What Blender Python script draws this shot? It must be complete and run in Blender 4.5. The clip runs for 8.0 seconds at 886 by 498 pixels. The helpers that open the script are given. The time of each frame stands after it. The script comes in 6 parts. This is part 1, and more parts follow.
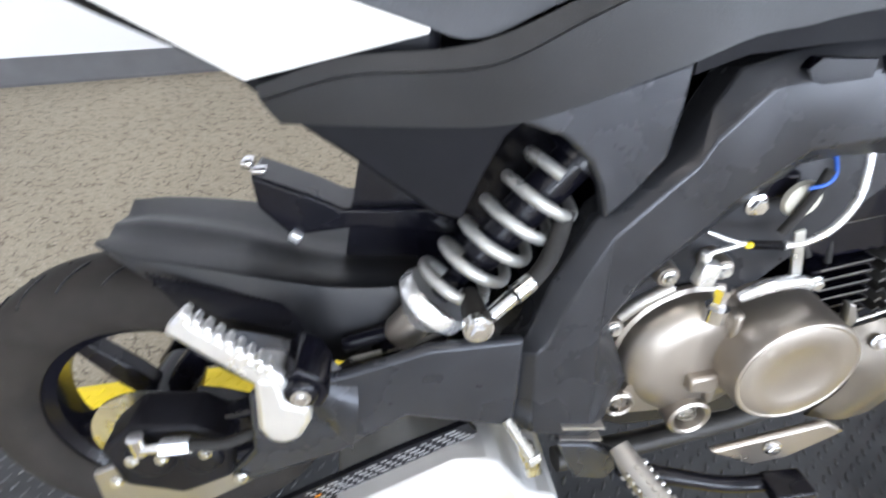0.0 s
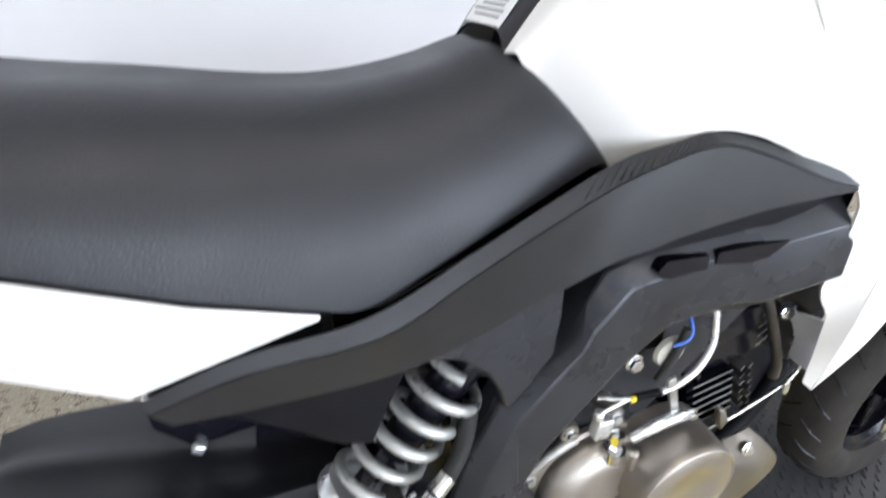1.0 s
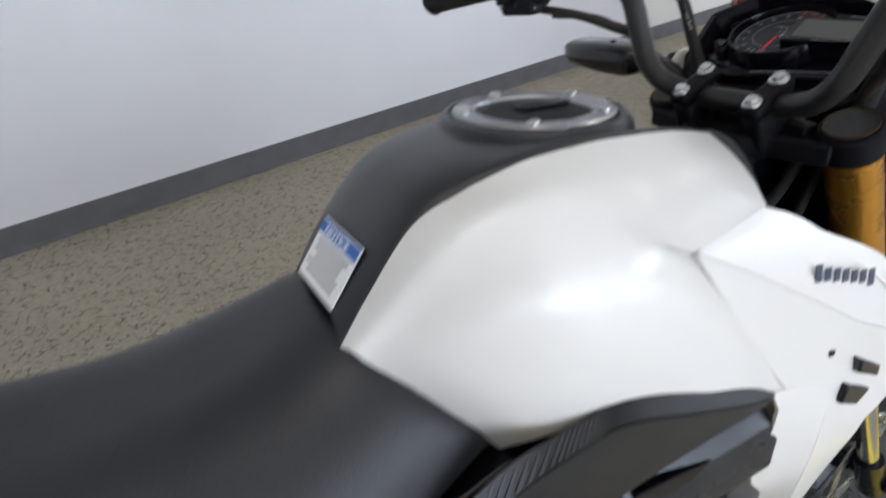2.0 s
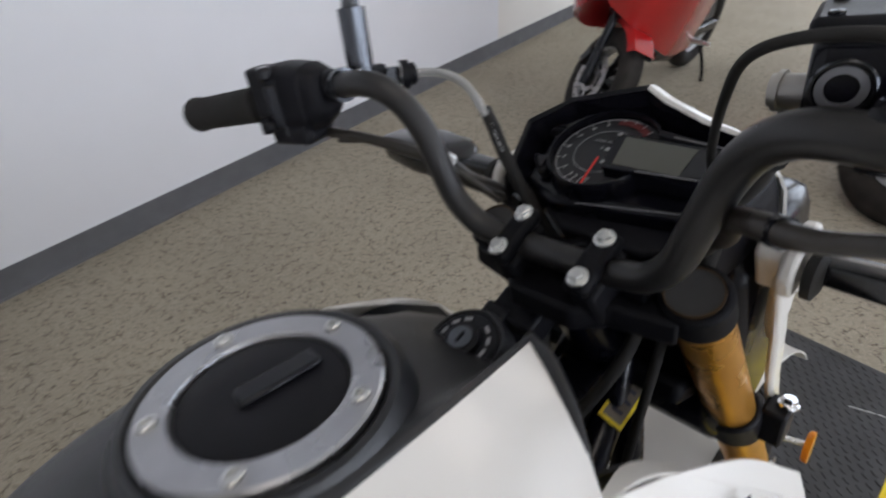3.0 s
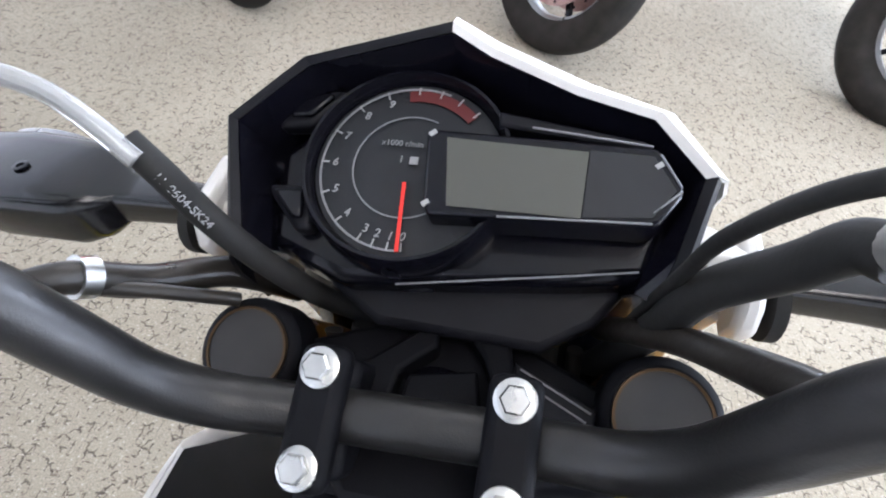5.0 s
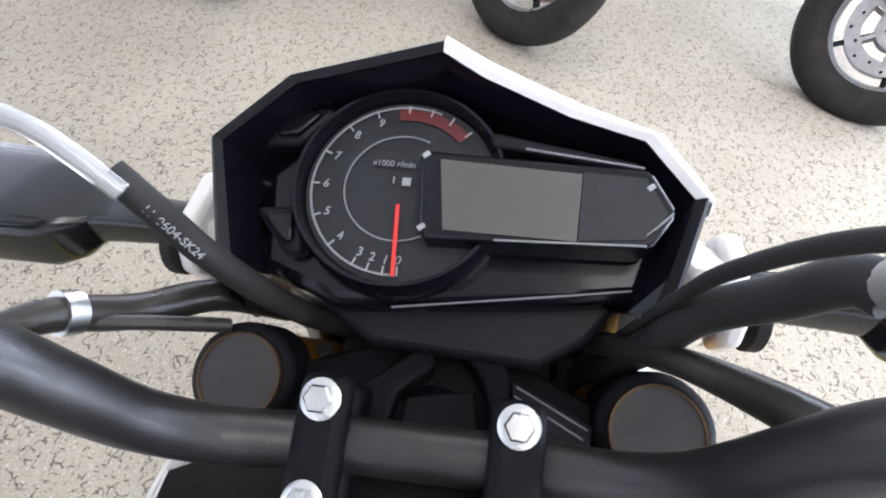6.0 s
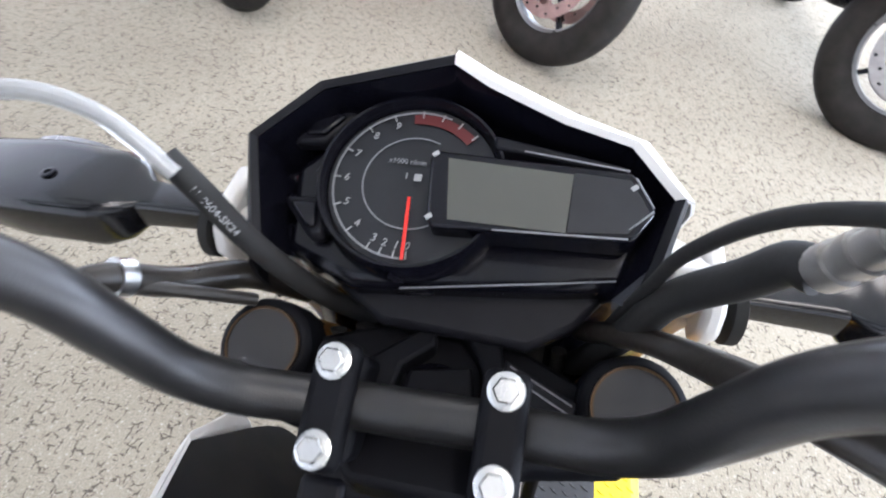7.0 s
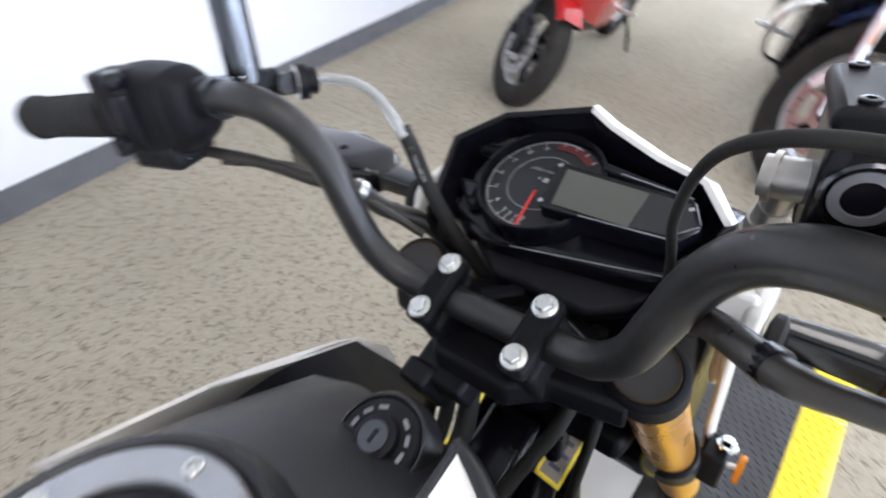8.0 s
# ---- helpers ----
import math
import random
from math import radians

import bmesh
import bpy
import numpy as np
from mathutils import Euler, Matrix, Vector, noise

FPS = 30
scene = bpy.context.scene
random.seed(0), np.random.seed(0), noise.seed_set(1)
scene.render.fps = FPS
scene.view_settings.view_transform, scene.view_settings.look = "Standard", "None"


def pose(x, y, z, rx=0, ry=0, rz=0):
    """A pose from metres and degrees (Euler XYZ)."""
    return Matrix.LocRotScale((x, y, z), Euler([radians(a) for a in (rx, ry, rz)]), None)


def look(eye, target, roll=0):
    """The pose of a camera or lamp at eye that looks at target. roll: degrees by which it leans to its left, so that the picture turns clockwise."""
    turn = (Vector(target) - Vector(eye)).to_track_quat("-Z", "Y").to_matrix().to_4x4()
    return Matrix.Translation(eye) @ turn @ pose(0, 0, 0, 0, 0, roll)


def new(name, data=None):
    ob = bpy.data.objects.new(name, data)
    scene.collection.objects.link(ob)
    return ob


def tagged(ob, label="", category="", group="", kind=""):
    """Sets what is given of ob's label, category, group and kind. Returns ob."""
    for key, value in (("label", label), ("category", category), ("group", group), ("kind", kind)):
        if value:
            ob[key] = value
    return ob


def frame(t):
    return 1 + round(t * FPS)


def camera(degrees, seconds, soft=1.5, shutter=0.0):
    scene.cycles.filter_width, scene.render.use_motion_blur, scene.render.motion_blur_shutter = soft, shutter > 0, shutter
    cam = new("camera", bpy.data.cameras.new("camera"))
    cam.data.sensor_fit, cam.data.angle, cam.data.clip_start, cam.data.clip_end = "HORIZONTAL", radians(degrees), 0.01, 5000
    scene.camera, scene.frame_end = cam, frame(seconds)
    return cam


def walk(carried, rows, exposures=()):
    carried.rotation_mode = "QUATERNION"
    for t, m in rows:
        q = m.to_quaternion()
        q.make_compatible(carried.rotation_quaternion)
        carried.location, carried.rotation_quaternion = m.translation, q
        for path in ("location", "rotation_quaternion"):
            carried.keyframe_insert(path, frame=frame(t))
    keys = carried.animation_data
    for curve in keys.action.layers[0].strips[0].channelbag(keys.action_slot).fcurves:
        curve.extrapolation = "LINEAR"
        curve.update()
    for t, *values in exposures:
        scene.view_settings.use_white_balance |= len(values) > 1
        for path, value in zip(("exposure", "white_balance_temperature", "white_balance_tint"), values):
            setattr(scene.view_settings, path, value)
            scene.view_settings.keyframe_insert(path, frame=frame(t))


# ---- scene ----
cam = camera(81.9, 8.0, soft=2.0, shutter=0.5)
PATH = [
    (0, (0.2558, -0.4161, 0.8402), (0.3572, 0.3523, 0.2083), 1.98),
    (0.5, (0.2654, -0.3626, 0.9129), (0.4694, 0.3791, 0.2739), 2.56),
    (1, (0.2777, -0.3224, 0.9883), (0.5608, 0.4291, 0.3924), 2.41),
    (1.5, (0.3302, -0.2569, 1.0467), (0.6663, 0.4813, 0.4618), 1.42),
    (2, (0.4209, -0.1689, 1.1146), (0.8007, 0.5424, 0.5232), -1.45),
    (2.2, (0.4613, -0.1421, 1.1407), (0.8638, 0.5563, 0.5489), -2.16),
    (3.3, (0.6825, -0.0133, 1.1766), (1.2642, 0.5289, 0.5702), -2.05),
    (3.5, (0.7095, 0.0169, 1.1743), (1.3223, 0.4997, 0.5487), -0.64),
    (4, (0.7726, 0.0603, 1.1540), (1.4198, 0.4063, 0.4747), -0.95),
    (4.5, (0.8097, 0.0965, 1.1365), (1.4629, 0.2933, 0.4054), 2.62),
    (5, (0.8360, 0.1179, 1.1312), (1.4706, 0.1986, 0.3626), 6.36),
    (6.5, (0.8457, 0.1329, 1.1452), (1.4764, 0.1473, 0.3693), 9.76),
    (7, (0.8187, 0.1224, 1.1529), (1.4653, 0.1808, 0.3923), 9.00),
    (7.5, (0.7679, 0.0894, 1.1712), (1.4228, 0.3007, 0.4457), 5.81),
    (8, (0.7112, 0.0087, 1.1848), (1.2977, 0.4891, 0.5327), 1.88),
]
walk(cam, [(t, look(eye, target, roll)) for t, eye, target, roll in PATH],
     exposures=[(0.0, 0.72, 6450, 11), (0.5, 0.78, 6450, 10), (1.0, 0.45, 6450, 10), (1.5, -0.1, 6400, 10), (2.0, -0.3, 6450, 10), (2.2, -0.35, 6450, 11), (3.3, -0.47, 6650, 12), (3.5, -0.34, 6650, 12), (4.0, 0.20, 6500, 12), (4.5, 0.63, 6250, 12), (5.0, 1.0, 6120, 13), (6.5, 1.13, 6110, 14), (7.0, 1.09, 6100, 13), (7.5, 1.04, 6000, 12), (8.0, 0.70, 6250, 12)])

# ---- daylight ----
world = bpy.data.worlds.new("world")
scene.world = world
world.use_nodes = True
sky = world.node_tree.nodes.new("ShaderNodeTexSky")
sky.sky_type, sky.sun_disc, sky.sun_elevation, sky.sun_rotation = "NISHITA", False, radians(40), radians(190)
world.node_tree.nodes["Background"].inputs[1].default_value = 0.12
world.node_tree.links.new(sky.outputs[0], world.node_tree.nodes["Background"].inputs[0])

TURN = radians(11.21)          # the showroom stands turned against the motorcycle
ROOM = Matrix.Rotation(TURN, 4, "Z")


def lamp(name, place, aim, size, power, colour):
    data = bpy.data.lights.new(name, "AREA")
    data.shape, data.size, data.size_y, data.energy, data.color = "RECTANGLE", size[0], size[1], power, colour
    ob = new(name, data)
    ob.matrix_world = ROOM @ look(place, aim)
    return ob


# ---- materials ----
def material(name, colour, rough=0.5, metal=0.0, coat=0.0, vary=0.0, scale=40.0, bump=0.0, bump_scale=300.0, rough_vary=0.0, spec=0.5):
    """A surface whose colour, gloss and relief vary at two scales."""
    m = bpy.data.materials.new(name)
    m.use_nodes = True
    n, l = m.node_tree.nodes, m.node_tree.links
    b = n["Principled BSDF"]
    b.inputs["Base Color"].default_value = (*colour, 1)
    b.inputs["Roughness"].default_value, b.inputs["Metallic"].default_value = rough, metal
    b.inputs["Coat Weight"].default_value, b.inputs["Coat Roughness"].default_value = coat, 0.08
    b.inputs["Specular IOR Level"].default_value = spec
    at = n.new("ShaderNodeTexCoord")
    if vary:
        big = n.new("ShaderNodeTexNoise")
        big.inputs["Scale"].default_value, big.inputs["Detail"].default_value = scale, 6
        ramp = n.new("ShaderNodeMapRange")
        ramp.inputs[1].default_value, ramp.inputs[2].default_value, ramp.inputs[3].default_value, ramp.inputs[4].default_value = 0.3, 0.7, 1 - vary, 1 + vary
        mix = n.new("ShaderNodeVectorMath")
        mix.operation = "SCALE"
        mix.inputs[0].default_value = colour
        l.new(at.outputs["Object"], big.inputs["Vector"])
        l.new(big.outputs[0], ramp.inputs[0])
        l.new(ramp.outputs[0], mix.inputs["Scale"])
        l.new(mix.outputs[0], b.inputs["Base Color"])
    if rough_vary:
        smear = n.new("ShaderNodeTexNoise")
        smear.inputs["Scale"].default_value, smear.inputs["Detail"].default_value = scale * 0.5 + 3, 5
        ramp2 = n.new("ShaderNodeMapRange")
        ramp2.inputs[1].default_value, ramp2.inputs[2].default_value = 0.3, 0.7
        ramp2.inputs[3].default_value, ramp2.inputs[4].default_value = max(rough - rough_vary, 0.02), min(rough + rough_vary, 1)
        l.new(at.outputs["Object"], smear.inputs["Vector"])
        l.new(smear.outputs[0], ramp2.inputs[0])
        l.new(ramp2.outputs[0], b.inputs["Roughness"])
    if bump:
        fine = n.new("ShaderNodeTexNoise")
        fine.inputs["Scale"].default_value, fine.inputs["Detail"].default_value = bump_scale, 3
        relief = n.new("ShaderNodeBump")
        relief.inputs["Strength"].default_value, relief.inputs["Distance"].default_value = bump, 0.001
        l.new(at.outputs["Object"], fine.inputs["Vector"])
        l.new(fine.outputs[0], relief.inputs["Height"])
        l.new(relief.outputs[0], b.inputs["Normal"])
    return m


def carpet_material():
    """Loop-pile carpet tiles: greige, with short dark and light flecks."""
    m = bpy.data.materials.new("carpet")
    m.use_nodes = True
    n, l = m.node_tree.nodes, m.node_tree.links
    b = n["Principled BSDF"]
    b.inputs["Roughness"].default_value = 0.95
    b.inputs["Specular IOR Level"].default_value = 0.1
    at = n.new("ShaderNodeTexCoord")

    def noise_of(scale, detail, stretch=None):
        tex = n.new("ShaderNodeTexNoise")
        tex.inputs["Scale"].default_value, tex.inputs["Detail"].default_value = scale, detail
        if stretch:
            mp = n.new("ShaderNodeMapping")
            mp.inputs["Scale"].default_value = stretch
            mp.inputs["Rotation"].default_value = (0, 0, 0.2)
            l.new(at.outputs["Object"], mp.inputs[0])
            l.new(mp.outputs[0], tex.inputs["Vector"])
        else:
            l.new(at.outputs["Object"], tex.inputs["Vector"])
        return tex.outputs[0]

    def limits(source, low, high):
        r = n.new("ShaderNodeMapRange")
        r.inputs[1].default_value, r.inputs[2].default_value = low, high
        l.new(source, r.inputs[0])
        return r.outputs[0]

    def mixed(factor, a, c):
        x = n.new("ShaderNodeMix")
        x.data_type = "RGBA"
        l.new(factor, x.inputs["Factor"])
        for value, socket in ((a, x.inputs["A"]), (c, x.inputs["B"])):
            if isinstance(value, tuple):
                socket.default_value = (*value, 1)
            else:
                l.new(value, socket)
        return x.outputs["Result"]

    def cracks(scale, width, gate):
        """Broken, crooked dark threads."""
        shake = n.new("ShaderNodeTexNoise")
        shake.inputs["Scale"].default_value, shake.inputs["Detail"].default_value = scale * 1.3, 3
        l.new(at.outputs["Object"], shake.inputs["Vector"])
        add = n.new("ShaderNodeVectorMath")
        add.operation = "MULTIPLY_ADD"
        l.new(shake.outputs["Color"], add.inputs[0])
        add.inputs[1].default_value = (0.9 / scale, 0.9 / scale, 0)
        l.new(at.outputs["Object"], add.inputs[2])
        cell = n.new("ShaderNodeTexVoronoi")
        cell.voronoi_dimensions, cell.feature = "2D", "DISTANCE_TO_EDGE"
        cell.inputs["Scale"].default_value = scale
        l.new(add.outputs[0], cell.inputs["Vector"])
        thin = limits(cell.outputs["Distance"], width, width * 0.4)
        keep = limits(noise_of(scale * 0.8, 2), gate, gate + 0.04)
        both_of = n.new("ShaderNodeMath")
        both_of.operation = "MULTIPLY"
        l.new(thin, both_of.inputs[0])
        l.new(keep, both_of.inputs[1])
        return both_of.outputs[0]

    grain = mixed(limits(noise_of(300, 3), 0.35, 0.65), (0.22, 0.192, 0.148), (0.49, 0.434, 0.338))
    patch = mixed(limits(noise_of(2.2, 4), 0.35, 0.65), (0.30, 0.264, 0.202), (0.385, 0.341, 0.262))
    both = mixed(limits(noise_of(30, 5), 0.2, 0.8), grain, patch)
    dashes = mixed(limits(noise_of(1.0, 2, (36, 135, 60)), 0.615, 0.70), both, (0.155, 0.133, 0.107))
    cross = mixed(limits(noise_of(1.0, 2, (135, 40, 60)), 0.62, 0.70), dashes, (0.15, 0.128, 0.103))
    thread = mixed(cracks(40, 0.105, 0.525), cross, (0.125, 0.107, 0.086))
    light = mixed(limits(noise_of(1.0, 1, (180, 130, 60)), 0.62, 0.72), thread, (0.52, 0.465, 0.39))
    l.new(light, b.inputs["Base Color"])
    relief = n.new("ShaderNodeBump")
    relief.inputs["Strength"].default_value, relief.inputs["Distance"].default_value = 0.8, 0.003
    l.new(noise_of(220, 3), relief.inputs["Height"])
    l.new(relief.outputs[0], b.inputs["Normal"])
    return m


CARPET = carpet_material()
WALL = material("wall_paint", (0.74, 0.74, 0.76), 0.7, vary=0.03, scale=1.5, bump=0.15, bump_scale=250)
WALL_WARM = material("wall_paint_warm", (0.74, 0.71, 0.66), 0.7, vary=0.03, scale=1.5, bump=0.15, bump_scale=250)
VINYL_BASE = material("baseboard_vinyl", (0.10, 0.10, 0.105), 0.5, vary=0.12, scale=12, bump=0.05, rough_vary=0.1)
CEILING = material("ceiling_tile", (0.75, 0.75, 0.73), 0.9, vary=0.05, scale=30, bump=0.3, bump_scale=120)
WHITE = material("pearl_white_paint", (0.685, 0.663, 0.622), 0.34, coat=0.35, vary=0.015, scale=4, bump=0.01, bump_scale=900, rough_vary=0.04)
CAP_RING = material("brushed_cap_ring", (0.40, 0.40, 0.41), 0.30, metal=0.95, vary=0.08, scale=40, bump=0.1, bump_scale=300, rough_vary=0.1)
SPAR_BLACK = material("satin_black_frame_cover", (0.033, 0.034, 0.038), 0.27, metal=0.42, vary=0.15, scale=18, bump=0.08, bump_scale=500, rough_vary=0.08, spec=0.40)
GRAINED = material("grained_black_side_cover", (0.0125, 0.0128, 0.014), 0.37, vary=0.15, scale=20, bump=0.35, bump_scale=700, rough_vary=0.06, spec=0.38)
CAP_FACE = material("dark_anodised_cap", (0.030, 0.028, 0.027), 0.5, vary=0.15, scale=40, rough_vary=0.1)
FLAT_BLACK = material("flat_black_paint", (0.0045, 0.0045, 0.006), 0.55, vary=0.2, scale=25, bump=0.1, bump_scale=900, rough_vary=0.08, spec=0.12)
SHINY = material("smooth_black_plastic", (0.008, 0.008, 0.010), 0.16, vary=0.15, scale=20, rough_vary=0.05, spec=0.6)
# the blue in PLASTIC and GLOSS stands in for veiling flare
PLASTIC = material("black_plastic", (0.006, 0.006, 0.0085), 0.48, vary=0.2, scale=25, bump=0.12, bump_scale=900, rough_vary=0.08, spec=0.2)
TEXTURED = material("textured_black_plastic", (0.0095, 0.0098, 0.0115), 0.34, vary=0.15, scale=20, bump=0.35, bump_scale=700, rough_vary=0.06, spec=0.55)
GLOSS = material("gloss_black", (0.004, 0.004, 0.007), 0.24, coat=0.15, vary=0.1, scale=20, rough_vary=0.06, spec=0.22)
FRAME = material("satin_grey_black_frame", (0.034, 0.036, 0.042), 0.29, metal=0.4, vary=0.15, scale=18, bump=0.08, bump_scale=500, rough_vary=0.08)
VINYL = material("seat_vinyl", (0.013, 0.0135, 0.016), 0.46, vary=0.12, scale=14, bump=0.4, bump_scale=420, rough_vary=0.08, spec=0.45)
RUBBER = material("rubber", (0.018, 0.017, 0.016), 0.75, vary=0.25, scale=30, bump=0.25, bump_scale=250, rough_vary=0.1, spec=0.3)
TYRE = material("tyre_rubber", (0.022, 0.019, 0.0165), 0.78, vary=0.25, scale=20, bump=0.2, bump_scale=200, rough_vary=0.1, spec=0.25)
DARK_CHROME = material("black_chrome", (0.10, 0.105, 0.115), 0.22, metal=1.0, vary=0.1, scale=20, rough_vary=0.06)
BRONZE = material("dark_bronze", (0.10, 0.062, 0.032), 0.4, metal=0.8, vary=0.1, scale=60)
SEAM = material("seam_shadow_grey", (0.42, 0.40, 0.36), 0.6, vary=0.1, scale=40)
GREY_PALE = material("pale_grey_plastic", (0.42, 0.42, 0.43), 0.5, vary=0.06, scale=20, bump=0.1)
SHEATH = material("sheathed_loom", (0.026, 0.022, 0.018), 0.36, vary=0.2, scale=60, bump=0.3, bump_scale=220, rough_vary=0.1)
BAR = material("powder_black_steel", (0.043, 0.042, 0.042), 0.34, metal=0.65, vary=0.15, scale=30, bump=0.15, bump_scale=900, rough_vary=0.08)
CHROME = material("chrome", (0.75, 0.75, 0.76), 0.12, metal=1.0, vary=0.04, scale=30, rough_vary=0.06)
ZINC = material("zinc_plated_steel", (0.62, 0.62, 0.60), 0.28, metal=1.0, vary=0.12, scale=60, bump=0.1, bump_scale=400, rough_vary=0.12)
CAST = material("cast_aluminium", (0.40, 0.385, 0.36), 0.42, metal=0.9, vary=0.12, scale=15, bump=0.25, bump_scale=500, rough_vary=0.1)
BLACK_EDGE = material("machined_dark_edge", (0.22, 0.215, 0.21), 0.4, metal=0.9, vary=0.15, scale=40)
BLACK_CASE = material("dark_cast_case", (0.035, 0.033, 0.031), 0.5, metal=0.5, vary=0.2, scale=20, bump=0.25, bump_scale=500, rough_vary=0.1)
GUARD = material("dull_bronze_guard", (0.17, 0.15, 0.125), 0.42, metal=0.8, vary=0.12, scale=15, bump=0.1, bump_scale=500, rough_vary=0.1)
COVER = material("bronze_grey_engine_cover", (0.36, 0.325, 0.285), 0.33, metal=0.88, vary=0.10, scale=12, bump=0.12, bump_scale=600, rough_vary=0.1)
ALU = material("brushed_aluminium", (0.82, 0.82, 0.82), 0.30, metal=0.85, vary=0.06, scale=25, bump=0.1, bump_scale=300, rough_vary=0.1)
MUFFLER = material("satin_muffler_metal", (0.66, 0.66, 0.65), 0.45, metal=0.6, vary=0.08, scale=18, bump=0.1, bump_scale=400, rough_vary=0.1)
SPRING = material("silver_spring_paint", (0.42, 0.42, 0.40), 0.35, metal=0.6, vary=0.08, scale=40, rough_vary=0.1)
GOLD = material("gold_anodised", (0.66, 0.32, 0.05), 0.30, metal=0.85, vary=0.08, scale=20, bump=0.05, bump_scale=500, rough_vary=0.06)
YELLOW = material("yellow_rubber", (0.80, 0.60, 0.02), 0.6, vary=0.12, scale=8, bump=0.3, bump_scale=150, rough_vary=0.1)
MAT_BLACK = material("black_rubber_mat", (0.029, 0.030, 0.032), 0.5, vary=0.25, scale=9, bump=0.3, bump_scale=160, rough_vary=0.12)
# paler than the mat: the sheen on the bars is put into the colour
TREAD = material("tread_rubber_with_sheen", (0.05, 0.05, 0.05), 0.38, vary=0.3, scale=9, bump=0.2, bump_scale=160, rough_vary=0.12)
SCUFF = material("scuff_white", (0.5, 0.5, 0.48), 0.8, vary=0.4, scale=60)
AMBER = material("amber_lens", (0.85, 0.28, 0.02), 0.2, coat=0.4, vary=0.1, scale=40)
RED = material("red_paint", (0.40, 0.012, 0.012), 0.22, coat=0.8, vary=0.08, scale=6, rough_vary=0.05)
BLUE = material("blue_paint", (0.015, 0.03, 0.10), 0.25, coat=0.6, vary=0.1, scale=6)
PAPER = material("paper_label", (0.80, 0.80, 0.78), 0.5, vary=0.03, scale=20)
PAPER_TAN = material("aged_zinc", (0.52, 0.50, 0.42), 0.4, metal=0.5, vary=0.15, scale=40, rough_vary=0.1)
LABEL_BLUE = material("label_blue", (0.02, 0.12, 0.45), 0.45, vary=0.05, scale=30)
INK = material("dark_print", (0.02, 0.025, 0.05), 0.4, vary=0.1, scale=50)
GREY_INK = material("grey_print", (0.22, 0.22, 0.23), 0.5, vary=0.15, scale=60)
PALE_INK = material("pale_print", (0.32, 0.32, 0.32), 0.5, vary=0.1, scale=60)
NEEDLE = material("red_needle", (0.75, 0.03, 0.02), 0.4, vary=0.05, scale=50)
RED_ZONE = material("red_zone_print", (0.10, 0.010, 0.010), 0.5, vary=0.1, scale=50)
LCD = material("unlit_lcd", (0.066, 0.067, 0.056), 0.38)
DIAL = material("dial_face", (0.018, 0.019, 0.022), 0.5, vary=0.1, scale=60, bump=0.1, bump_scale=900, spec=0.3)
HOSE = material("clear_hose", (0.85, 0.85, 0.83), 0.18, coat=0.2)
HOSE.node_tree.nodes["Principled BSDF"].inputs["Transmission Weight"].default_value = 0.75
DISC = material("brake_disc_steel", (0.36, 0.34, 0.33), 0.38, metal=0.9, vary=0.12, scale=40, rough_vary=0.1)
DISC_BRONZE = material("bronze_tinted_disc_steel", (0.34, 0.22, 0.19), 0.42, metal=0.8, vary=0.15, scale=30, rough_vary=0.1)
RIM = material("silver_rim_paint", (0.38, 0.38, 0.38), 0.35, metal=0.7, vary=0.08, scale=20, rough_vary=0.08)
LENS = material("smoked_lens", (0.14, 0.14, 0.15), 0.15, coat=0.5, vary=0.1, scale=20)
BLUE_WIRE = material("blue_wire", (0.03, 0.12, 0.5), 0.4)
GLOW = material("lamp_diffuser", (0.8, 0.8, 0.8), 0.6)
GLOW.node_tree.nodes["Principled BSDF"].inputs["Emission Color"].default_value = (1.0, 0.92, 0.84, 1)
GLOW.node_tree.nodes["Principled BSDF"].inputs["Emission Strength"].default_value = 4.0
GLASS = bpy.data.materials.new("window_glass")
GLASS.use_nodes = True
GLASS.node_tree.nodes["Principled BSDF"].inputs["Transmission Weight"].default_value = 1.0
GLASS.node_tree.nodes["Principled BSDF"].inputs["Roughness"].default_value = 0.0
GLASS.node_tree.nodes["Principled BSDF"].inputs["IOR"].default_value = 1.05


# ---- modelling helpers ----
def part(name, bm, mat, parent=None, label="", smooth=True, bevel=0.0, thick=0.0):
    """Links a bmesh as one mesh object, under a thing or a part."""
    if bevel == 0 and thick == 0:
        bmesh.ops.recalc_face_normals(bm, faces=bm.faces)
    bm.edges.index_update()
    rims = [e.index for e in bm.edges if thick and e.is_boundary]
    data = bpy.data.meshes.new(name)
    bm.to_mesh(data)
    bm.free()
    data.materials.append(mat)
    for p in data.polygons:
        p.use_smooth = smooth
    if smooth:
        data.set_sharp_from_angle(angle=radians(38))
        for i in rims:
            data.edges[i].use_edge_sharp = True
    ob = new(name, data)
    if parent:
        ob.parent = parent
    if label:
        tagged(ob, label)
    if thick:
        s = ob.modifiers.new("thickness", "SOLIDIFY")
        s.thickness, s.offset = thick, 0
    if bevel:
        bev = ob.modifiers.new("rounding", "BEVEL")
        bev.width, bev.segments, bev.limit_method, bev.angle_limit = bevel, 2, "ANGLE", radians(35)
        bev.harden_normals = False
    return ob


def thing(name, label, category, m=None, group="", kind=""):
    ob = new(name)
    if m is not None:
        ob.matrix_world = m
    return tagged(ob, label, category, group, kind)


def box(size, at=(0, 0, 0), turn=None):
    bm = bmesh.new()
    bmesh.ops.create_cube(bm, size=1)
    m = Matrix.Translation(at) @ (turn if turn is not None else Matrix()) @ Matrix.Diagonal((*size, 1))
    bmesh.ops.transform(bm, matrix=m, verts=bm.verts)
    return bm


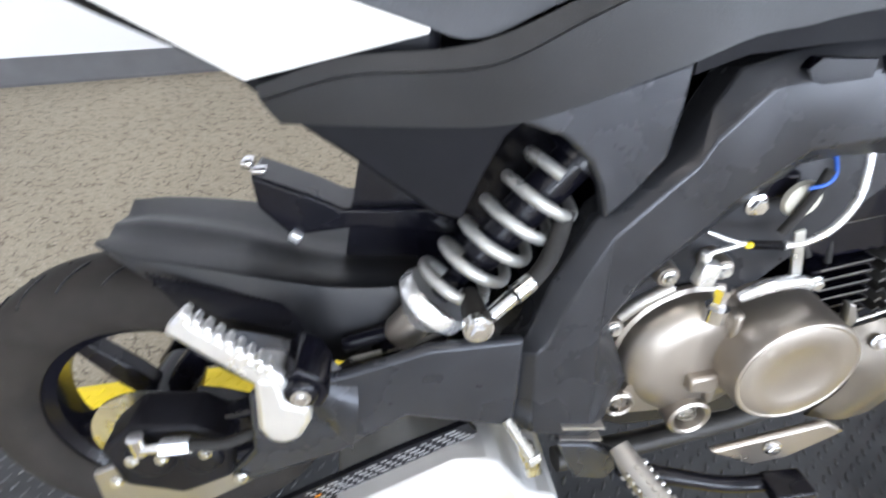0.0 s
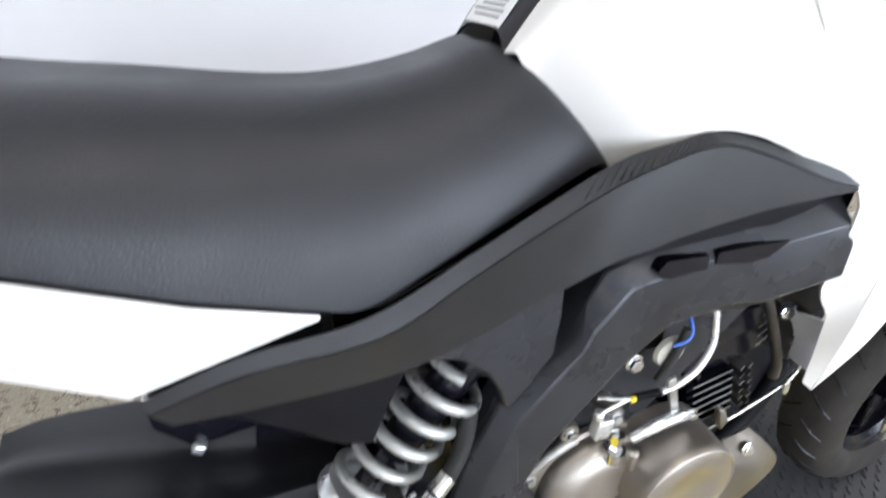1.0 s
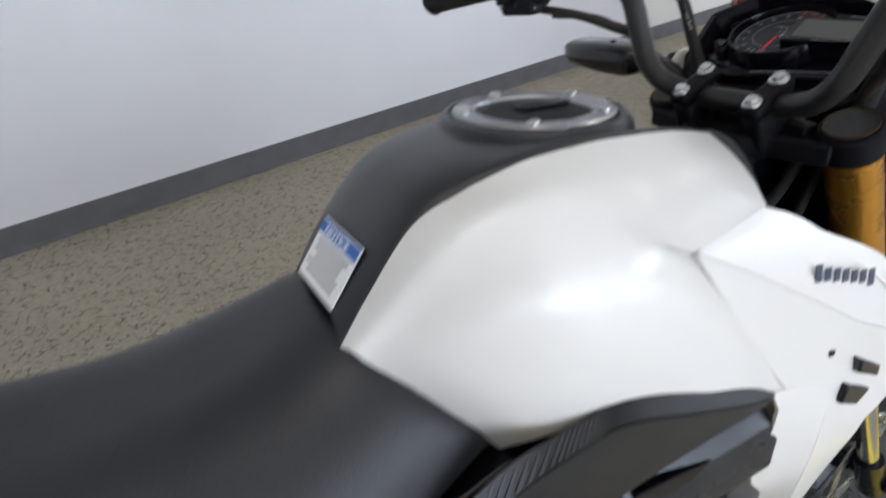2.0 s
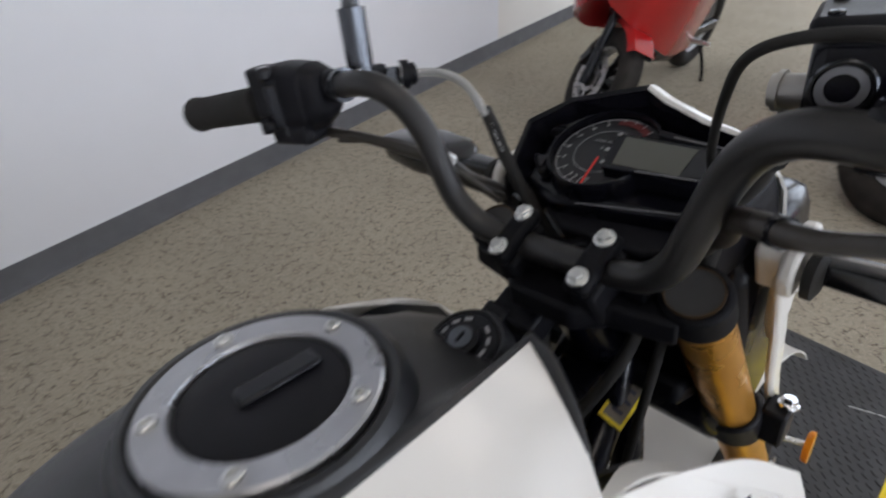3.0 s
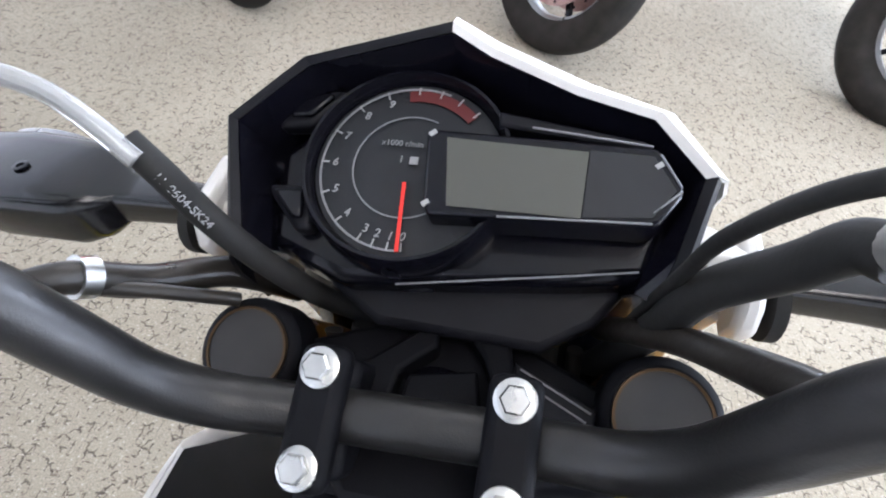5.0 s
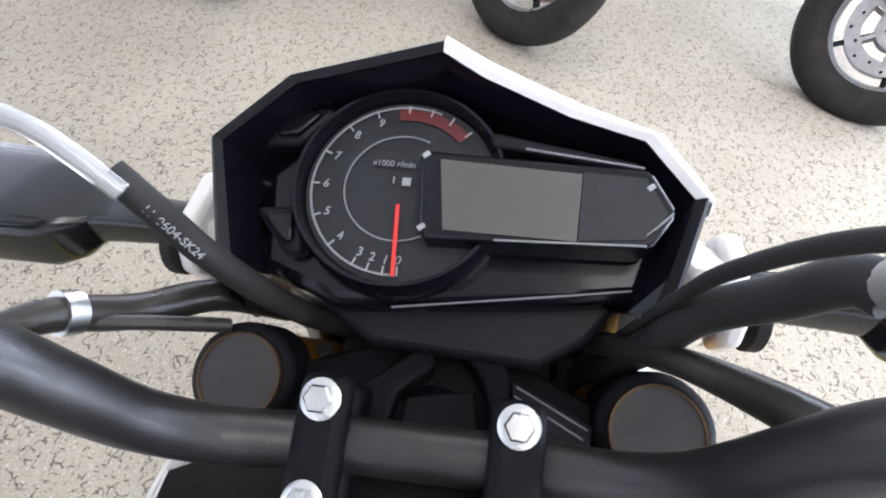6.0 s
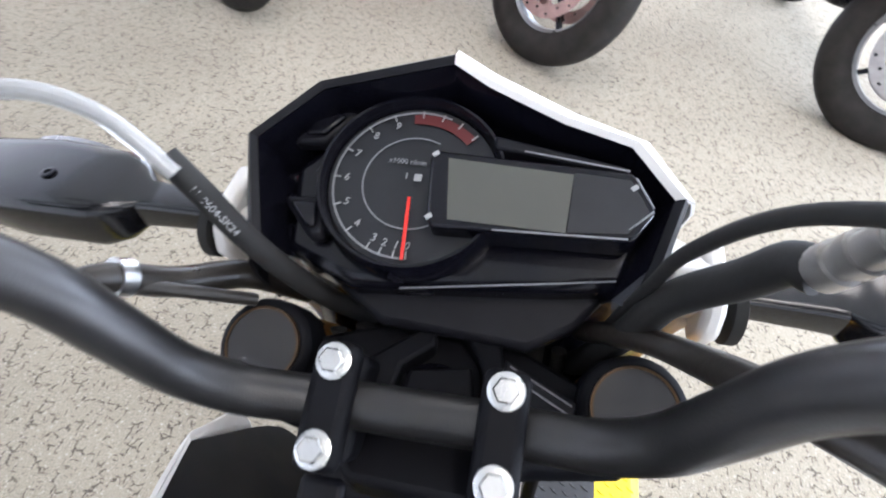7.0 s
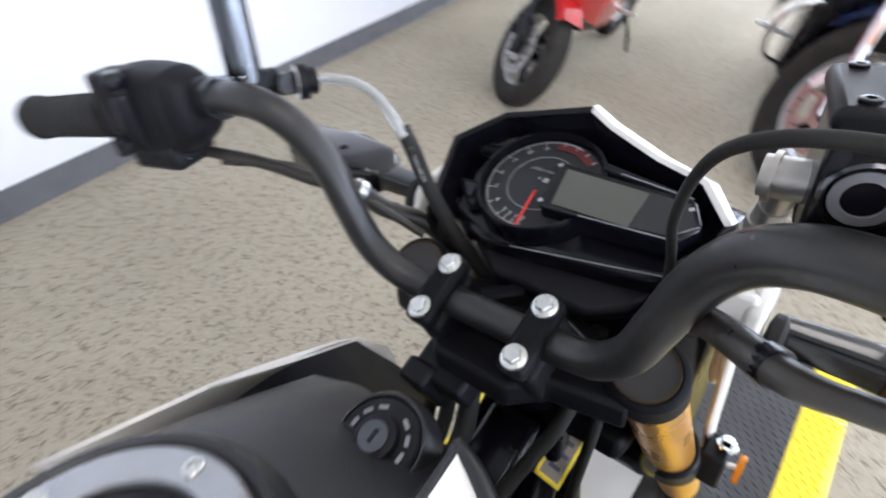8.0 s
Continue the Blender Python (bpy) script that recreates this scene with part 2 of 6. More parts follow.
def merged(*meshes):
    out = bmesh.new()
    for b in meshes:
        data = bpy.data.meshes.new("scratch")
        b.to_mesh(data)
        b.free()
        out.from_mesh(data)
        bpy.data.meshes.remove(data)
    return out


def moved(bm, m):
    bmesh.ops.transform(bm, matrix=m, verts=bm.verts)
    return bm


def flipped(bm):
    """The mirror image across the middle plane of the motorcycle."""
    bmesh.ops.transform(bm, matrix=Matrix.Diagonal((1, -1, 1, 1)), verts=bm.verts)
    bmesh.ops.reverse_faces(bm, faces=bm.faces)
    return bm


def prism(outline, y0, y1):
    """A plate with the given outline in x and z, from y0 to y1."""
    bm = bmesh.new()
    a = [bm.verts.new((x, y0, z)) for x, z in outline]
    b = [bm.verts.new((x, y1, z)) for x, z in outline]
    bm.faces.new(a)
    bm.faces.new(b[::-1])
    for i in range(len(a)):
        j = (i + 1) % len(a)
        bm.faces.new((a[j], a[i], b[i], b[j]))
    bmesh.ops.recalc_face_normals(bm, faces=bm.faces)
    return bm


def plate(outline, z0, z1):
    """A plate with the given outline in x and y, from z0 to z1."""
    return moved(prism(outline, -z0, -z1), Matrix(((1, 0, 0, 0), (0, 0, 1, 0), (0, -1, 0, 0), (0, 0, 0, 1))))


def spline(points, steps=8):
    """A smooth line through the points."""
    p = [Vector(q) for q in points]
    p = [2 * p[0] - p[1], *p, 2 * p[-1] - p[-2]]
    out = []
    for i in range(1, len(p) - 2):
        a, b, c, d = p[i - 1:i + 3]
        for k in range(steps):
            t = k / steps
            out.append(0.5 * (2 * b + (c - a) * t + (2 * a - 5 * b + 4 * c - d) * t * t + (3 * b - a - 3 * c + d) * t ** 3))
    return out + [p[-2]]


def tube(points, radius, sides=12, steps=8, smooth=True):
    """A round rod or hose along the points; the radius may be a list."""
    line = spline(points, steps) if smooth else [Vector(q) for q in points]
    n = len(line)
    radii = radius if isinstance(radius, (list, tuple)) else [radius]
    bm, rings = bmesh.new(), []
    normal = None
    for i, p in enumerate(line):
        way = (line[min(i + 1, n - 1)] - line[max(i - 1, 0)]).normalized()
        if normal is None:
            normal = way.orthogonal().normalized()
        normal = (normal - way * normal.dot(way)).normalized()
        side = way.cross(normal)
        u = i / (n - 1) * (len(radii) - 1)
        k = min(int(u), len(radii) - 2) if len(radii) > 1 else 0
        r = radii[k] + (radii[k + 1] - radii[k]) * (u - k) if len(radii) > 1 else radii[0]
        rings.append([bm.verts.new(p + r * (normal * math.cos(a) + side * math.sin(a))) for a in np.linspace(0, 2 * math.pi, sides, endpoint=False)])
    for a, b in zip(rings, rings[1:]):
        for i in range(sides):
            j = (i + 1) % sides
            bm.faces.new((a[i], a[j], b[j], b[i]))
    bm.faces.new(rings[0][::-1])
    bm.faces.new(rings[-1])
    return bm


def lathe(profile, axis="y", at=(0, 0, 0), sides=40, closed=False):
    """A turned body: profile rows are (radius, place along the axis)."""
    bm, rings = bmesh.new(), []
    for r, h in profile:
        ring = []
        for a in np.linspace(0, 2 * math.pi, sides, endpoint=False):
            c, s = r * math.cos(a), r * math.sin(a)
            v = {"y": (c, h, s), "z": (c, s, h), "x": (h, c, s)}[axis]
            ring.append(bm.verts.new(Vector(v) + Vector(at)))
        rings.append(ring)
    pairs = list(zip(rings, rings[1:])) + ([(rings[-1], rings[0])] if closed else [])
    for a, b in pairs:
        for i in range(sides):
            j = (i + 1) % sides
            bm.faces.new((a[i], a[j], b[j], b[i]))
    if not closed:
        bm.faces.new(rings[0][::-1])
        bm.faces.new(rings[-1])
    bmesh.ops.recalc_face_normals(bm, faces=bm.faces)
    return bm


def rod(a, b, radius, sides=14):
    return tube([a, b], radius, sides, 1, smooth=False)


def loft(rows, close_ends=False):
    """A skin through rows of equally many points."""
    bm = bmesh.new()
    v = [[bm.verts.new(p) for p in row] for row in rows]
    for a, b in zip(v, v[1:]):
        for i in range(len(a) - 1):
            bm.faces.new((a[i], a[i + 1], b[i + 1], b[i]))
    if close_ends:
        bm.faces.new(v[0])
        bm.faces.new(v[-1][::-1])
    return bm


def skin(curves, across=6, along=6):
    """A smooth sheet through a few guide curves, each a list of points."""
    lines = [spline(c, along) for c in curves]
    return loft([spline([ln[i] for ln in lines], across) for i in range(len(lines[0]))])


def bolt(at, way, r=0.006, h=0.006, flange=True):
    """A flanged hexagon head, out along the way."""
    head = lathe([(r, 0), (r, h * 0.85), (r * 0.86, h)], "z", sides=6)
    out = merged(head, lathe([(r * 1.45, -h * 0.1), (r * 1.4, h * 0.2), (r, h * 0.35)], "z", sides=20)) if flange else head
    turn = Vector(way).to_track_quat("Z", "Y").to_matrix().to_4x4()
    return moved(out, Matrix.Translation(at) @ turn)


def hex_key_bolt(at, way, r=0.006, h=0.006):
    out = lathe([(r, 0), (r, h * 0.8), (r * 0.85, h), (r * 0.5, h), (r * 0.45, h * 0.4), (0.0005, h * 0.4)], "z", sides=18)
    turn = Vector(way).to_track_quat("Z", "Y").to_matrix().to_4x4()
    return moved(out, Matrix.Translation(at) @ turn)


def writing(name, text, size, m, mat, parent, extrude=0.0003, label="", shear=0.0, squeeze=1.0):
    """Raised print in the built-in font, as a mesh."""
    curve = bpy.data.curves.new(name, "FONT")
    curve.body, curve.size, curve.extrude, curve.align_x, curve.align_y, curve.shear = text, size, extrude, "CENTER", "CENTER", shear
    ob = bpy.data.objects.new("scratch", curve)
    scene.collection.objects.link(ob)
    data = bpy.data.meshes.new_from_object(ob.evaluated_get(bpy.context.evaluated_depsgraph_get()))
    bpy.data.objects.remove(ob)
    bpy.data.curves.remove(curve)
    data.name = name
    data.transform(m @ Matrix.Diagonal((squeeze, 1, 1, 1)))
    data.materials.clear()
    data.materials.append(mat)
    made = new(name, data)
    made.parent = parent
    if label:
        tagged(made, label)
    return made


def rounded_block(rows, m, sides=28, power=3.2):
    """A body with rounded-square sections along y: rows are (y, half x, half z, middle z)."""
    bm, rings = bmesh.new(), []
    for y, hx, hz, mz in rows:
        ring = []
        for a in np.linspace(0, math.tau, sides, endpoint=False):
            c, s = math.cos(a), math.sin(a)
            ring.append(bm.verts.new((math.copysign(abs(c) ** (2 / power), c) * hx, y, mz + math.copysign(abs(s) ** (2 / power), s) * hz)))
        rings.append(ring)
    for a, b in zip(rings, rings[1:]):
        for i in range(sides):
            j = (i + 1) % sides
            bm.faces.new((a[i], a[j], b[j], b[i]))
    bm.faces.new(rings[0][::-1])
    bm.faces.new(rings[-1])
    return moved(bm, m)


HOUSING = [(-0.038, 0.013, 0.014, 0.002), (-0.036, 0.018, 0.020, 0.001), (-0.030, 0.0215, 0.025, 0.0), (-0.0215, 0.0235, 0.030, -0.001), (-0.0205, 0.0228, 0.029, -0.001), (-0.0195, 0.0240, 0.031, -0.002), (-0.002, 0.0255, 0.034, -0.003), (0.012, 0.0255, 0.034, -0.003), (0.0128, 0.0247, 0.033, -0.003), (0.0136, 0.0255, 0.034, -0.003), (0.030, 0.0245, 0.032, -0.003), (0.034, 0.022, 0.027, -0.002), (0.038, 0.017, 0.019, 0.0)]

# ---- the showroom ----
V_WALL, V_WINDOW, U_LEFT, U_RIGHT, HIGH = 1.982, -4.6, -5.0, 7.5, 2.9


def room_part(name, bm, mat, label, bevel=0.0, parent=None, category="", smooth=False):
    ob = part(name, moved(bm, ROOM), mat, parent, label, smooth=smooth, bevel=bevel)
    return ob if parent else tagged(ob, label, category or name.split("_")[0], kind="structure")


bm = bmesh.new()
bmesh.ops.create_grid(bm, x_segments=1, y_segments=1, size=9)
room_part("floor", bm, CARPET, "greige flecked loop-pile carpet floor")
EDGE = 4.24                      # where the two wall finishes meet
room_part("wall_north", box((EDGE - U_LEFT, 0.14, HIGH), ((EDGE + U_LEFT) / 2, V_WALL + 0.07, HIGH / 2)), WALL, "cool white painted plain showroom wall")
room_part("wall_north_end", box((U_RIGHT - EDGE, 0.14, HIGH), ((EDGE + U_RIGHT) / 2, V_WALL + 0.075, HIGH / 2)), WALL_WARM, "warm white painted plain showroom wall")
room_part("wall_west", box((0.14, V_WALL - V_WINDOW, HIGH), (U_LEFT - 0.07, (V_WALL + V_WINDOW) / 2, HIGH / 2)), WALL, "white painted plain showroom wall")
room_part("ceiling", box((U_RIGHT - U_LEFT + 0.4, V_WALL - V_WINDOW + 0.4, 0.1), ((U_LEFT + U_RIGHT) / 2, (V_WALL + V_WINDOW) / 2, HIGH + 0.05)), CEILING, "plain white showroom ceiling")


def skirting():
    """Grey vinyl cove base: upright strip with a curved foot."""
    profile = [(0, 0.108), (-0.003, 0.108), (-0.0045, 0.10), (-0.005, 0.02), (-0.008, 0.008), (-0.016, 0.002), (-0.018, 0.0), (0, 0.0)]
    rows = [[(u, V_WALL + dy, z) for dy, z in profile] for u in (U_LEFT, -1.02, -1.018, 1.4, 1.402, 4.24, 4.242, U_RIGHT)]
    return loft(rows)


room_part("baseboard", skirting(), VINYL_BASE, "dark grey vinyl cove baseboard along the wall", category="baseboard", smooth=True)

# the glazed front behind the camera
OPENINGS = [(-4.2, -1.6), (-1.2, 1.4), (1.8, 4.4), (4.8, 7.2)]
SILL, HEAD = 0.35, 2.6
piers = [U_LEFT] + [v for o in OPENINGS for v in o] + [U_RIGHT]
front = [box((piers[i + 1] - piers[i], 0.16, HIGH), ((piers[i] + piers[i + 1]) / 2, V_WINDOW - 0.08, HIGH / 2)) for i in range(0, len(piers), 2)]
for a, b in OPENINGS:
    front += [box((b - a, 0.16, SILL), ((a + b) / 2, V_WINDOW - 0.08, SILL / 2)), box((b - a, 0.16, HIGH - HEAD), ((a + b) / 2, V_WINDOW - 0.08, (HIGH + HEAD) / 2))]
room_part("wall_south", merged(*front), WALL, "white painted showroom front wall with shop windows")
for k, (a, b) in enumerate(OPENINGS):
    win = tagged(new("window_%d" % (k + 1)), "large aluminium-framed shop window with clear glass", "window", kind="structure")
    w, mid = b - a, (a + b) / 2
    bars = [box((w, 0.06, 0.05), (mid, V_WINDOW - 0.08, z)) for z in (SILL + 0.025, HEAD - 0.025)]
    bars += [box((0.05, 0.06, HEAD - SILL - 0.1), (u, V_WINDOW - 0.08, (SILL + HEAD) / 2)) for u in (a + 0.025, mid, b - 0.025)]
    room_part("window_frame", merged(*bars), ALU, "", parent=win)
    pane = room_part("pane", box((w - 0.1, 0.006, HEAD - SILL - 0.1), (mid, V_WINDOW - 0.09, (SILL + HEAD) / 2)), GLASS, "", parent=win)
    pane.visible_shadow = False
    lamp("window_daylight", (mid, V_WINDOW + 0.02, (SILL + HEAD) / 2), (mid, V_WINDOW + 1, 1.3), (w - 0.2, HEAD - SILL - 0.2), (40, 132, 112, 45)[k], (0.76, 0.85, 1.0))

# two more windows in the end wall ahead of the motorcycle
SIDE = [(-4.2, -2.1), (-1.7, 0.6)]
ends = [V_WINDOW] + [v for o in SIDE for v in o] + [V_WALL]
gable = [box((0.14, ends[i + 1] - ends[i], HIGH), (U_RIGHT + 0.07, (ends[i] + ends[i + 1]) / 2, HIGH / 2)) for i in range(0, len(ends), 2)]
for a, b in SIDE:
    gable += [box((0.14, b - a, SILL), (U_RIGHT + 0.07, (a + b) / 2, SILL / 2)), box((0.14, b - a, HIGH - HEAD), (U_RIGHT + 0.07, (a + b) / 2, (HIGH + HEAD) / 2))]
room_part("wall_east", merged(*gable), WALL_WARM, "white painted showroom end wall with two windows")
for k, (a, b) in enumerate(SIDE):
    win = tagged(new("window_%d" % (k + 5)), "large aluminium-framed shop window with clear glass", "window", kind="structure")
    w, mid = b - a, (a + b) / 2
    bars = [box((0.06, w, 0.05), (U_RIGHT + 0.07, mid, z)) for z in (SILL + 0.025, HEAD - 0.025)]
    bars += [box((0.06, 0.05, HEAD - SILL - 0.1), (U_RIGHT + 0.07, v, (SILL + HEAD) / 2)) for v in (a + 0.025, mid, b - 0.025)]
    room_part("window_frame", merged(*bars), ALU, "", parent=win)
    pane = room_part("pane", box((0.006, w - 0.1, HEAD - SILL - 0.1), (U_RIGHT + 0.08, mid, (SILL + HEAD) / 2)), GLASS, "", parent=win)
    pane.visible_shadow = False
    lamp("window_daylight", (U_RIGHT - 0.02, mid, (SILL + HEAD) / 2), (U_RIGHT - 1, mid, 1.3), (w - 0.2, HEAD - SILL - 0.2), 62, (0.76, 0.85, 1.0))

# recessed ceiling lights, unseen, added to light the floor from above
for u in (-2.6, 0.2, 3.0, 5.8):
    for v in (-2.9, -0.4):
        fixture = thing("ceiling_light", "unseen white recessed ceiling light with a glowing diffuser", "ceiling light", ROOM @ Matrix.Translation((u, v, HIGH)), group="ceiling lights")
        part("frame", merged(box((1.24, 0.04, 0.02), (0, 0.32, -0.008)), box((1.24, 0.04, 0.02), (0, -0.32, -0.008)), box((0.04, 0.6, 0.02), (0.60, 0, -0.008)), box((0.04, 0.6, 0.02), (-0.60, 0, -0.008))), CEILING, fixture, smooth=False)
        part("diffuser", box((1.16, 0.6, 0.006), (0, 0, -0.004)), GLOW, fixture, "glowing white diffuser", smooth=False)

ground = bmesh.new()
bmesh.ops.create_grid(ground, x_segments=1, y_segments=1, size=150)
tagged(part("ground", moved(ground, Matrix.Translation((0, 0, -0.12))), material("asphalt", (0.06, 0.06, 0.06), 0.9, vary=0.2, scale=3), None, "grey asphalt ground outside the shop"), category="ground", kind="structure")

# ---- the rubber mat under the motorcycle ----
mat = thing("rubber_mat", "black diamond-plate rubber mat with yellow safety borders on the carpet", "mat")
X0, X1, MY0, THICK = -1.0, 2.12, -0.348, 0.012


def mat_left(x):
    """The outer left edge, which runs a little askew."""
    return 0.276 + 0.103 * x


base = plate([(X0, MY0 + 0.1), (X1, MY0 + 0.1), (X1, mat_left(X1) - 0.1), (X0, mat_left(X0) - 0.1)], 0.0005, THICK)
part("base", base, MAT_BLACK, mat, bevel=0.003)
for outer, way in ((lambda x: MY0, 1), (mat_left, -1)):
    rows = [[(x, outer(x) + way * 0.1, 0.0005), (x, outer(x) + way * 0.1, THICK), (x, outer(x) + way * 0.02, THICK), (x, outer(x), 0.003), (x, outer(x), 0.0005)] for x in (X0, X1)]
    part("border", loft(rows, True), YELLOW, mat, "yellow bevelled border strip", smooth=False)


def tread(x_from, x_to, y_from, y_to):
    """Small raised bars, set askew in turn."""
    out = bmesh.new()
    k = 0
    x = x_from
    while x < x_to:
        y, j = y_from(x) + (0.012 if k % 2 else 0), 0
        while y < y_to(x):
            a = radians(58 if (j + k) % 2 else 58) + random.uniform(-0.03, 0.03)
            c, s = math.cos(a), math.sin(a)
            ring = []
            for px, py in ((-0.011, 0), (0, -0.003), (0.011, 0), (0, 0.003)):
                ring.append(out.verts.new((x + px * c - py * s, y + px * s + py * c, THICK - 0.0005)))
            tops = []
            for px, py in ((-0.007, 0), (0, -0.0015), (0.007, 0), (0, 0.0015)):
                tops.append(out.verts.new((x + px * c - py * s, y + px * s + py * c, THICK + 0.0022)))
            out.faces.new(tops)
            for i in range(4):
                out.faces.new((ring[i], ring[(i + 1) % 4], tops[(i + 1) % 4], tops[i]))
            y += 0.026
            j += 1
        x += 0.021
        k += 1
    return out


tagged(part("tread", tread(X0 + 0.01, X1 - 0.01, lambda x: MY0 + 0.11, lambda x: mat_left(x) - 0.105), TREAD, mat, "raised diamond tread of black rubber"), kind="stuff")
for low_edge in (lambda x: MY0 + 0.022, lambda x: mat_left(x) - 0.09):
    tagged(part("tread", tread(X0 + 0.01, X1 - 0.01, low_edge, lambda x: low_edge(x) + 0.07), YELLOW, mat, "raised diamond tread of yellow rubber"), kind="stuff")
part("scuff", tube([(1.93, -0.13, 0.0125), (1.955, -0.2, 0.0125), (1.95, -0.24, 0.0125), (1.935, -0.27, 0.0125), (1.93, -0.345, 0.0125)], [0.002, 0.0012, 0.002], 6), SCUFF, mat, "pale scuffed fold")

# ---- the white motorcycle, built upright in its own axes (x ahead, y to its left) and leant onto its stand ----
bike = thing("motorcycle", "white and black naked mini motorcycle leaning on its side stand", "motorcycle", pose(0, 0, 0, -8, 0, 0))
REAR, FRONT = (-0.05, 0.238), (1.262, 0.246)


def tyre_mesh(cx, cz, r=0.232, w=0.05):
    prof = [(r * 0.64, -w * 0.66), (r * 0.70, -w * 0.92), (r * 0.80, -w), (r * 0.90, -w * 0.92), (r * 0.965, -w * 0.68), (r * 0.99, -w * 0.4), (r, 0),
            (r * 0.99, w * 0.4), (r * 0.965, w * 0.68), (r * 0.90, w * 0.92), (r * 0.80, w), (r * 0.70, w * 0.92), (r * 0.64, w * 0.66)]
    return lathe(prof, "y", (cx, 0, cz), 64, closed=True)


def grooves(cx, cz, r=0.232, w=0.05, count=26):
    """Dark slanting tread cuts, laid as thin blades in the crown."""
    out = []
    for k in range(count):
        for side in (-1, 1):
            pts = []
            for u in (0.12, 0.4, 0.7, 0.95):
                a = 2 * math.pi * (k + (0.5 if side > 0 else 0)) / count + 0.16 * u
                rr = r * (1.0 - 0.012 * u - 0.05 * u ** 3) + 0.0004
                pts.append((cx + rr * math.cos(a), side * w * 0.8 * u, cz + rr * math.sin(a)))
            out.append(tube(pts, 0.0016, 5, 3))
    return merged(*out)


def rim_mesh(cx, cz, r=0.155, w=0.036):
    prof = [(r, -w), (r * 1.02, -w * 0.94), (r * 0.985, -w * 0.85), (r * 0.90, -w * 0.75), (r * 0.86, -w * 0.4), (r * 0.86, w * 0.4), (r * 0.90, w * 0.75), (r * 0.985, w * 0.85), (r * 1.02, w * 0.94), (r, w),
            (r * 0.96, w * 0.9), (r * 0.82, w * 0.5), (r * 0.80, 0), (r * 0.82, -w * 0.5), (r * 0.96, -w * 0.9)]
    return lathe(prof, "y", (cx, 0, cz), 56, closed=True)


def spoke(cx, cz, a, r=0.135):
    out = prism([(0.02, -0.014), (0.06, -0.017), (r * 0.97, -0.011), (r * 0.97, 0.011), (0.06, 0.017), (0.02, 0.014)], -0.012, 0.012)
    return moved(out, Matrix.Translation((cx, 0, cz)) @ Matrix.Rotation(a, 4, "Y"))


def wheel(centre, disc_y, disc_r, r=0.232):
    cx, cz = centre
    hub = part("wheel", merged(lathe([(0.012, -0.07), (0.03, -0.06), (0.034, -0.03), (0.034, 0.03), (0.03, 0.06), (0.012, 0.07)], "y", (cx, 0, cz), 28)), GLOSS, bike, "black cast wheel with five slim spokes")
    part("tyre", tyre_mesh(cx, cz, r), TYRE, hub, "black rubber tyre with curved tread cuts")
    part("tread_groove", grooves(cx, cz, r), GLOSS, hub)
    part("rim", rim_mesh(cx, cz, 0.158, 0.040), GLOSS, hub, "gloss black cast rim")
    for k in range(5):
        part("spoke", spoke(cx, cz, k * math.tau / 5 + 0.3), GLOSS, hub, bevel=0.003)
    holes = lathe([(disc_r, -0.002), (disc_r, 0.002), (disc_r * 0.66, 0.002), (disc_r * 0.66, -0.002)], "y", (cx, disc_y, cz), 48, closed=True)
    part("brake_disc", holes, ZINC, hub, "steel brake disc")
    return hub


wheel(REAR, -0.062, 0.072, 0.223)
front_wheel = wheel(FRONT, -0.066, 0.10)
front_wheel.matrix_basis = Matrix.Translation((FRONT[0] + 0.042, -0.036, FRONT[1] - 0.010)) @ Matrix.Rotation(0.08, 4, "Z") @ Matrix.Translation((-FRONT[0], 0, -FRONT[1]))

# -- swinging arm, rear brake, mudguard --
arm = part("swingarm", merged(prism([(-0.10, 0.225), (-0.06, 0.275), (0.16, 0.325), (0.40, 0.36), (0.42, 0.30), (0.16, 0.265), (-0.06, 0.205)], -0.105, -0.075),
                              prism([(-0.10, 0.225), (-0.06, 0.275), (0.16, 0.325), (0.40, 0.36), (0.42, 0.30), (0.16, 0.265), (-0.06, 0.205)], 0.075, 0.105),
                              prism([(0.27, 0.27), (0.27, 0.40), (0.36, 0.40), (0.38, 0.28)], -0.075, 0.075)), GLOSS, bike, "gloss black steel swinging arm", bevel=0.006)
part("axle_nut", bolt((REAR[0], -0.106, REAR[1]), (0, -1, 0), 0.013, 0.014), ZINC, bike)
cal = part("rear_brake_caliper", merged(prism([(-0.02, 0.27), (-0.03, 0.33), (0.01, 0.365), (0.075, 0.36), (0.11, 0.33), (0.10, 0.27), (0.04, 0.245)], -0.125, -0.07),
                                   lathe([(0.024, -0.134), (0.03, -0.12), (0.03, -0.07)], "y", (0.02, 0, 0.315), 24), lathe([(0.02, -0.134), (0.025, -0.12), (0.025, -0.07)], "y", (0.075, 0, 0.31), 24)), PLASTIC, bike, "black two-piston rear brake caliper", bevel=0.006)
part("caliper_bracket", prism([(-0.06, 0.20), (-0.055, 0.285), (-0.02, 0.30), (0.0, 0.27), (0.06, 0.255), (0.10, 0.275), (0.13, 0.29), (0.12, 0.25), (0.03, 0.20)], -0.118, -0.108), CAST, cal, "bare cast aluminium bracket", bevel=0.003)
for x, z in ((0.005, 0.322), (0.036, 0.322), (0.083, 0.325), (-0.02, 0.29)):
    part("bolt", bolt((x, -0.133, z), (0, -1, 0), 0.0055, 0.005), ZINC, cal)
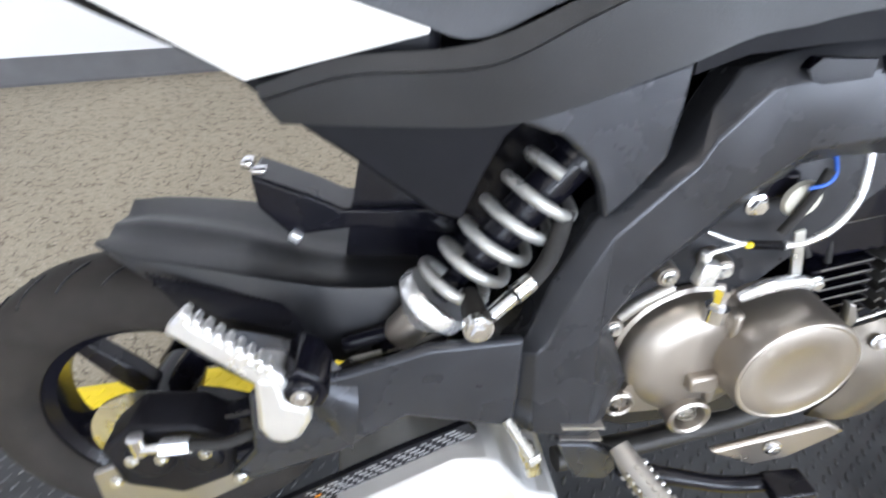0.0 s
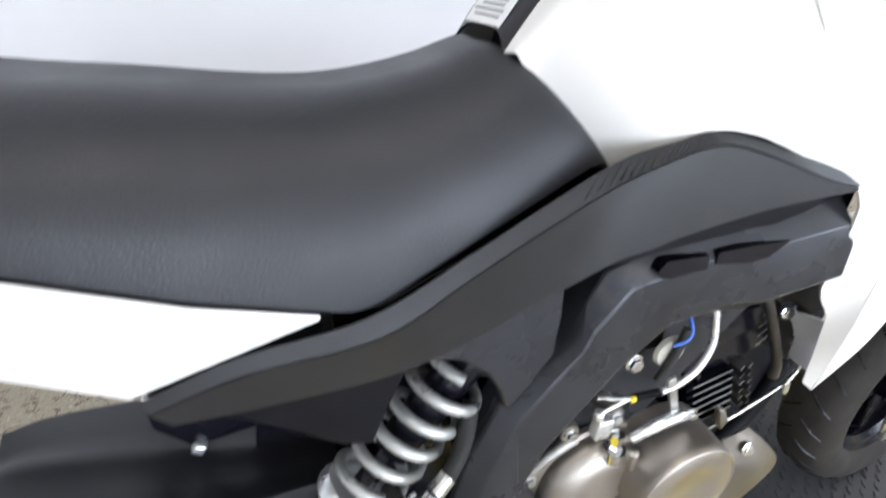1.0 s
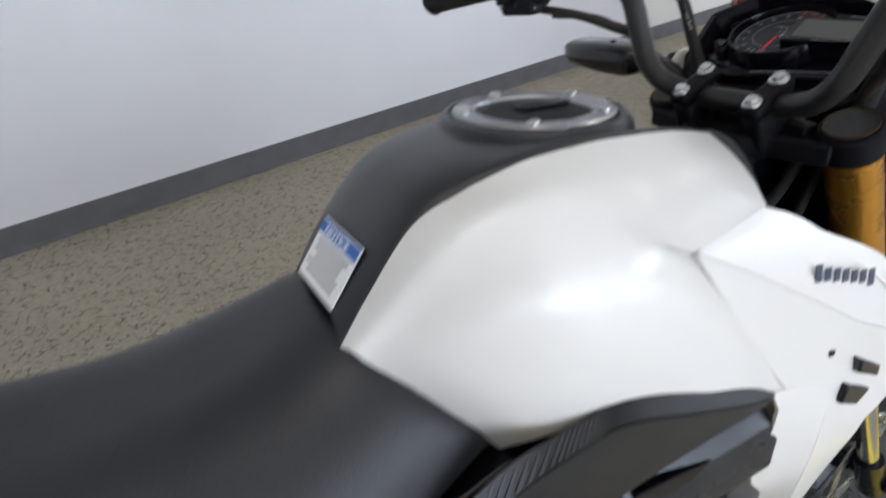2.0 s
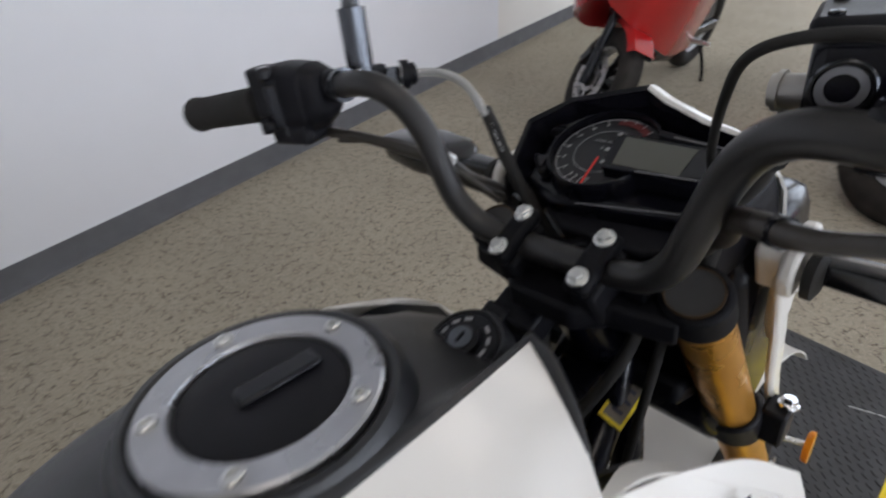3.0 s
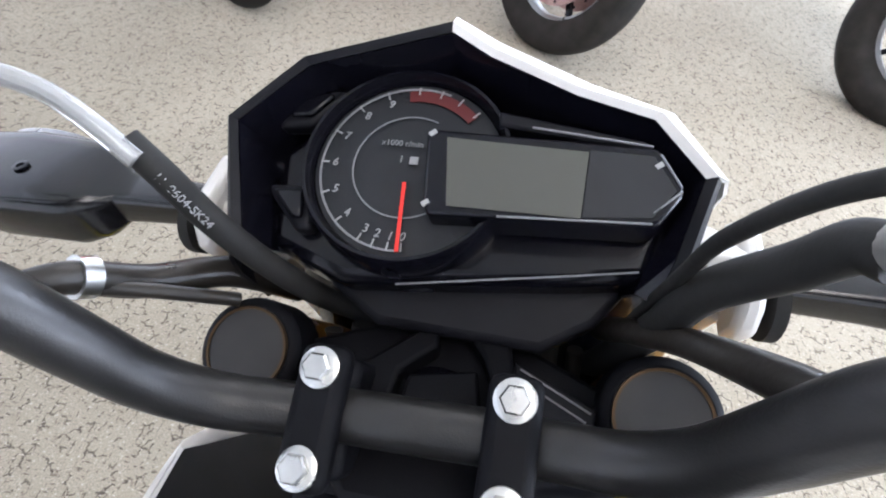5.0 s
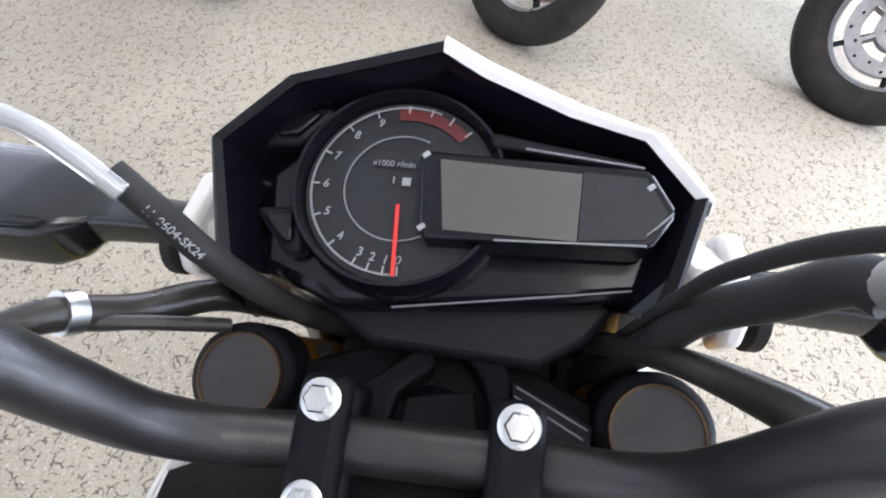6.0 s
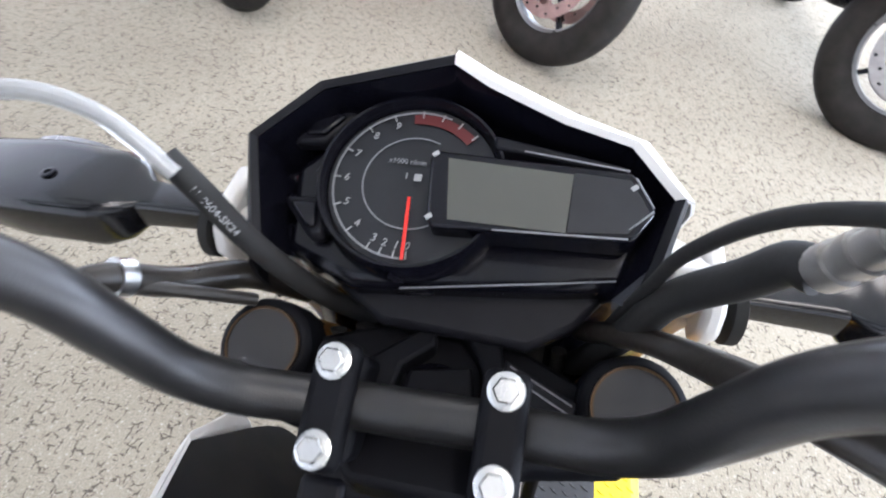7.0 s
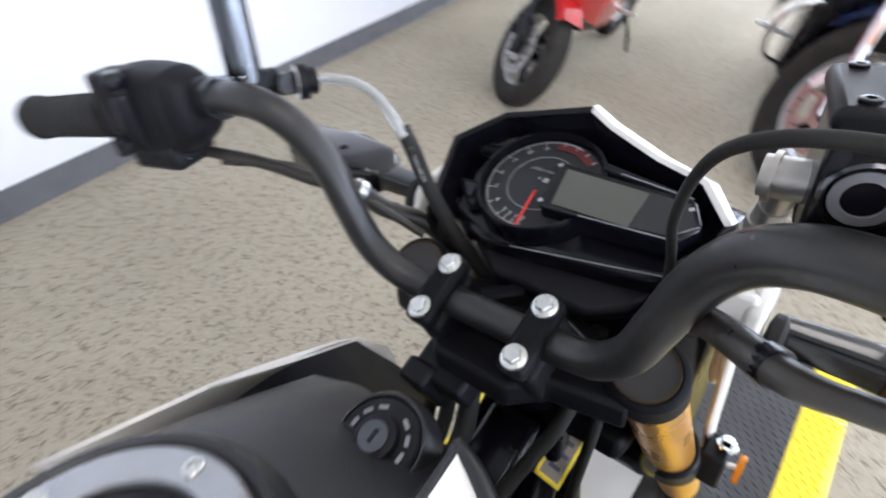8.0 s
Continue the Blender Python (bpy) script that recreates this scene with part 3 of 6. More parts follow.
part("hose_union", merged(rod((0.02, -0.135, 0.338), (0.02, -0.135, 0.362), 0.009), rod((0.02, -0.137, 0.345), (0.075, -0.14, 0.349), 0.0065), lathe([(0.0105, 0), (0.0105, 0.03)], "x", (0.045, -0.139, 0.348), 6)), CHROME, cal, "bright plated banjo union")
cal.location = (-0.042, -0.004, -0.040)
part("brake_hose", tube([(0.033, -0.144, 0.309), (0.075, -0.14, 0.305), (0.13, -0.12, 0.32), (0.24, -0.09, 0.385), (0.33, -0.08, 0.40)], 0.0065), RUBBER, bike, "black rubber rear brake hose")


def hugger():
    """Rear mudguard: a shallow roof with a crisp shoulder and deep flat sides."""
    rows = []
    stations = [(-0.040, 0.503, 0.507, 0.052, 0.004), (0.0, 0.504, 0.500, 0.070, 0.034), (0.08, 0.486, 0.486, 0.080, 0.080), (0.14, 0.464, 0.470, 0.080, 0.098), (0.20, 0.448, 0.456, 0.078, 0.10), (0.29, 0.442, 0.446, 0.070, 0.085)]
    for x, spine, edge, half, drop in stations:
        right = [(x + 0.030, -half - 0.008, edge - drop), (x + 0.012, -half - 0.007, edge - drop * 0.5), (x, -half, edge), (x, -half * 0.93, edge + 0.001), (x, -half * 0.5, (spine + edge) / 2 - 0.006), (x - 0.002, -half * 0.12, spine - 0.002)]
        rows.append(right + [(x - 0.002, 0, spine)] + [(p, -q, r) for p, q, r in right[::-1]])
    lines = [spline([r[i] for r in rows], 5) for i in range(len(rows[0]))]
    return loft([[ln[k] for ln in lines] for k in range(len(lines[0]))])


guard = part("rear_mudguard", hugger(), TEXTURED, bike, "matt black plastic rear mudguard with a ribbed side", thick=0.003)
for k in range(24):
    x = 0.022 + k * 0.0052
    top = 0.494 - k * 0.0020
    part("rib", tube([(x - 0.004, -0.0885, top), (x + 0.012, -0.0945, top - 0.020), (x + 0.022, -0.0965, top - 0.038)], 0.0013, 5, 1, smooth=False), GLOSS, guard)
wing = part("guard_wing", skin([[(0.03, -0.090, 0.43), (0.10, -0.100, 0.435), (0.17, -0.115, 0.42), (0.215, -0.135, 0.39)], [(0.06, -0.095, 0.395), (0.11, -0.115, 0.40), (0.17, -0.14, 0.385), (0.215, -0.152, 0.36)],
                         [(0.12, -0.10, 0.345), (0.15, -0.125, 0.35), (0.185, -0.145, 0.335), (0.205, -0.152, 0.305)]]), FRAME, guard, "smooth satin black side wing", thick=0.003)
wing.location.y = -0.012
holder = part("plate_bracket", merged(prism([(0.112, 0.560), (0.119, 0.557), (0.176, 0.532), (0.205, 0.516), (0.30, 0.513), (0.335, 0.50), (0.335, 0.475), (0.22, 0.492), (0.145, 0.484), (0.114, 0.521)], -0.012, 0.05)), GLOSS, bike, "gloss black bracket behind the shock absorber", bevel=0.004)
part("clip", merged(box((0.012, 0.02, 0.010), (0.110, 0.0, 0.570)), box((0.016, 0.014, 0.008), (0.122, -0.008, 0.564))), CHROME, holder, bevel=0.003)
part("clip", box((0.014, 0.014, 0.012), (0.150, -0.014, 0.486), Matrix.Rotation(0.7, 4, "Y")), ALU, holder, bevel=0.003)

# -- shock absorber --
TOP, LOW = Vector((0.447, -0.098, 0.622)), Vector((0.250, -0.098, 0.392))
AXIS = (TOP - LOW).normalized()
shock = part("shock_absorber", merged(rod(LOW + AXIS * 0.03, TOP, 0.012), rod(TOP - AXIS * 0.16, TOP - AXIS * 0.02, 0.021, 20)), GLOSS, bike, "rear shock absorber with a silver coil spring")
coil, side1 = [], AXIS.orthogonal().normalized()
side2 = AXIS.cross(side1)
for k in range(0, 6 * 20 + 1):
    a = k / 20 * math.tau * 0.93
    coil.append(LOW + AXIS * (0.088 + 0.172 * k / 120) + 0.0350 * (side1 * math.cos(a) + side2 * math.sin(a)))
part("spring", tube(coil, 0.0061, 10, 1, smooth=False), SPRING, shock, "silver painted steel coil spring")
turn = AXIS.to_track_quat("Z", "Y").to_matrix().to_4x4()
part("spring_seat", moved(lathe([(0.020, 0.045), (0.024, 0.05), (0.035, 0.062), (0.042, 0.068), (0.042, 0.078), (0.038, 0.085), (0.02, 0.084)], "z", sides=28), Matrix.Translation(LOW) @ turn), ALU, shock, "notched bright aluminium spring seat")
part("body", moved(lathe([(0.018, 0.012), (0.021, 0.02), (0.021, 0.05), (0.017, 0.055)], "z", sides=24), Matrix.Translation(LOW) @ turn), COVER, shock, "bronze-grey damper body")
part("lower_eye", merged(lathe([(0.012, -0.10), (0.021, -0.098), (0.021, -0.065), (0.012, -0.063)], "y", (LOW.x, 0, LOW.z), 24), lathe([(0.011, -0.114), (0.011, -0.10)], "y", (LOW.x, 0, LOW.z), 6)), GLOSS, shock)
part("spring_seat", moved(lathe([(0.015, 0.272), (0.036, 0.275), (0.036, 0.282), (0.02, 0.29)], "z", sides=24), Matrix.Translation(LOW) @ turn), GLOSS, shock)
part("chain_guard", tube([(0.20, -0.098, 0.395), (0.27, -0.098, 0.412), (0.36, -0.098, 0.435)], 0.009, 8), GLOSS, bike, "gloss black rail above the swinging arm")
part("brake_pipe", tube([(0.206, -0.112, 0.385), (0.28, -0.112, 0.405), (0.36, -0.112, 0.437)], 0.0028, 8), ZINC, bike)
pedal = part("brake_reservoir_hose", merged(tube([(0.332, -0.168, 0.469), (0.352, -0.164, 0.484), (0.385, -0.150, 0.503), (0.405, -0.138, 0.526), (0.42, -0.12, 0.56)], [0.006, 0.007, 0.0085, 0.009, 0.009], 14), lathe([(0.012, -0.176), (0.0135, -0.172), (0.0135, -0.160), (0.010, -0.12)], "y", (0.332, 0, 0.469), 20)), RUBBER, bike, "rear master cylinder hose with a plated banjo bolt")
part("banjo_bolt", bolt((0.332, -0.176, 0.469), (0, -1, 0), 0.0085, 0.007), CHROME, pedal)
part("banjo_eye", lathe([(0.0145, -0.175), (0.0145, -0.167), (0.010, -0.166)], "y", (0.332, 0, 0.469), 24), ZINC, pedal, "plated banjo eye")
part("crimp", rod((0.345, -0.166, 0.479), (0.366, -0.159, 0.493), 0.0078), CHROME, pedal)
part("crimp", rod((0.368, -0.158, 0.4945), (0.384, -0.151, 0.503), 0.0092), ZINC, pedal)

# -- frame --
SPAR = [(0.545, 0.688), (0.592, 0.702), (0.66, 0.716), (0.735, 0.727), (0.784, 0.738), (0.800, 0.716), (0.803, 0.640), (0.74, 0.618), (0.664, 0.612), (0.631, 0.603), (0.584, 0.559), (0.543, 0.519), (0.507, 0.477), (0.478, 0.433),
        (0.50, 0.385), (0.513, 0.352), (0.492, 0.280), (0.44, 0.288), (0.379, 0.302), (0.372, 0.40), (0.392, 0.42), (0.413, 0.49), (0.446, 0.556), (0.482, 0.588), (0.514, 0.622), (0.530, 0.658)]


def frame_side(sign):
    """Spar with a raised middle facet: outline, then an inner outline standing proud."""
    bm = bmesh.new()
    cx = sum(p[0] for p in SPAR) / len(SPAR)
    cz = sum(p[1] for p in SPAR) / len(SPAR)
    def depth(x, z):
        return -0.140 - 0.03 * max(0, (x - 0.62)) / 0.2 - 0.012 * max(0, 0.45 - z) / 0.15
    centre_line = [(0.80, 0.675), (0.70, 0.665), (0.60, 0.655), (0.535, 0.60), (0.475, 0.52), (0.44, 0.43), (0.44, 0.35), (0.435, 0.30)]
    def inward(x, z):
        q = min(centre_line, key=lambda c: (c[0] - x) ** 2 + (c[1] - z) ** 2)
        return x + (q[0] - x) * 0.40, z + (q[1] - z) * 0.40
    outer = [bm.verts.new((x, depth(x, z) + 0.010, z)) for x, z in SPAR]
    inner = [bm.verts.new((*[(a, depth(x, z) - 0.008, b) for a, b in [inward(x, z)]][0],)) for x, z in SPAR]
    back = [bm.verts.new((x, depth(x, z) + 0.045, z)) for x, z in SPAR]
    n = len(SPAR)
    for i in range(n):
        j = (i + 1) % n
        bm.faces.new((outer[i], outer[j], inner[j], inner[i]))
        bm.faces.new((back[j], back[i], outer[i], outer[j])[::-1])
    bmesh.ops.triangulate(bm, faces=[bm.faces.new(inner)])
    bmesh.ops.triangulate(bm, faces=[bm.faces.new(back[::-1])])
    bmesh.ops.recalc_face_normals(bm, faces=bm.faces)
    return flipped(bm) if sign > 0 else bm


for sign in (-1, 1):
    spar = part("frame_spar", frame_side(sign), SPAR_BLACK, bike, "satin black frame cover", bevel=0.004)
    if sign < 0:
        # solid black plates stand in for the shade inside the open slots
        for outline in ([(0.583, 0.6976), (0.5917, 0.7066), (0.6255, 0.7058), (0.636, 0.7062), (0.638, 0.692), (0.600, 0.6865), (0.590, 0.690)], [(0.6455, 0.6955), (0.646, 0.708), (0.6814, 0.7115), (0.718, 0.7125), (0.6998, 0.6965), (0.68, 0.6928)]):
            slot = prism(outline, -0.0025, 0.01)
            for v in slot.verts:
                v.co.z -= 0.008
                v.co.x += 0.004
                v.co.y -= 0.1475 + 0.15 * max(0, v.co.x - 0.62)
            part("vent", slot, GLOSS, spar, "black plate standing in for the shade inside a cooling slot")
        for z in (0.312, 0.292):
            part("fin", prism([(0.435, z), (0.485, z - 0.006), (0.487, z - 0.010), (0.437, z - 0.005)], -0.165, -0.15), CAST, spar)

# -- tail, side covers, seat --
TAIL = [[(-0.17, -0.105, 0.885), (-0.05, -0.135, 0.848), (0.04, -0.146, 0.816), (0.126, -0.154, 0.784), (0.21, -0.156, 0.748), (0.289, -0.155, 0.7215)],
        [(-0.17, -0.11, 0.88), (-0.06, -0.142, 0.835), (0.03, -0.158, 0.795), (0.10, -0.164, 0.762), (0.18, -0.164, 0.727), (0.289, -0.156, 0.720)],
        [(-0.17, -0.10, 0.855), (-0.07, -0.135, 0.815), (0.02, -0.150, 0.770), (0.085, -0.157, 0.737), (0.163, -0.159, 0.691), (0.287, -0.156, 0.7195)]]
for sign in (-1, 1):
    side = [[(x, -sign * y, z) for x, y, z in c] for c in TAIL]
    part("tail_panel", loft([spline([Vector(c[k // 4]).lerp(Vector(c[min(k // 4 + 1, 5)]), k % 4 / 4) for c in side], 6) for k in range(21)]), WHITE, bike, "glossy pearl white tail panel", thick=0.004)
part("tail_under", merged(prism([(-0.17, 0.842), (-0.06, 0.790), (0.022, 0.752), (0.064, 0.729), (0.157, 0.684), (0.30, 0.68), (0.30, 0.74), (-0.17, 0.88)], -0.138, 0.138)), PLASTIC, bike, "black plastic underside of the tail", bevel=0.01)

COVERS = [[(0.169, -0.160, 0.686), (0.23, -0.160, 0.704), (0.322, -0.157, 0.712), (0.40, -0.150, 0.742), (0.47, -0.145, 0.773), (0.5326, -0.142, 0.7991), (0.5803, -0.145, 0.8082), (0.6036, -0.148, 0.8135), (0.6159, -0.149, 0.8139), (0.6407, -0.152, 0.8095), (0.688, -0.158, 0.7935), (0.7500, -0.165, 0.7700), (0.7760, -0.170, 0.7545)],
          [(0.172, -0.165, 0.678), (0.235, -0.166, 0.694), (0.33, -0.165, 0.699), (0.40, -0.158, 0.728), (0.465, -0.154, 0.757), (0.5269, -0.152, 0.7831), (0.5724, -0.156, 0.7991), (0.6002, -0.159, 0.8063), (0.6173, -0.161, 0.8067), (0.6425, -0.163, 0.8002), (0.6853, -0.167, 0.7843), (0.7356, -0.170, 0.7645), (0.7740, -0.172, 0.7530)],
          [(0.182, -0.160, 0.661), (0.25, -0.160, 0.657), (0.345, -0.155, 0.654), (0.409, -0.152, 0.668), (0.450, -0.151, 0.683), (0.4924, -0.152, 0.6988), (0.530, -0.156, 0.716), (0.5653, -0.159, 0.7235), (0.585, -0.160, 0.729), (0.6066, -0.162, 0.7338), (0.6611, -0.166, 0.7435), (0.7085, -0.169, 0.7479), (0.7740, -0.172, 0.7500)]]
for sign in (-1, 1):
    rows = [[(x, -sign * y, z) for x, y, z in c] for c in COVERS]
    cover = part("side_cover", merged(skin(rows[:2], 2), skin(rows[1:], 2)), GRAINED, bike, "matt black grained side cover under the seat", thick=0.004)
    if sign < 0:
        for k in range(17):
            u = 4.7 + 0.18 * k
            i = int(u)
            a, b = (Vector(c[i]).lerp(Vector(c[i + 1]), u - i) for c in COVERS[:2])
            lean = Vector((0.010, 0, 0.003))
            part("grip_rib", tube([b.lerp(a, 0.12) - lean + Vector((0, -0.0003, 0.0004)), a.lerp(b, 0.10) + Vector((0, -0.0003, 0.0004))], 0.0021, 6, 1, smooth=False), GRAINED, cover)
# dark strip placed where only shade shows between side cover and frame
shade_strip = prism([(0.50, 0.685), (0.54, 0.700), (0.60, 0.708), (0.69, 0.716), (0.80, 0.718), (0.802, 0.742), (0.79, 0.746), (0.69, 0.742), (0.60, 0.732), (0.54, 0.722), (0.50, 0.706)], 0, 0.008)
for v in shade_strip.verts:
    v.co.y -= 0.139 + 0.06 * max(0, v.co.x - 0.52)
part("gap_shade", shade_strip, FLAT_BLACK, bike, "flat black strip standing in for the shaded gap between side cover and frame")
part("inner_cover", prism([(0.150, 0.690), (0.184, 0.659), (0.236, 0.620), (0.292, 0.575), (0.318, 0.566), (0.332, 0.60), (0.352, 0.640), (0.372, 0.656), (0.25, 0.672), (0.18, 0.690)], -0.143, -0.128), FLAT_BLACK, bike, "black plastic inner cover beside the shock absorber", bevel=0.003)
part("inner_fold", prism([(0.184, 0.662), (0.25, 0.6605), (0.345, 0.6525), (0.345, 0.6555), (0.25, 0.6645), (0.176, 0.6665)], -0.147, -0.140), TEXTURED, bike, "folded lower lip of the side cover", bevel=0.001)
part("gusset", merged(prism([(0.352, 0.655), (0.409, 0.669), (0.4950, 0.697), (0.4955, 0.662), (0.4920, 0.618), (0.4690, 0.586), (0.446, 0.560), (0.438, 0.590), (0.425, 0.615), (0.40, 0.638)], -0.146, -0.128)), FRAME, bike, "satin grey frame gusset above the shock absorber", bevel=0.004)
# added black sheet that keeps the hollow behind the spring dark
part("shock_well", prism([(0.20, 0.30), (0.20, 0.44), (0.24, 0.64), (0.52, 0.70), (0.66, 0.66), (0.70, 0.60), (0.48, 0.30), (0.38, 0.26)], 0.0, 0.02), GLOSS, bike, "black sheet added to keep the space behind the shock absorber dark")


def seat_mesh():
    rows = []
    stations = [(-0.17, 0.075, 0.89, -0.165, 0.925), (-0.13, 0.11, 0.88, -0.125, 0.925), (-0.02, 0.135, 0.843, -0.02, 0.904), (0.10, 0.147, 0.795, 0.09, 0.882), (0.20, 0.15, 0.752, 0.18, 0.872), (0.28, 0.15, 0.725, 0.26, 0.861), (0.325, 0.148, 0.714, 0.32, 0.857),
                (0.38, 0.143, 0.735, 0.37, 0.860), (0.46, 0.131, 0.765, 0.42, 0.869), (0.525, 0.117, 0.786, 0.455, 0.880), (0.548, 0.108, 0.783, 0.47, 0.881), (0.552, 0.098, 0.776, 0.477, 0.868), (0.53, 0.05, 0.77, 0.472, 0.84)]
    for xl, half, zl, xt, zt in stations:
        row = []
        for a in np.linspace(0, math.pi, 29):
            c, s = math.cos(a), math.sin(a)
            n = 2 / 3.1
            k = abs(s) ** n
            row.append((xl + (xt - xl) * k, math.copysign(abs(c) ** n, c) * -half * (1 - 0.30 * k * k), zl + (zt - zl) * k - 0.006 * (1 - abs(c)) ** 2))
        rows.append(row)
    lines = [spline([r[i] for r in rows], 4) for i in range(len(rows[0]))]
    return loft([[ln[k] for ln in lines] for k in range(len(lines[0]))], True)


part("seat_base", prism([(0.16, 0.70), (0.30, 0.705), (0.34, 0.70), (0.45, 0.745), (0.555, 0.775), (0.575, 0.75), (0.50, 0.69), (0.20, 0.665)], -0.125, 0.125), GLOSS, bike, "black plastic seat base", bevel=0.004)
seat = part("seat", seat_mesh(), VINYL, bike, "dark grey stepped vinyl motorcycle seat")
part("seam", tube([(-0.005, -0.1365, 0.85), (-0.012, -0.125, 0.875), (-0.018, -0.09, 0.893), (-0.02, 0, 0.902), (-0.018, 0.09, 0.893)], 0.0015, 6), GLOSS, seat, "dark welded seam")

# -- tank --
TOPLINE = [(0.470, 0.057, 0.871), (0.494, 0.057, 0.901), (0.528, 0.060, 0.940), (0.560, 0.064, 0.954), (0.608, 0.070, 0.966), (0.674, 0.072, 0.965), (0.750, 0.062, 0.952), (0.828, 0.043, 0.929)]
CREST = [(0.474, 0.888), (0.496, 0.914), (0.530, 0.950), (0.560, 0.963), (0.61, 0.9695), (0.68, 0.9685), (0.755, 0.940), (0.84, 0.887)]
LEFTLINE = [(0.470, 0.062, 0.866), (0.490, 0.074, 0.885), (0.525, 0.088, 0.910), (0.560, 0.102, 0.925), (0.620, 0.116, 0.925), (0.690, 0.122, 0.915), (0.760, 0.118, 0.900), (0.828, 0.105, 0.880)]


def tank_cover():
    rows = []
    for (x, y, z), (xc, zc), (xl, yl, zl) in zip(TOPLINE, CREST, LEFTLINE):
        rows.append([(x, -y, z - 0.004), (x, -y * 0.95, z + 0.002), (x + (xc - x) * 0.6, -y * 0.72, z + (zc - z) * 0.75), (xc, -y * 0.40, z + (zc - z) * 0.96), (xc, 0, zc),
                     (xc, yl * 0.3, zc - 0.001), (xc, yl * 0.6, zl + (zc - zl) * 0.82), (xl + (xc - xl) * 0.3, yl * 0.85, zl + (zc - zl) * 0.42), (xl, yl, zl)])
    lines = [spline([r[i] for r in rows], 6) for i in range(len(rows[0]))]
    return loft([spline([ln[k] for ln in lines], 3) for k in range(len(lines[0]))])


tank = part("tank_cover", tank_cover(), TEXTURED, bike, "matt black centre cover of the fuel tank", thick=0.003)
WHITE_TANK = [[(0.520, -0.093, 0.818), (0.545, -0.121, 0.834), (0.575, -0.138, 0.847), (0.605, -0.147, 0.857), (0.635, -0.151, 0.864), (0.662, -0.153, 0.868), (0.690, -0.155, 0.867), (0.716, -0.1598, 0.852)],
              [(0.553, -0.110, 0.776), (0.582, -0.134, 0.797), (0.612, -0.147, 0.815), (0.645, -0.153, 0.812), (0.683, -0.158, 0.798), (0.72, -0.162, 0.780), (0.76, -0.166, 0.757), (0.802, -0.171, 0.735)]]
CREASE = [(0.480, -0.070, 0.864), (0.503, -0.0835, 0.8885), (0.537, -0.0975, 0.9215), (0.577, -0.1080, 0.9390), (0.6174, -0.1160, 0.9388), (0.6352, -0.1270, 0.9331), (0.6476, -0.1410, 0.9268), (0.6660, -0.1540, 0.9172)]
UNDER = [(0.494, -0.080, 0.850), (0.517, -0.1040, 0.874), (0.548, -0.123, 0.896), (0.578, -0.134, 0.909), (0.606, -0.1365, 0.911), (0.630, -0.1410, 0.907), (0.653, -0.1470, 0.901), (0.684, -0.1548, 0.893)]
for sign in (-1, 1):
    if sign < 0:
        upper = [(x, -y - 0.0005, z) for x, y, z in TOPLINE[:4] + [(0.584, 0.067, 0.961), TOPLINE[4], (0.641, 0.0715, 0.9665)] + TOPLINE[5:]]
        edge = CREASE + [(0.7195, -0.1452, 0.9135), (0.7690, -0.1335, 0.9095)]
        middle = [tuple(Vector(a).lerp(Vector(b), 0.5) + Vector((0, -0.004, 0.004))) for a, b in zip(upper, edge)]
        side = merged(skin([upper, middle, edge], 6, 8), skin([CREASE, UNDER] + WHITE_TANK, 8, 8))
        bmesh.ops.remove_doubles(side, verts=side.verts, dist=0.0012)
    else:
        side = skin([[(x, y, z) for x, y, z in LEFTLINE]] + [[(x, -y, z) for x, y, z in c] for c in WHITE_TANK], 8, 8)
    part("tank_side", side, WHITE, bike, "glossy pearl white fuel tank side with a crease", thick=0.003)
# raised grey line, coloured as the shadow along the seam
part("tank_seam", tube([(0.664, -0.1553, 0.9175), (0.690, -0.1578, 0.886), (0.716, -0.1606, 0.851), (0.762, -0.1660, 0.790), (0.803, -0.1745, 0.736)], 0.0006, 6), SEAM, bike, "fine grey line drawn for the shadow between tank panel and shroud")
part("tank_trim", tube([(0.826, -0.040, 0.9285), (0.818, -0.062, 0.9275), (0.802, -0.088, 0.9235), (0.784, -0.112, 0.9150), (0.770, -0.128, 0.9060)], [0.0055, 0.006, 0.0055, 0.004, 0.002], 10, 5), TEXTURED, bike, "black rubber trim along the tank panel")
SHROUD = [[(0.766, -0.1315, 0.9095), (0.80, -0.136, 0.893), (0.844, -0.143, 0.868), (0.90, -0.160, 0.838), (0.948, -0.182, 0.795)],
          [(0.668, -0.1545, 0.916), (0.74, -0.160, 0.873), (0.80, -0.168, 0.835), (0.87, -0.180, 0.790), (0.962, -0.192, 0.745)],
          [(0.715, -0.1595, 0.850), (0.77, -0.165, 0.805), (0.83, -0.175, 0.765), (0.90, -0.185, 0.715), (0.968, -0.192, 0.705)],
          [(0.762, -0.1645, 0.790), (0.79, -0.169, 0.765), (0.83, -0.177, 0.725), (0.88, -0.186, 0.690), (0.935, -0.191, 0.668)],
          [(0.802, -0.1735, 0.735), (0.815, -0.174, 0.715), (0.84, -0.180, 0.695), (0.87, -0.186, 0.675), (0.905, -0.189, 0.655)]]
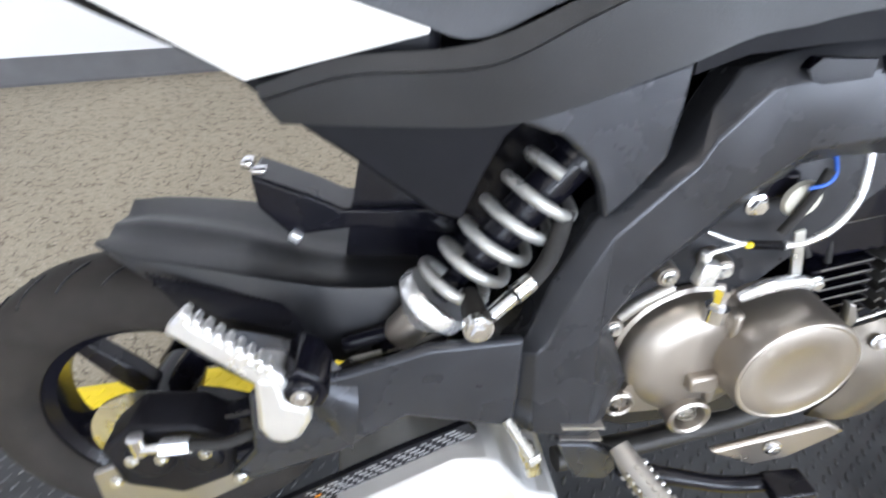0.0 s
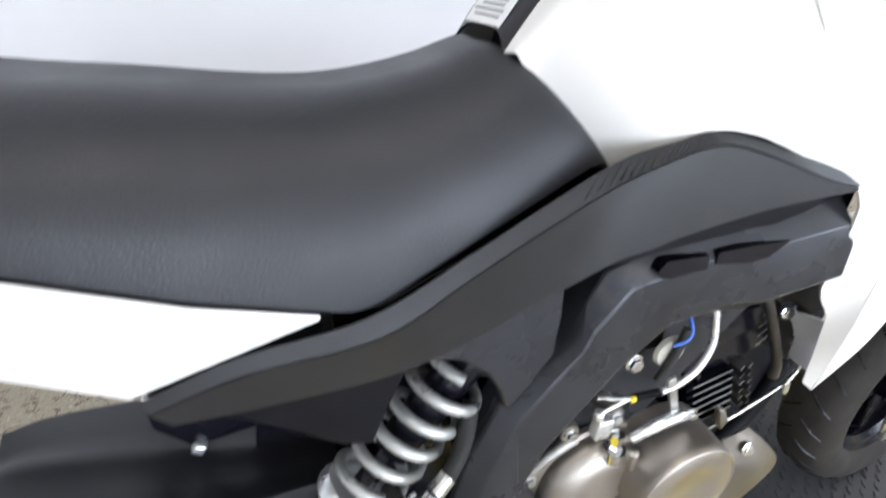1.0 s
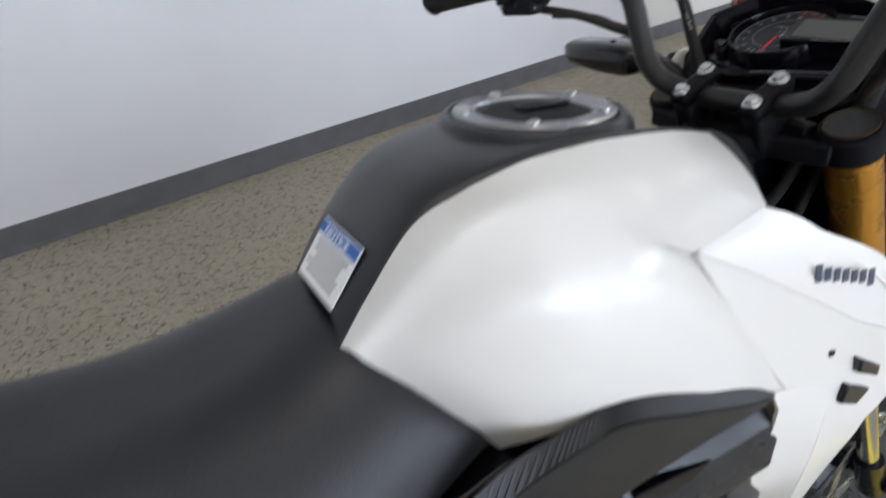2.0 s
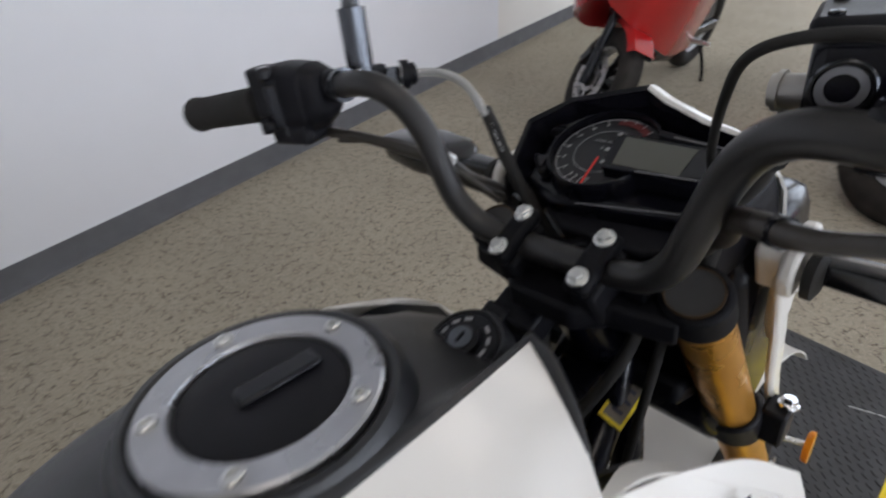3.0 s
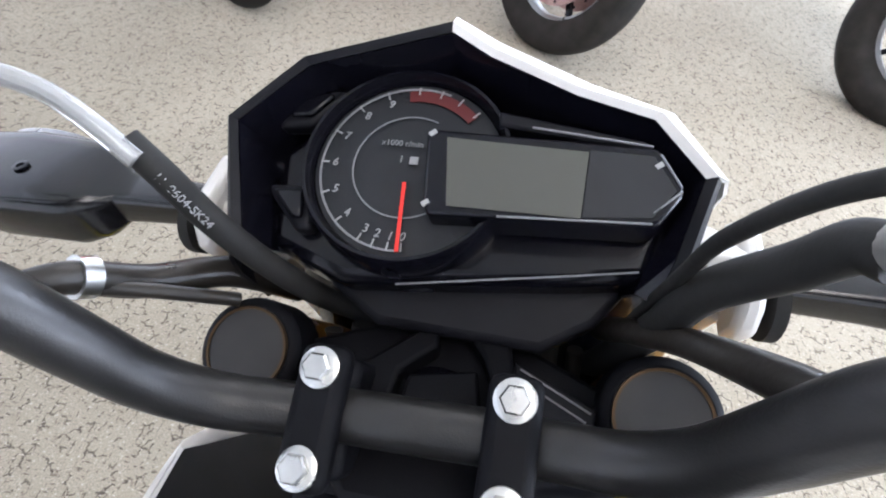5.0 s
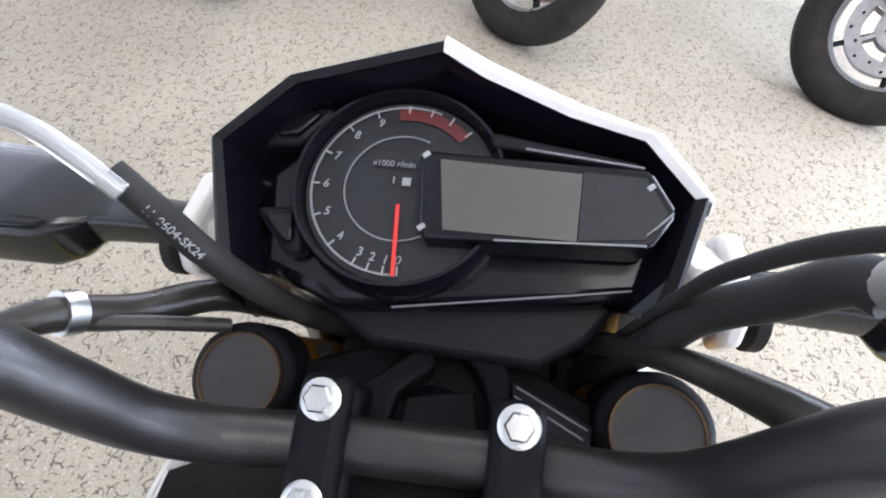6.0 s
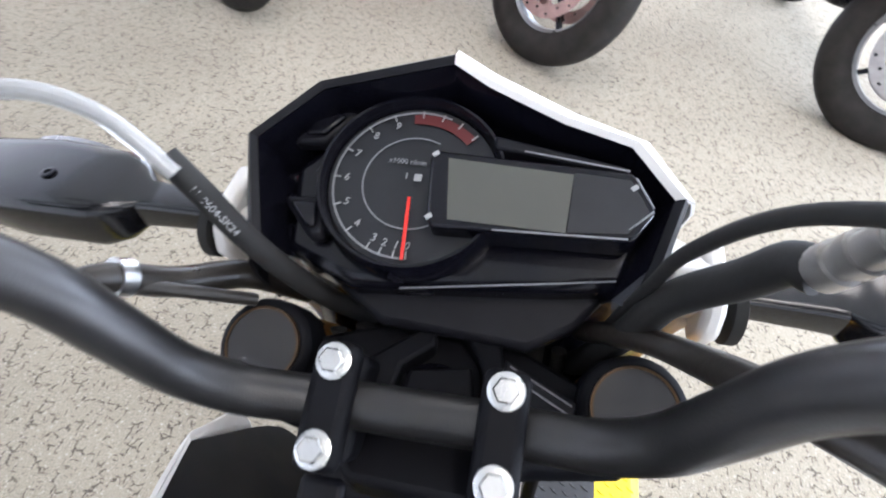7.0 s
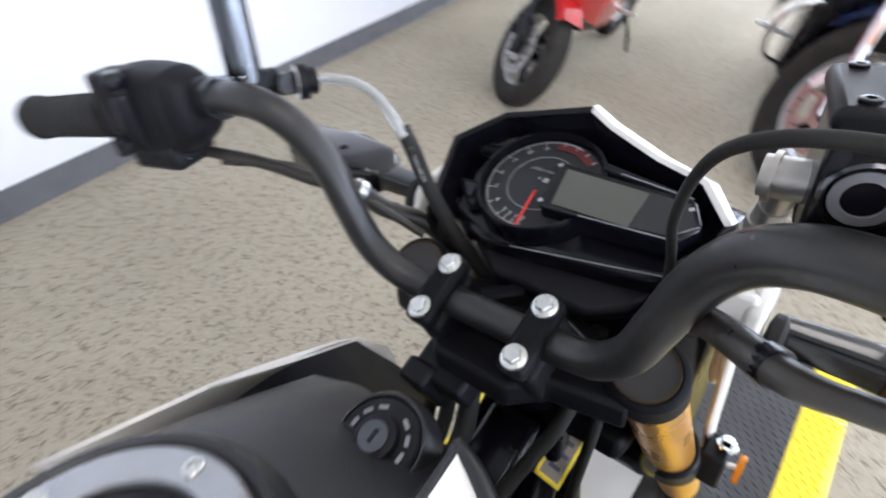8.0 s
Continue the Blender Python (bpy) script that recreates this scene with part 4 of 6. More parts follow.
FIN = [[(0.7700, -0.1690, 0.757), (0.7855, -0.1730, 0.733), (0.7894, -0.1700, 0.682), (0.7904, -0.1665, 0.6364), (0.8050, -0.1660, 0.612), (0.8199, -0.1660, 0.593), (0.8250, -0.1650, 0.566), (0.8276, -0.1650, 0.5463), (0.8280, -0.1655, 0.517), (0.8282, -0.1660, 0.494)],
       [(0.8060, -0.1725, 0.748), (0.8463, -0.1800, 0.729), (0.8390, -0.1860, 0.700), (0.8331, -0.1890, 0.674), (0.8315, -0.1890, 0.647), (0.8306, -0.1880, 0.6215), (0.8325, -0.1860, 0.592), (0.8340, -0.1830, 0.563), (0.8360, -0.1790, 0.530), (0.8385, -0.1720, 0.484)],
       [(0.8900, -0.1840, 0.700), (0.9350, -0.1880, 0.668), (0.9310, -0.1870, 0.648), (0.9260, -0.1860, 0.631), (0.9170, -0.1840, 0.612), (0.9087, -0.1820, 0.5948), (0.8990, -0.1790, 0.566), (0.8900, -0.1770, 0.543), (0.8740, -0.1735, 0.5156), (0.8480, -0.1690, 0.4810)]]
for sign in (-1, 1):
    sides = [[(x, -sign * y, z) for x, y, z in c] for c in SHROUD]
    if sign > 0:
        sides[0][-1], sides[0][-2] = (0.925, 0.190, 0.790), (0.885, 0.165, 0.832)
    shroud = part("shroud", merged(skin(sides[:2], 3), skin(sides[1:])), WHITE, bike, "glossy pearl white tank shroud with vents", thick=0.003)
    inner = [[(0.768, 0.112, 0.9040), (0.83, 0.124, 0.870), (0.918, 0.177, 0.794)], [(0.79, 0.105, 0.878), (0.87, 0.118, 0.800), (0.975, 0.170, 0.690)], [(0.80, 0.07, 0.83), (0.88, 0.085, 0.75), (0.955, 0.12, 0.665)]]
    lip = [[(0.766, 0.1318, 0.9098), (0.83, 0.1405, 0.8765), (0.92, 0.186, 0.796)], [(0.768, 0.129, 0.9093), (0.83, 0.123, 0.8722), (0.918, 0.176, 0.7962)]]
    if sign > 0:
        lip[1][1], lip[1][2], inner[0][1], inner[0][2] = (0.83, 0.1345, 0.8745), (0.918, 0.182, 0.7962), (0.83, 0.1350, 0.8735), (0.918, 0.183, 0.7945)
    part("shroud_lip", skin([[(x, sign * y, z) for x, y, z in c] for c in lip], 2), WHITE, shroud, thick=0.002)
    part("shroud_liner", skin([[(x, sign * y, z) for x, y, z in c] for c in inner]), FLAT_BLACK, shroud, "black plastic liner inside the shroud", thick=0.003)
    part("shroud_fin", merged(*[skin([[(x, -sign * y, z) for x, y, z in c] for c in pair], 3, 2) for pair in (FIN[:2], FIN[1:])]), WHITE, shroud, "long pointed white lower fin", thick=0.003)
    if sign < 0:
        # the maker's mark, as seven plain upright bars
        for k in range(7):
            x = 0.809 + k * 0.0105
            part("mark_bar", box((0.0058, 0.0010, 0.0145 if k in (0, 6) else 0.0105), (x, -0.1635 - (x - 0.818) * 0.16, 0.8490 - (x - 0.818) * 0.34), Matrix.Rotation(radians(-10), 4, "X") @ Matrix.Rotation(radians(-12), 4, "Z")), INK, shroud)
        # black plates set on the skin paint the dark inside of the vents
        for outline, y in (([(0.868, 0.757), (0.914, 0.728), (0.919, 0.711), (0.874, 0.738)], -0.1885), ([(0.864, 0.729), (0.912, 0.702), (0.906, 0.681), (0.860, 0.709)], -0.1885), ([(0.832, 0.776), (0.842, 0.774), (0.841, 0.766), (0.834, 0.768)], -0.1785)):
            part("vent", prism(outline, y, -0.165), GLOSS, shroud, "black plate standing in for the shade inside a vent", bevel=0.002)
part("tank_body", merged(prism([(0.50, 0.84), (0.53, 0.93), (0.60, 0.945), (0.75, 0.925), (0.80, 0.88), (0.80, 0.74), (0.72, 0.70), (0.56, 0.72)], -0.075, 0.075)), GLOSS, bike, "black steel fuel tank body inside the covers", bevel=0.02)

# -- filler cap and lock --
CAP = Matrix.Translation((0.672, 0.008, 0.972)) @ Matrix.Rotation(radians(3), 4, "Y") @ Matrix.Diagonal((1.17, 1.17, 1.0, 1))
cap = part("filler_cap", moved(lathe([(0.055, -0.004), (0.055, 0.0015), (0.0535, 0.003), (0.0405, 0.0025), (0.039, 0.0), (0.039, -0.004)], "z", sides=56, closed=True), CAP), CAP_RING, bike, "brushed aluminium filler cap ring")
part("cap_lip", moved(lathe([(0.070, -0.022), (0.066, -0.006), (0.062, 0.0005), (0.0585, 0.001), (0.0555, -0.002), (0.0555, -0.02)], "z", sides=56, closed=True), CAP), TEXTURED, cap, "raised black lip round the filler")
part("lid", moved(lathe([(0.0385, -0.006), (0.0385, -0.001), (0.034, 0.001), (0.02, 0.0015), (0.001, 0.0015)], "z", sides=48), CAP), PLASTIC, cap, "black filler lid with a key flap")
part("key_flap", moved(box((0.04, 0.013, 0.004), (0.008, 0, 0.0035)), CAP), GLOSS, cap, bevel=0.002)
for k in range(5):
    a = k * math.tau / 5 + 0.3
    part("screw", moved(hex_key_bolt((0.0475 * math.cos(a), 0.0475 * math.sin(a), 0.0025), (0, 0, 1), 0.0043, 0.003), CAP), ZINC, cap)
LOCK = Matrix.Translation((0.8075, 0.006, 0.9140)) @ Matrix.Rotation(radians(-18), 4, "Y")
lock = part("ignition_lock", moved(lathe([(0.027, -0.03), (0.027, -0.002), (0.025, 0.0), (0.014, 0.0), (0.0135, 0.004), (0.012, 0.005), (0.0005, 0.005)], "z", sides=32), LOCK), PLASTIC, bike, "black ignition lock with a silver key slot")
part("barrel", moved(lathe([(0.0095, 0.0), (0.0095, 0.0062), (0.0005, 0.0062)], "z", sides=24), LOCK), DARK_CHROME, lock)
for k in range(11):
    a = k * math.tau / 12 + 0.5
    part("print_mark", moved(box((0.0026, 0.0062, 0.0006), (0.0195 * math.cos(a), 0.0195 * math.sin(a), 0.0004), Matrix.Rotation(a, 4, "Z")), LOCK), GREY_INK, lock)
part("slot", moved(box((0.009, 0.002, 0.001), (0, 0, 0.0066)), LOCK), GLOSS, lock)
part("lock_surround", moved(lathe([(0.034, -0.022), (0.0315, -0.004), (0.0295, -0.001), (0.028, -0.0015), (0.0275, -0.02)], "z", sides=40, closed=True), LOCK), TEXTURED, lock, "raised black collar round the lock")

# -- steering: yokes, forks, handlebar --
RAKE = radians(26)
FORK_TOP = Vector((0.944, -0.003, 0.912))
DOWN = Vector((math.sin(RAKE) * 1.05, 0, -math.cos(RAKE))).normalized()
LEG = (DOWN + Vector((0, -0.045, 0))).normalized()
for sign in (-1, 1):
    top = FORK_TOP + Vector((0, sign * 0.095, 0))
    leg = part("fork_leg", merged(rod(top + LEG * 0.002, top + LEG * 0.36, 0.0225, 28)), GOLD, bike, "gold anodised upper fork tube")
    part("fork_cap", merged(tube([top, top - DOWN * 0.0172], 0.0192, 32, 1, smooth=False)), CAP_FACE, leg, "flat dark grey fork cap")
    part("cap_ring", moved(lathe([(0.0190, 0.010), (0.0192, 0.0178), (0.0205, 0.0178), (0.0206, 0.010)], "z", sides=36, closed=True), Matrix.Translation(top) @ (-DOWN).to_track_quat("Z", "Y").to_matrix().to_4x4()), BRONZE, leg, "thin bronze ring")
    part("inner_tube", rod(top + LEG * 0.35, top + LEG * 0.72, 0.015, 20), CHROME, leg, "polished steel fork tube")
    part("axle_lug", merged(rod(top + LEG * 0.68, top + LEG * 0.80, 0.021), rod((FRONT[0] + 0.042, sign * 0.06 - 0.036, FRONT[1] - 0.010), (FRONT[0] + 0.042, sign * 0.125 - 0.036, FRONT[1] - 0.010), 0.018)), GLOSS, leg)
    clamp_at = top + LEG * 0.215
    part("fork_clamp", merged(tube([clamp_at - LEG * 0.022, clamp_at + LEG * 0.022], 0.0275, 28, 1, smooth=False), box((0.03, 0.022, 0.04), clamp_at + Vector((0.012, sign * 0.034, 0.005)))), PLASTIC, leg, "black lower fork clamp", bevel=0.003)
    part("clamp_bolt", bolt(clamp_at + Vector((0.016, sign * 0.040, 0.027)), (0.3, 0, 1), 0.0065, 0.008), CHROME, leg)
yoke = part("top_yoke", merged(*[tube([FORK_TOP + Vector((0, s * 0.095, 0)) - DOWN * 0.0155, FORK_TOP + Vector((0, s * 0.095, 0)) + DOWN * 0.016], 0.0258, 32, 1, smooth=False) for s in (-1, 1)],
                            plate([(0.915, -0.10), (0.953, -0.078), (0.975, -0.03), (0.975, 0.03), (0.953, 0.078), (0.915, 0.10), (0.905, 0.05), (0.884, 0.030), (0.884, -0.030), (0.905, -0.05)], 0.890, 0.912)), FLAT_BLACK, bike, "black top yoke", bevel=0.004)
part("yoke_rib", moved(plate([(0.935, 0.036), (0.960, 0.010), (0.958, 0.004), (0.949, 0.003), (0.934, 0.018), (0.905, 0.020), (0.905, 0.032)], 0.908, 0.924), Matrix.Translation((0.007, -0.001, 0))), FLAT_BLACK, yoke, "raised chevron rib", bevel=0.002)
part("yoke_rib", moved(plate([(0.961, -0.008), (0.964, -0.013), (0.958, -0.031), (0.944, -0.034), (0.905, -0.034), (0.905, -0.024), (0.932, -0.026), (0.946, -0.020)], 0.908, 0.924), Matrix.Translation((0.007, -0.001, 0))), FLAT_BLACK, yoke, bevel=0.002)
part("stem_cover", moved(plate([(0.934, 0.014), (0.941, -0.018), (0.912, -0.024), (0.910, 0.015)], 0.90, 0.921), Matrix.Translation((0.007, -0.001, 0))), FLAT_BLACK, yoke, "flat dark stem cover", bevel=0.002)
for a, b in (((0.952, -0.038), (0.936, -0.070)), ((0.9475, -0.037), (0.9315, -0.068))):
    part("stripe", rod((*a, 0.9205), (*b, 0.9205), 0.0005, 6), GREY_INK, yoke)
part("stripe_plate", plate([(0.956, -0.035), (0.938, -0.073), (0.922, -0.069), (0.927, -0.037)], 0.90, 0.9202), PLASTIC, yoke, bevel=0.001)
part("lower_yoke", merged(box((0.06, 0.17, 0.026), (0.995, 0, 0.775), Matrix.Rotation(RAKE, 4, "Y"))), FLAT_BLACK, bike, "black lower yoke", bevel=0.008)
head = part("steering_head", merged(rod((0.925, 0, 0.905), (1.005, 0, 0.745), 0.027, 24), prism([(0.72, 0.64), (0.80, 0.73), (0.88, 0.775), (0.945, 0.80), (0.985, 0.74), (0.93, 0.68)], -0.024, 0.024)), GLOSS, bike, "black frame steering head", bevel=0.006)
for s in (-1, 1):
    part("frame_tube", tube([(0.972, s * 0.024, 0.80), (0.93, s * 0.034, 0.745), (0.84, s * 0.048, 0.70), (0.74, s * 0.062, 0.66)], 0.0155, 16), GLOSS, head, "black frame tube")
    part("frame_tube", tube([(0.985, s * 0.026, 0.75), (0.955, s * 0.046, 0.67), (0.93, s * 0.06, 0.58), (0.91, s * 0.065, 0.50)], 0.0165, 16), GLOSS, head, "black frame downtube")
for pts, r in (([(0.975, 0.05, 0.90), (0.935, 0.055, 0.85), (0.895, 0.045, 0.79), (0.83, 0.05, 0.74), (0.77, 0.05, 0.72)], 0.0065), ([(0.975, 0.035, 0.90), (0.93, 0.03, 0.855), (0.885, 0.015, 0.81), (0.82, 0.02, 0.77), (0.76, 0.02, 0.74)], 0.0085),
               ([(0.98, -0.05, 0.90), (0.94, -0.048, 0.84), (0.90, -0.03, 0.79), (0.84, -0.015, 0.76), (0.77, -0.01, 0.74)], 0.0060), ([(0.985, -0.065, 0.89), (0.955, -0.066, 0.82), (0.935, -0.062, 0.75), (0.90, -0.066, 0.68), (0.88, -0.07, 0.60)], 0.0045),
               ([(0.975, 0.07, 0.89), (0.93, 0.072, 0.83), (0.89, 0.064, 0.77), (0.85, 0.07, 0.70)], 0.0055)):
    part("wire_loom", tube(pts, r, 12), RUBBER, head, "black sheathed cable behind the steering head")
part("stop_block", merged(box((0.034, 0.05, 0.03), (0.905, 0.036, 0.862), Matrix.Rotation(-0.4, 4, "Y")), box((0.02, 0.026, 0.05), (0.893, 0.052, 0.85), Matrix.Rotation(-0.4, 4, "Y"))), PLASTIC, head, "black steering stop block", bevel=0.004)
LONG = Vector((0.93, 0, 0.30)).normalized()
FACE = Vector((-0.25, -0.50, 0.8))
FACE = (FACE - LONG * FACE.dot(LONG)).normalized()
WIDE = FACE.cross(LONG)
TAG = Matrix(((WIDE.x, -FACE.x, LONG.x, 0.953), (WIDE.y, -FACE.y, LONG.y, -0.043), (WIDE.z, -FACE.z, LONG.z, 0.772), (0, 0, 0, 1)))
tag = part("caution_tag", moved(merged(*[box((0.003, 0.0012, 0.062), (x, 0, 0)) for x in (-0.011, 0.011)], *[box((0.025, 0.0012, 0.004), (0, 0, z)) for z in (-0.029, 0.029)]), TAG), YELLOW, bike, "yellow-edged caution label on the steering head")
part("tag_field", moved(box((0.019, 0.0008, 0.054)), TAG), GUARD, tag, "brown field with dark print")
for k in range(4):
    part("tag_bar", moved(box((0.014 - 0.003 * (k % 2), 0.0006, 0.004), (0, -0.0006, 0.019 - 0.012 * k)), TAG), INK, tag)
TILT = Matrix.Rotation(radians(-24), 4, "Y")
for s in (-1, 1):
    riser = part("bar_clamp", merged(moved(merged(box((0.056, 0.021, 0.014), (0, 0, -0.010)), box((0.050, 0.022, 0.046), (0, 0, -0.042))), Matrix.Translation((0.900, s * 0.038, 0.955)) @ TILT)), FLAT_BLACK, bike, "black handlebar clamp", bevel=0.005)
    for d in (-0.0185, 0.0185):
        at = Matrix.Translation((0.900, s * 0.038, 0.955)) @ TILT @ Vector((d, 0, -0.003))
        part("clamp_bolt", bolt(at, TILT @ Vector((0, 0, 1)), 0.0058, 0.0060), ZINC, riser, "plated flange bolt")


def side_line(points, s):
    return [(x, s * y, z) for x, y, z in points]


STEER = Matrix.Translation((0.93, 0.002, 0)) @ Matrix.Rotation(0.0295, 4, "Z") @ Matrix.Translation((-0.93, 0, 0))
LINE = [(0.9110, 0.0, 0.936), (0.9110, 0.036, 0.9362), (0.9085, 0.058, 0.9400), (0.9050, 0.080, 0.9480), (0.9010, 0.098, 0.9680), (0.8985, 0.109, 0.9960), (0.8960, 0.120, 1.0260), (0.8890, 0.134, 1.0510), (0.8820, 0.152, 1.0650), (0.8780, 0.175, 1.0680), (0.8750, 0.205, 1.0650), (0.8620, 0.245, 1.0595), (0.8400, 0.295, 1.0520)]
bar = part("handlebar", moved(tube(side_line(LINE[:0:-1], -1) + LINE, 0.0112, 20), STEER), BAR, bike, "satin black steel handlebar")
for s in (-1, 1):
    a, b = STEER @ Vector((0.8375, s * 0.290, 1.0515)), STEER @ Vector((0.815, s * 0.4244, 1.0326))
    way = (b - a).normalized()
    grip = part("grip", tube([a, a + way * 0.006, a + way * 0.012, b - way * 0.016, b - way * 0.006, b + way * 0.002], [0.019, 0.0185, 0.0165, 0.017, 0.0195, 0.015], 24, 2), RUBBER, bar, "black rubber handlebar grip")
    for k in range(9):
        at = a + way * (0.018 + 0.0115 * k)
        part("grip_ring", tube([at, at + way * 0.003], 0.0175, 24, 1, smooth=False), RUBBER, grip)

# left switch housing, clutch perch, mirror stem, lever
HL = Matrix.Translation((0.853, 0.252, 1.057)) @ Matrix.Rotation(radians(20), 4, "Z")
house = part("switch_housing", merged(rounded_block(HOUSING, HL), rounded_block([(-0.020, 0.012, 0.006, 0), (-0.018, 0.021, 0.010, 0), (0.018, 0.022, 0.010, 0), (0.020, 0.014, 0.006, 0)], HL @ Matrix.Translation((-0.004, 0.002, -0.030)))), PLASTIC, bike, "black left switch housing")
part("switch_block", merged(moved(box((0.026, 0.030, 0.046), (-0.016, 0.020, 0.008)), HL), moved(box((0.030, 0.046, 0.016), (-0.010, 0.004, -0.034)), HL)), PLASTIC, house, "square black switch block", bevel=0.004)
part("dip_switch", moved(box((0.012, 0.018, 0.012)), Matrix.Translation((0.826, 0.256, 1.083)) @ Matrix.Rotation(radians(-22), 4, "Z")), GLOSS, house, bevel=0.003)
part("turn_switch", moved(merged(box((0.014, 0.020, 0.010)), box((0.010, 0.008, 0.016), (-0.006, 0, 0))), Matrix.Translation((0.822, 0.262, 1.036)) @ Matrix.Rotation(radians(-22), 4, "Z")), PLASTIC, house, bevel=0.003)
for q in ((0.828, 0.276, 1.024), (0.846, 0.232, 1.024)):
    part("screw", hex_key_bolt(q, (-0.6, 0.2, -0.6), 0.0036, 0.003), ZINC, house)
part("split_line", tube([(0.8285, 0.240, 1.088), (0.8265, 0.244, 1.060), (0.8265, 0.244, 1.025)], 0.0008, 5, 2), GLOSS, house)
part("switch_plate", moved(box((0.012, 0.030, 0.042), (0, 0, 0)), Matrix.Translation((0.829, 0.262, 1.053)) @ Matrix.Rotation(radians(-22), 4, "Z")), GLOSS, house, bevel=0.003)
for dy, dz in ((-0.008, 0.012), (-0.004, -0.002), (0.006, -0.004)):
    part("button_mark", moved(lathe([(0.0035, 0), (0.0035, 0.0015)], "x", sides=12), Matrix.Translation((0.8205 + dy * 0.4, 0.262 - dy, 1.055 + dz))), PALE_INK, house)
perch = part("clutch_perch", merged(lathe([(0.011, -0.009), (0.0148, -0.008), (0.0148, 0.008), (0.011, 0.009)], "y", (0.869, 0.212, 1.0645), 20), box((0.052, 0.013, 0.014), (0.896, 0.208, 1.066), Matrix.Rotation(radians(-8), 4, "Z")), rod((0.908, 0.222, 1.064), (0.924, 0.200, 1.060), 0.0085)), PLASTIC, bike, "black clutch lever perch", bevel=0.003)
part("clamp_ring", lathe([(0.0115, -0.0025), (0.0150, -0.0025), (0.0150, 0.0025), (0.0115, 0.0025)], "y", (0.8715, 0.200, 1.0655), 24, closed=True), DARK_CHROME, perch)
part("adjuster", merged(rod((0.921, 0.203, 1.060), (0.947, 0.190, 1.058), 0.0085, 18), rod((0.933, 0.197, 1.0592), (0.940, 0.1935, 1.0585), 0.0135, 24), rod((0.9425, 0.1922, 1.0583), (0.9455, 0.1908, 1.058), 0.0105, 18)), PLASTIC, perch, "black knurled cable adjuster")
part("adjuster_face", rod((0.9325, 0.1973, 1.0592), (0.9335, 0.1968, 1.0591), 0.0128, 24), ALU, perch, "bright adjuster face")
part("clutch_lever", tube([(0.922, 0.192, 1.062), (0.925, 0.24, 1.056), (0.900, 0.33, 1.045), (0.872, 0.40, 1.035)], [0.008, 0.0075, 0.0065, 0.0085], 12), GLOSS, perch)
stem = part("mirror_stem", merged(rod((0.900, 0.212, 1.062), (0.903, 0.214, 1.080), 0.008), rod((0.903, 0.214, 1.076), (0.908, 0.217, 1.132), 0.0125, 22), tube([(0.908, 0.217, 1.132), (0.910, 0.219, 1.145), (0.92, 0.235, 1.19), (0.935, 0.28, 1.25)], [0.0085, 0.006, 0.0055], 14)), DARK_CHROME, bike, "black chrome mirror stem with a thick joint")
stem.location = (-0.004, -0.004, -0.008)
part("mirror_nut", lathe([(0.010, 1.068), (0.011, 1.07), (0.011, 1.082), (0.009, 1.084)], "z", (0.901, 0.213, 0), 6), CHROME, stem)
part("mirror_head", moved(lathe([(0.001, -0.012), (0.05, -0.010), (0.062, 0.0), (0.055, 0.008), (0.001, 0.010)], "x", sides=40), Matrix.Translation((0.94, 0.33, 1.29)) @ Matrix.Diagonal((1, 1.2, 0.75, 1))), PLASTIC, stem)
part("clutch_cable", tube([(0.943, 0.192, 1.058), (0.954, 0.183, 1.0575), (0.963, 0.164, 1.0545), (0.966, 0.143, 1.0455), (0.963, 0.126, 1.0335), (0.9596, 0.113, 1.021)], 0.0042, 12), HOSE, bike, "clutch cable in a clear sleeve")
part("inner_wire", tube([(0.943, 0.192, 1.058), (0.954, 0.183, 1.0575), (0.963, 0.164, 1.0545), (0.966, 0.143, 1.0455), (0.963, 0.126, 1.0335), (0.9596, 0.113, 1.021)], 0.0022, 8), PALE_INK, bike, "pale wire inside the clear sleeve")
sleeve = part("cable_sleeve", tube([(0.966, 0.120, 1.025), (0.963, 0.108, 1.010), (0.962, 0.097, 0.988), (0.966, 0.086, 0.960), (0.975, 0.072, 0.925), (1.0, 0.06, 0.87)], 0.0062, 14), RUBBER, bike, "black cable sleeve with printed white characters")
SL = [Vector(q) for q in ((0.9705, 0.116, 1.019), (0.9660, 0.092, 0.980))]
sw = (SL[1] - SL[0]).normalized()
so = Vector((-0.55, 0.0, 0.83))
so = (so - sw * so.dot(sw)).normalized()
su = so.cross(sw)
SLT = Matrix(((sw.x, su.x, so.x, 0.9630), (sw.y, su.y, so.y, 0.1045), (sw.z, su.z, so.z, 1.0035), (0, 0, 0, 1)))
writing("print", "11-0604-SK24", 0.0050, SLT @ Matrix.Translation((0.003, 0, 0.0065)), PALE_INK, sleeve)
loom = part("wire_loom", tube([(0.8636, 0.2412, 1.019), (0.8848, 0.1973, 1.011), (0.9058, 0.1576, 0.9971), (0.9249, 0.1422, 0.9865), (0.945, 0.1327, 0.9607), (0.972, 0.1144, 0.938), (0.9877, 0.0902, 0.9083)], [0.005, 0.0052, 0.006, 0.0078, 0.0082, 0.008], 14), SHEATH, bike, "thick sheathed wiring from the left switches")
part("clip", rod((0.9268, 0.1415, 0.9848), (0.9315, 0.1395, 0.9795), 0.0092), ZINC, loom)
part("wire", tube([(0.868, 0.225, 1.012), (0.90, 0.175, 1.006), (0.93, 0.135, 0.975), (0.955, 0.10, 0.94)], 0.0035, 10), SHEATH, loom)

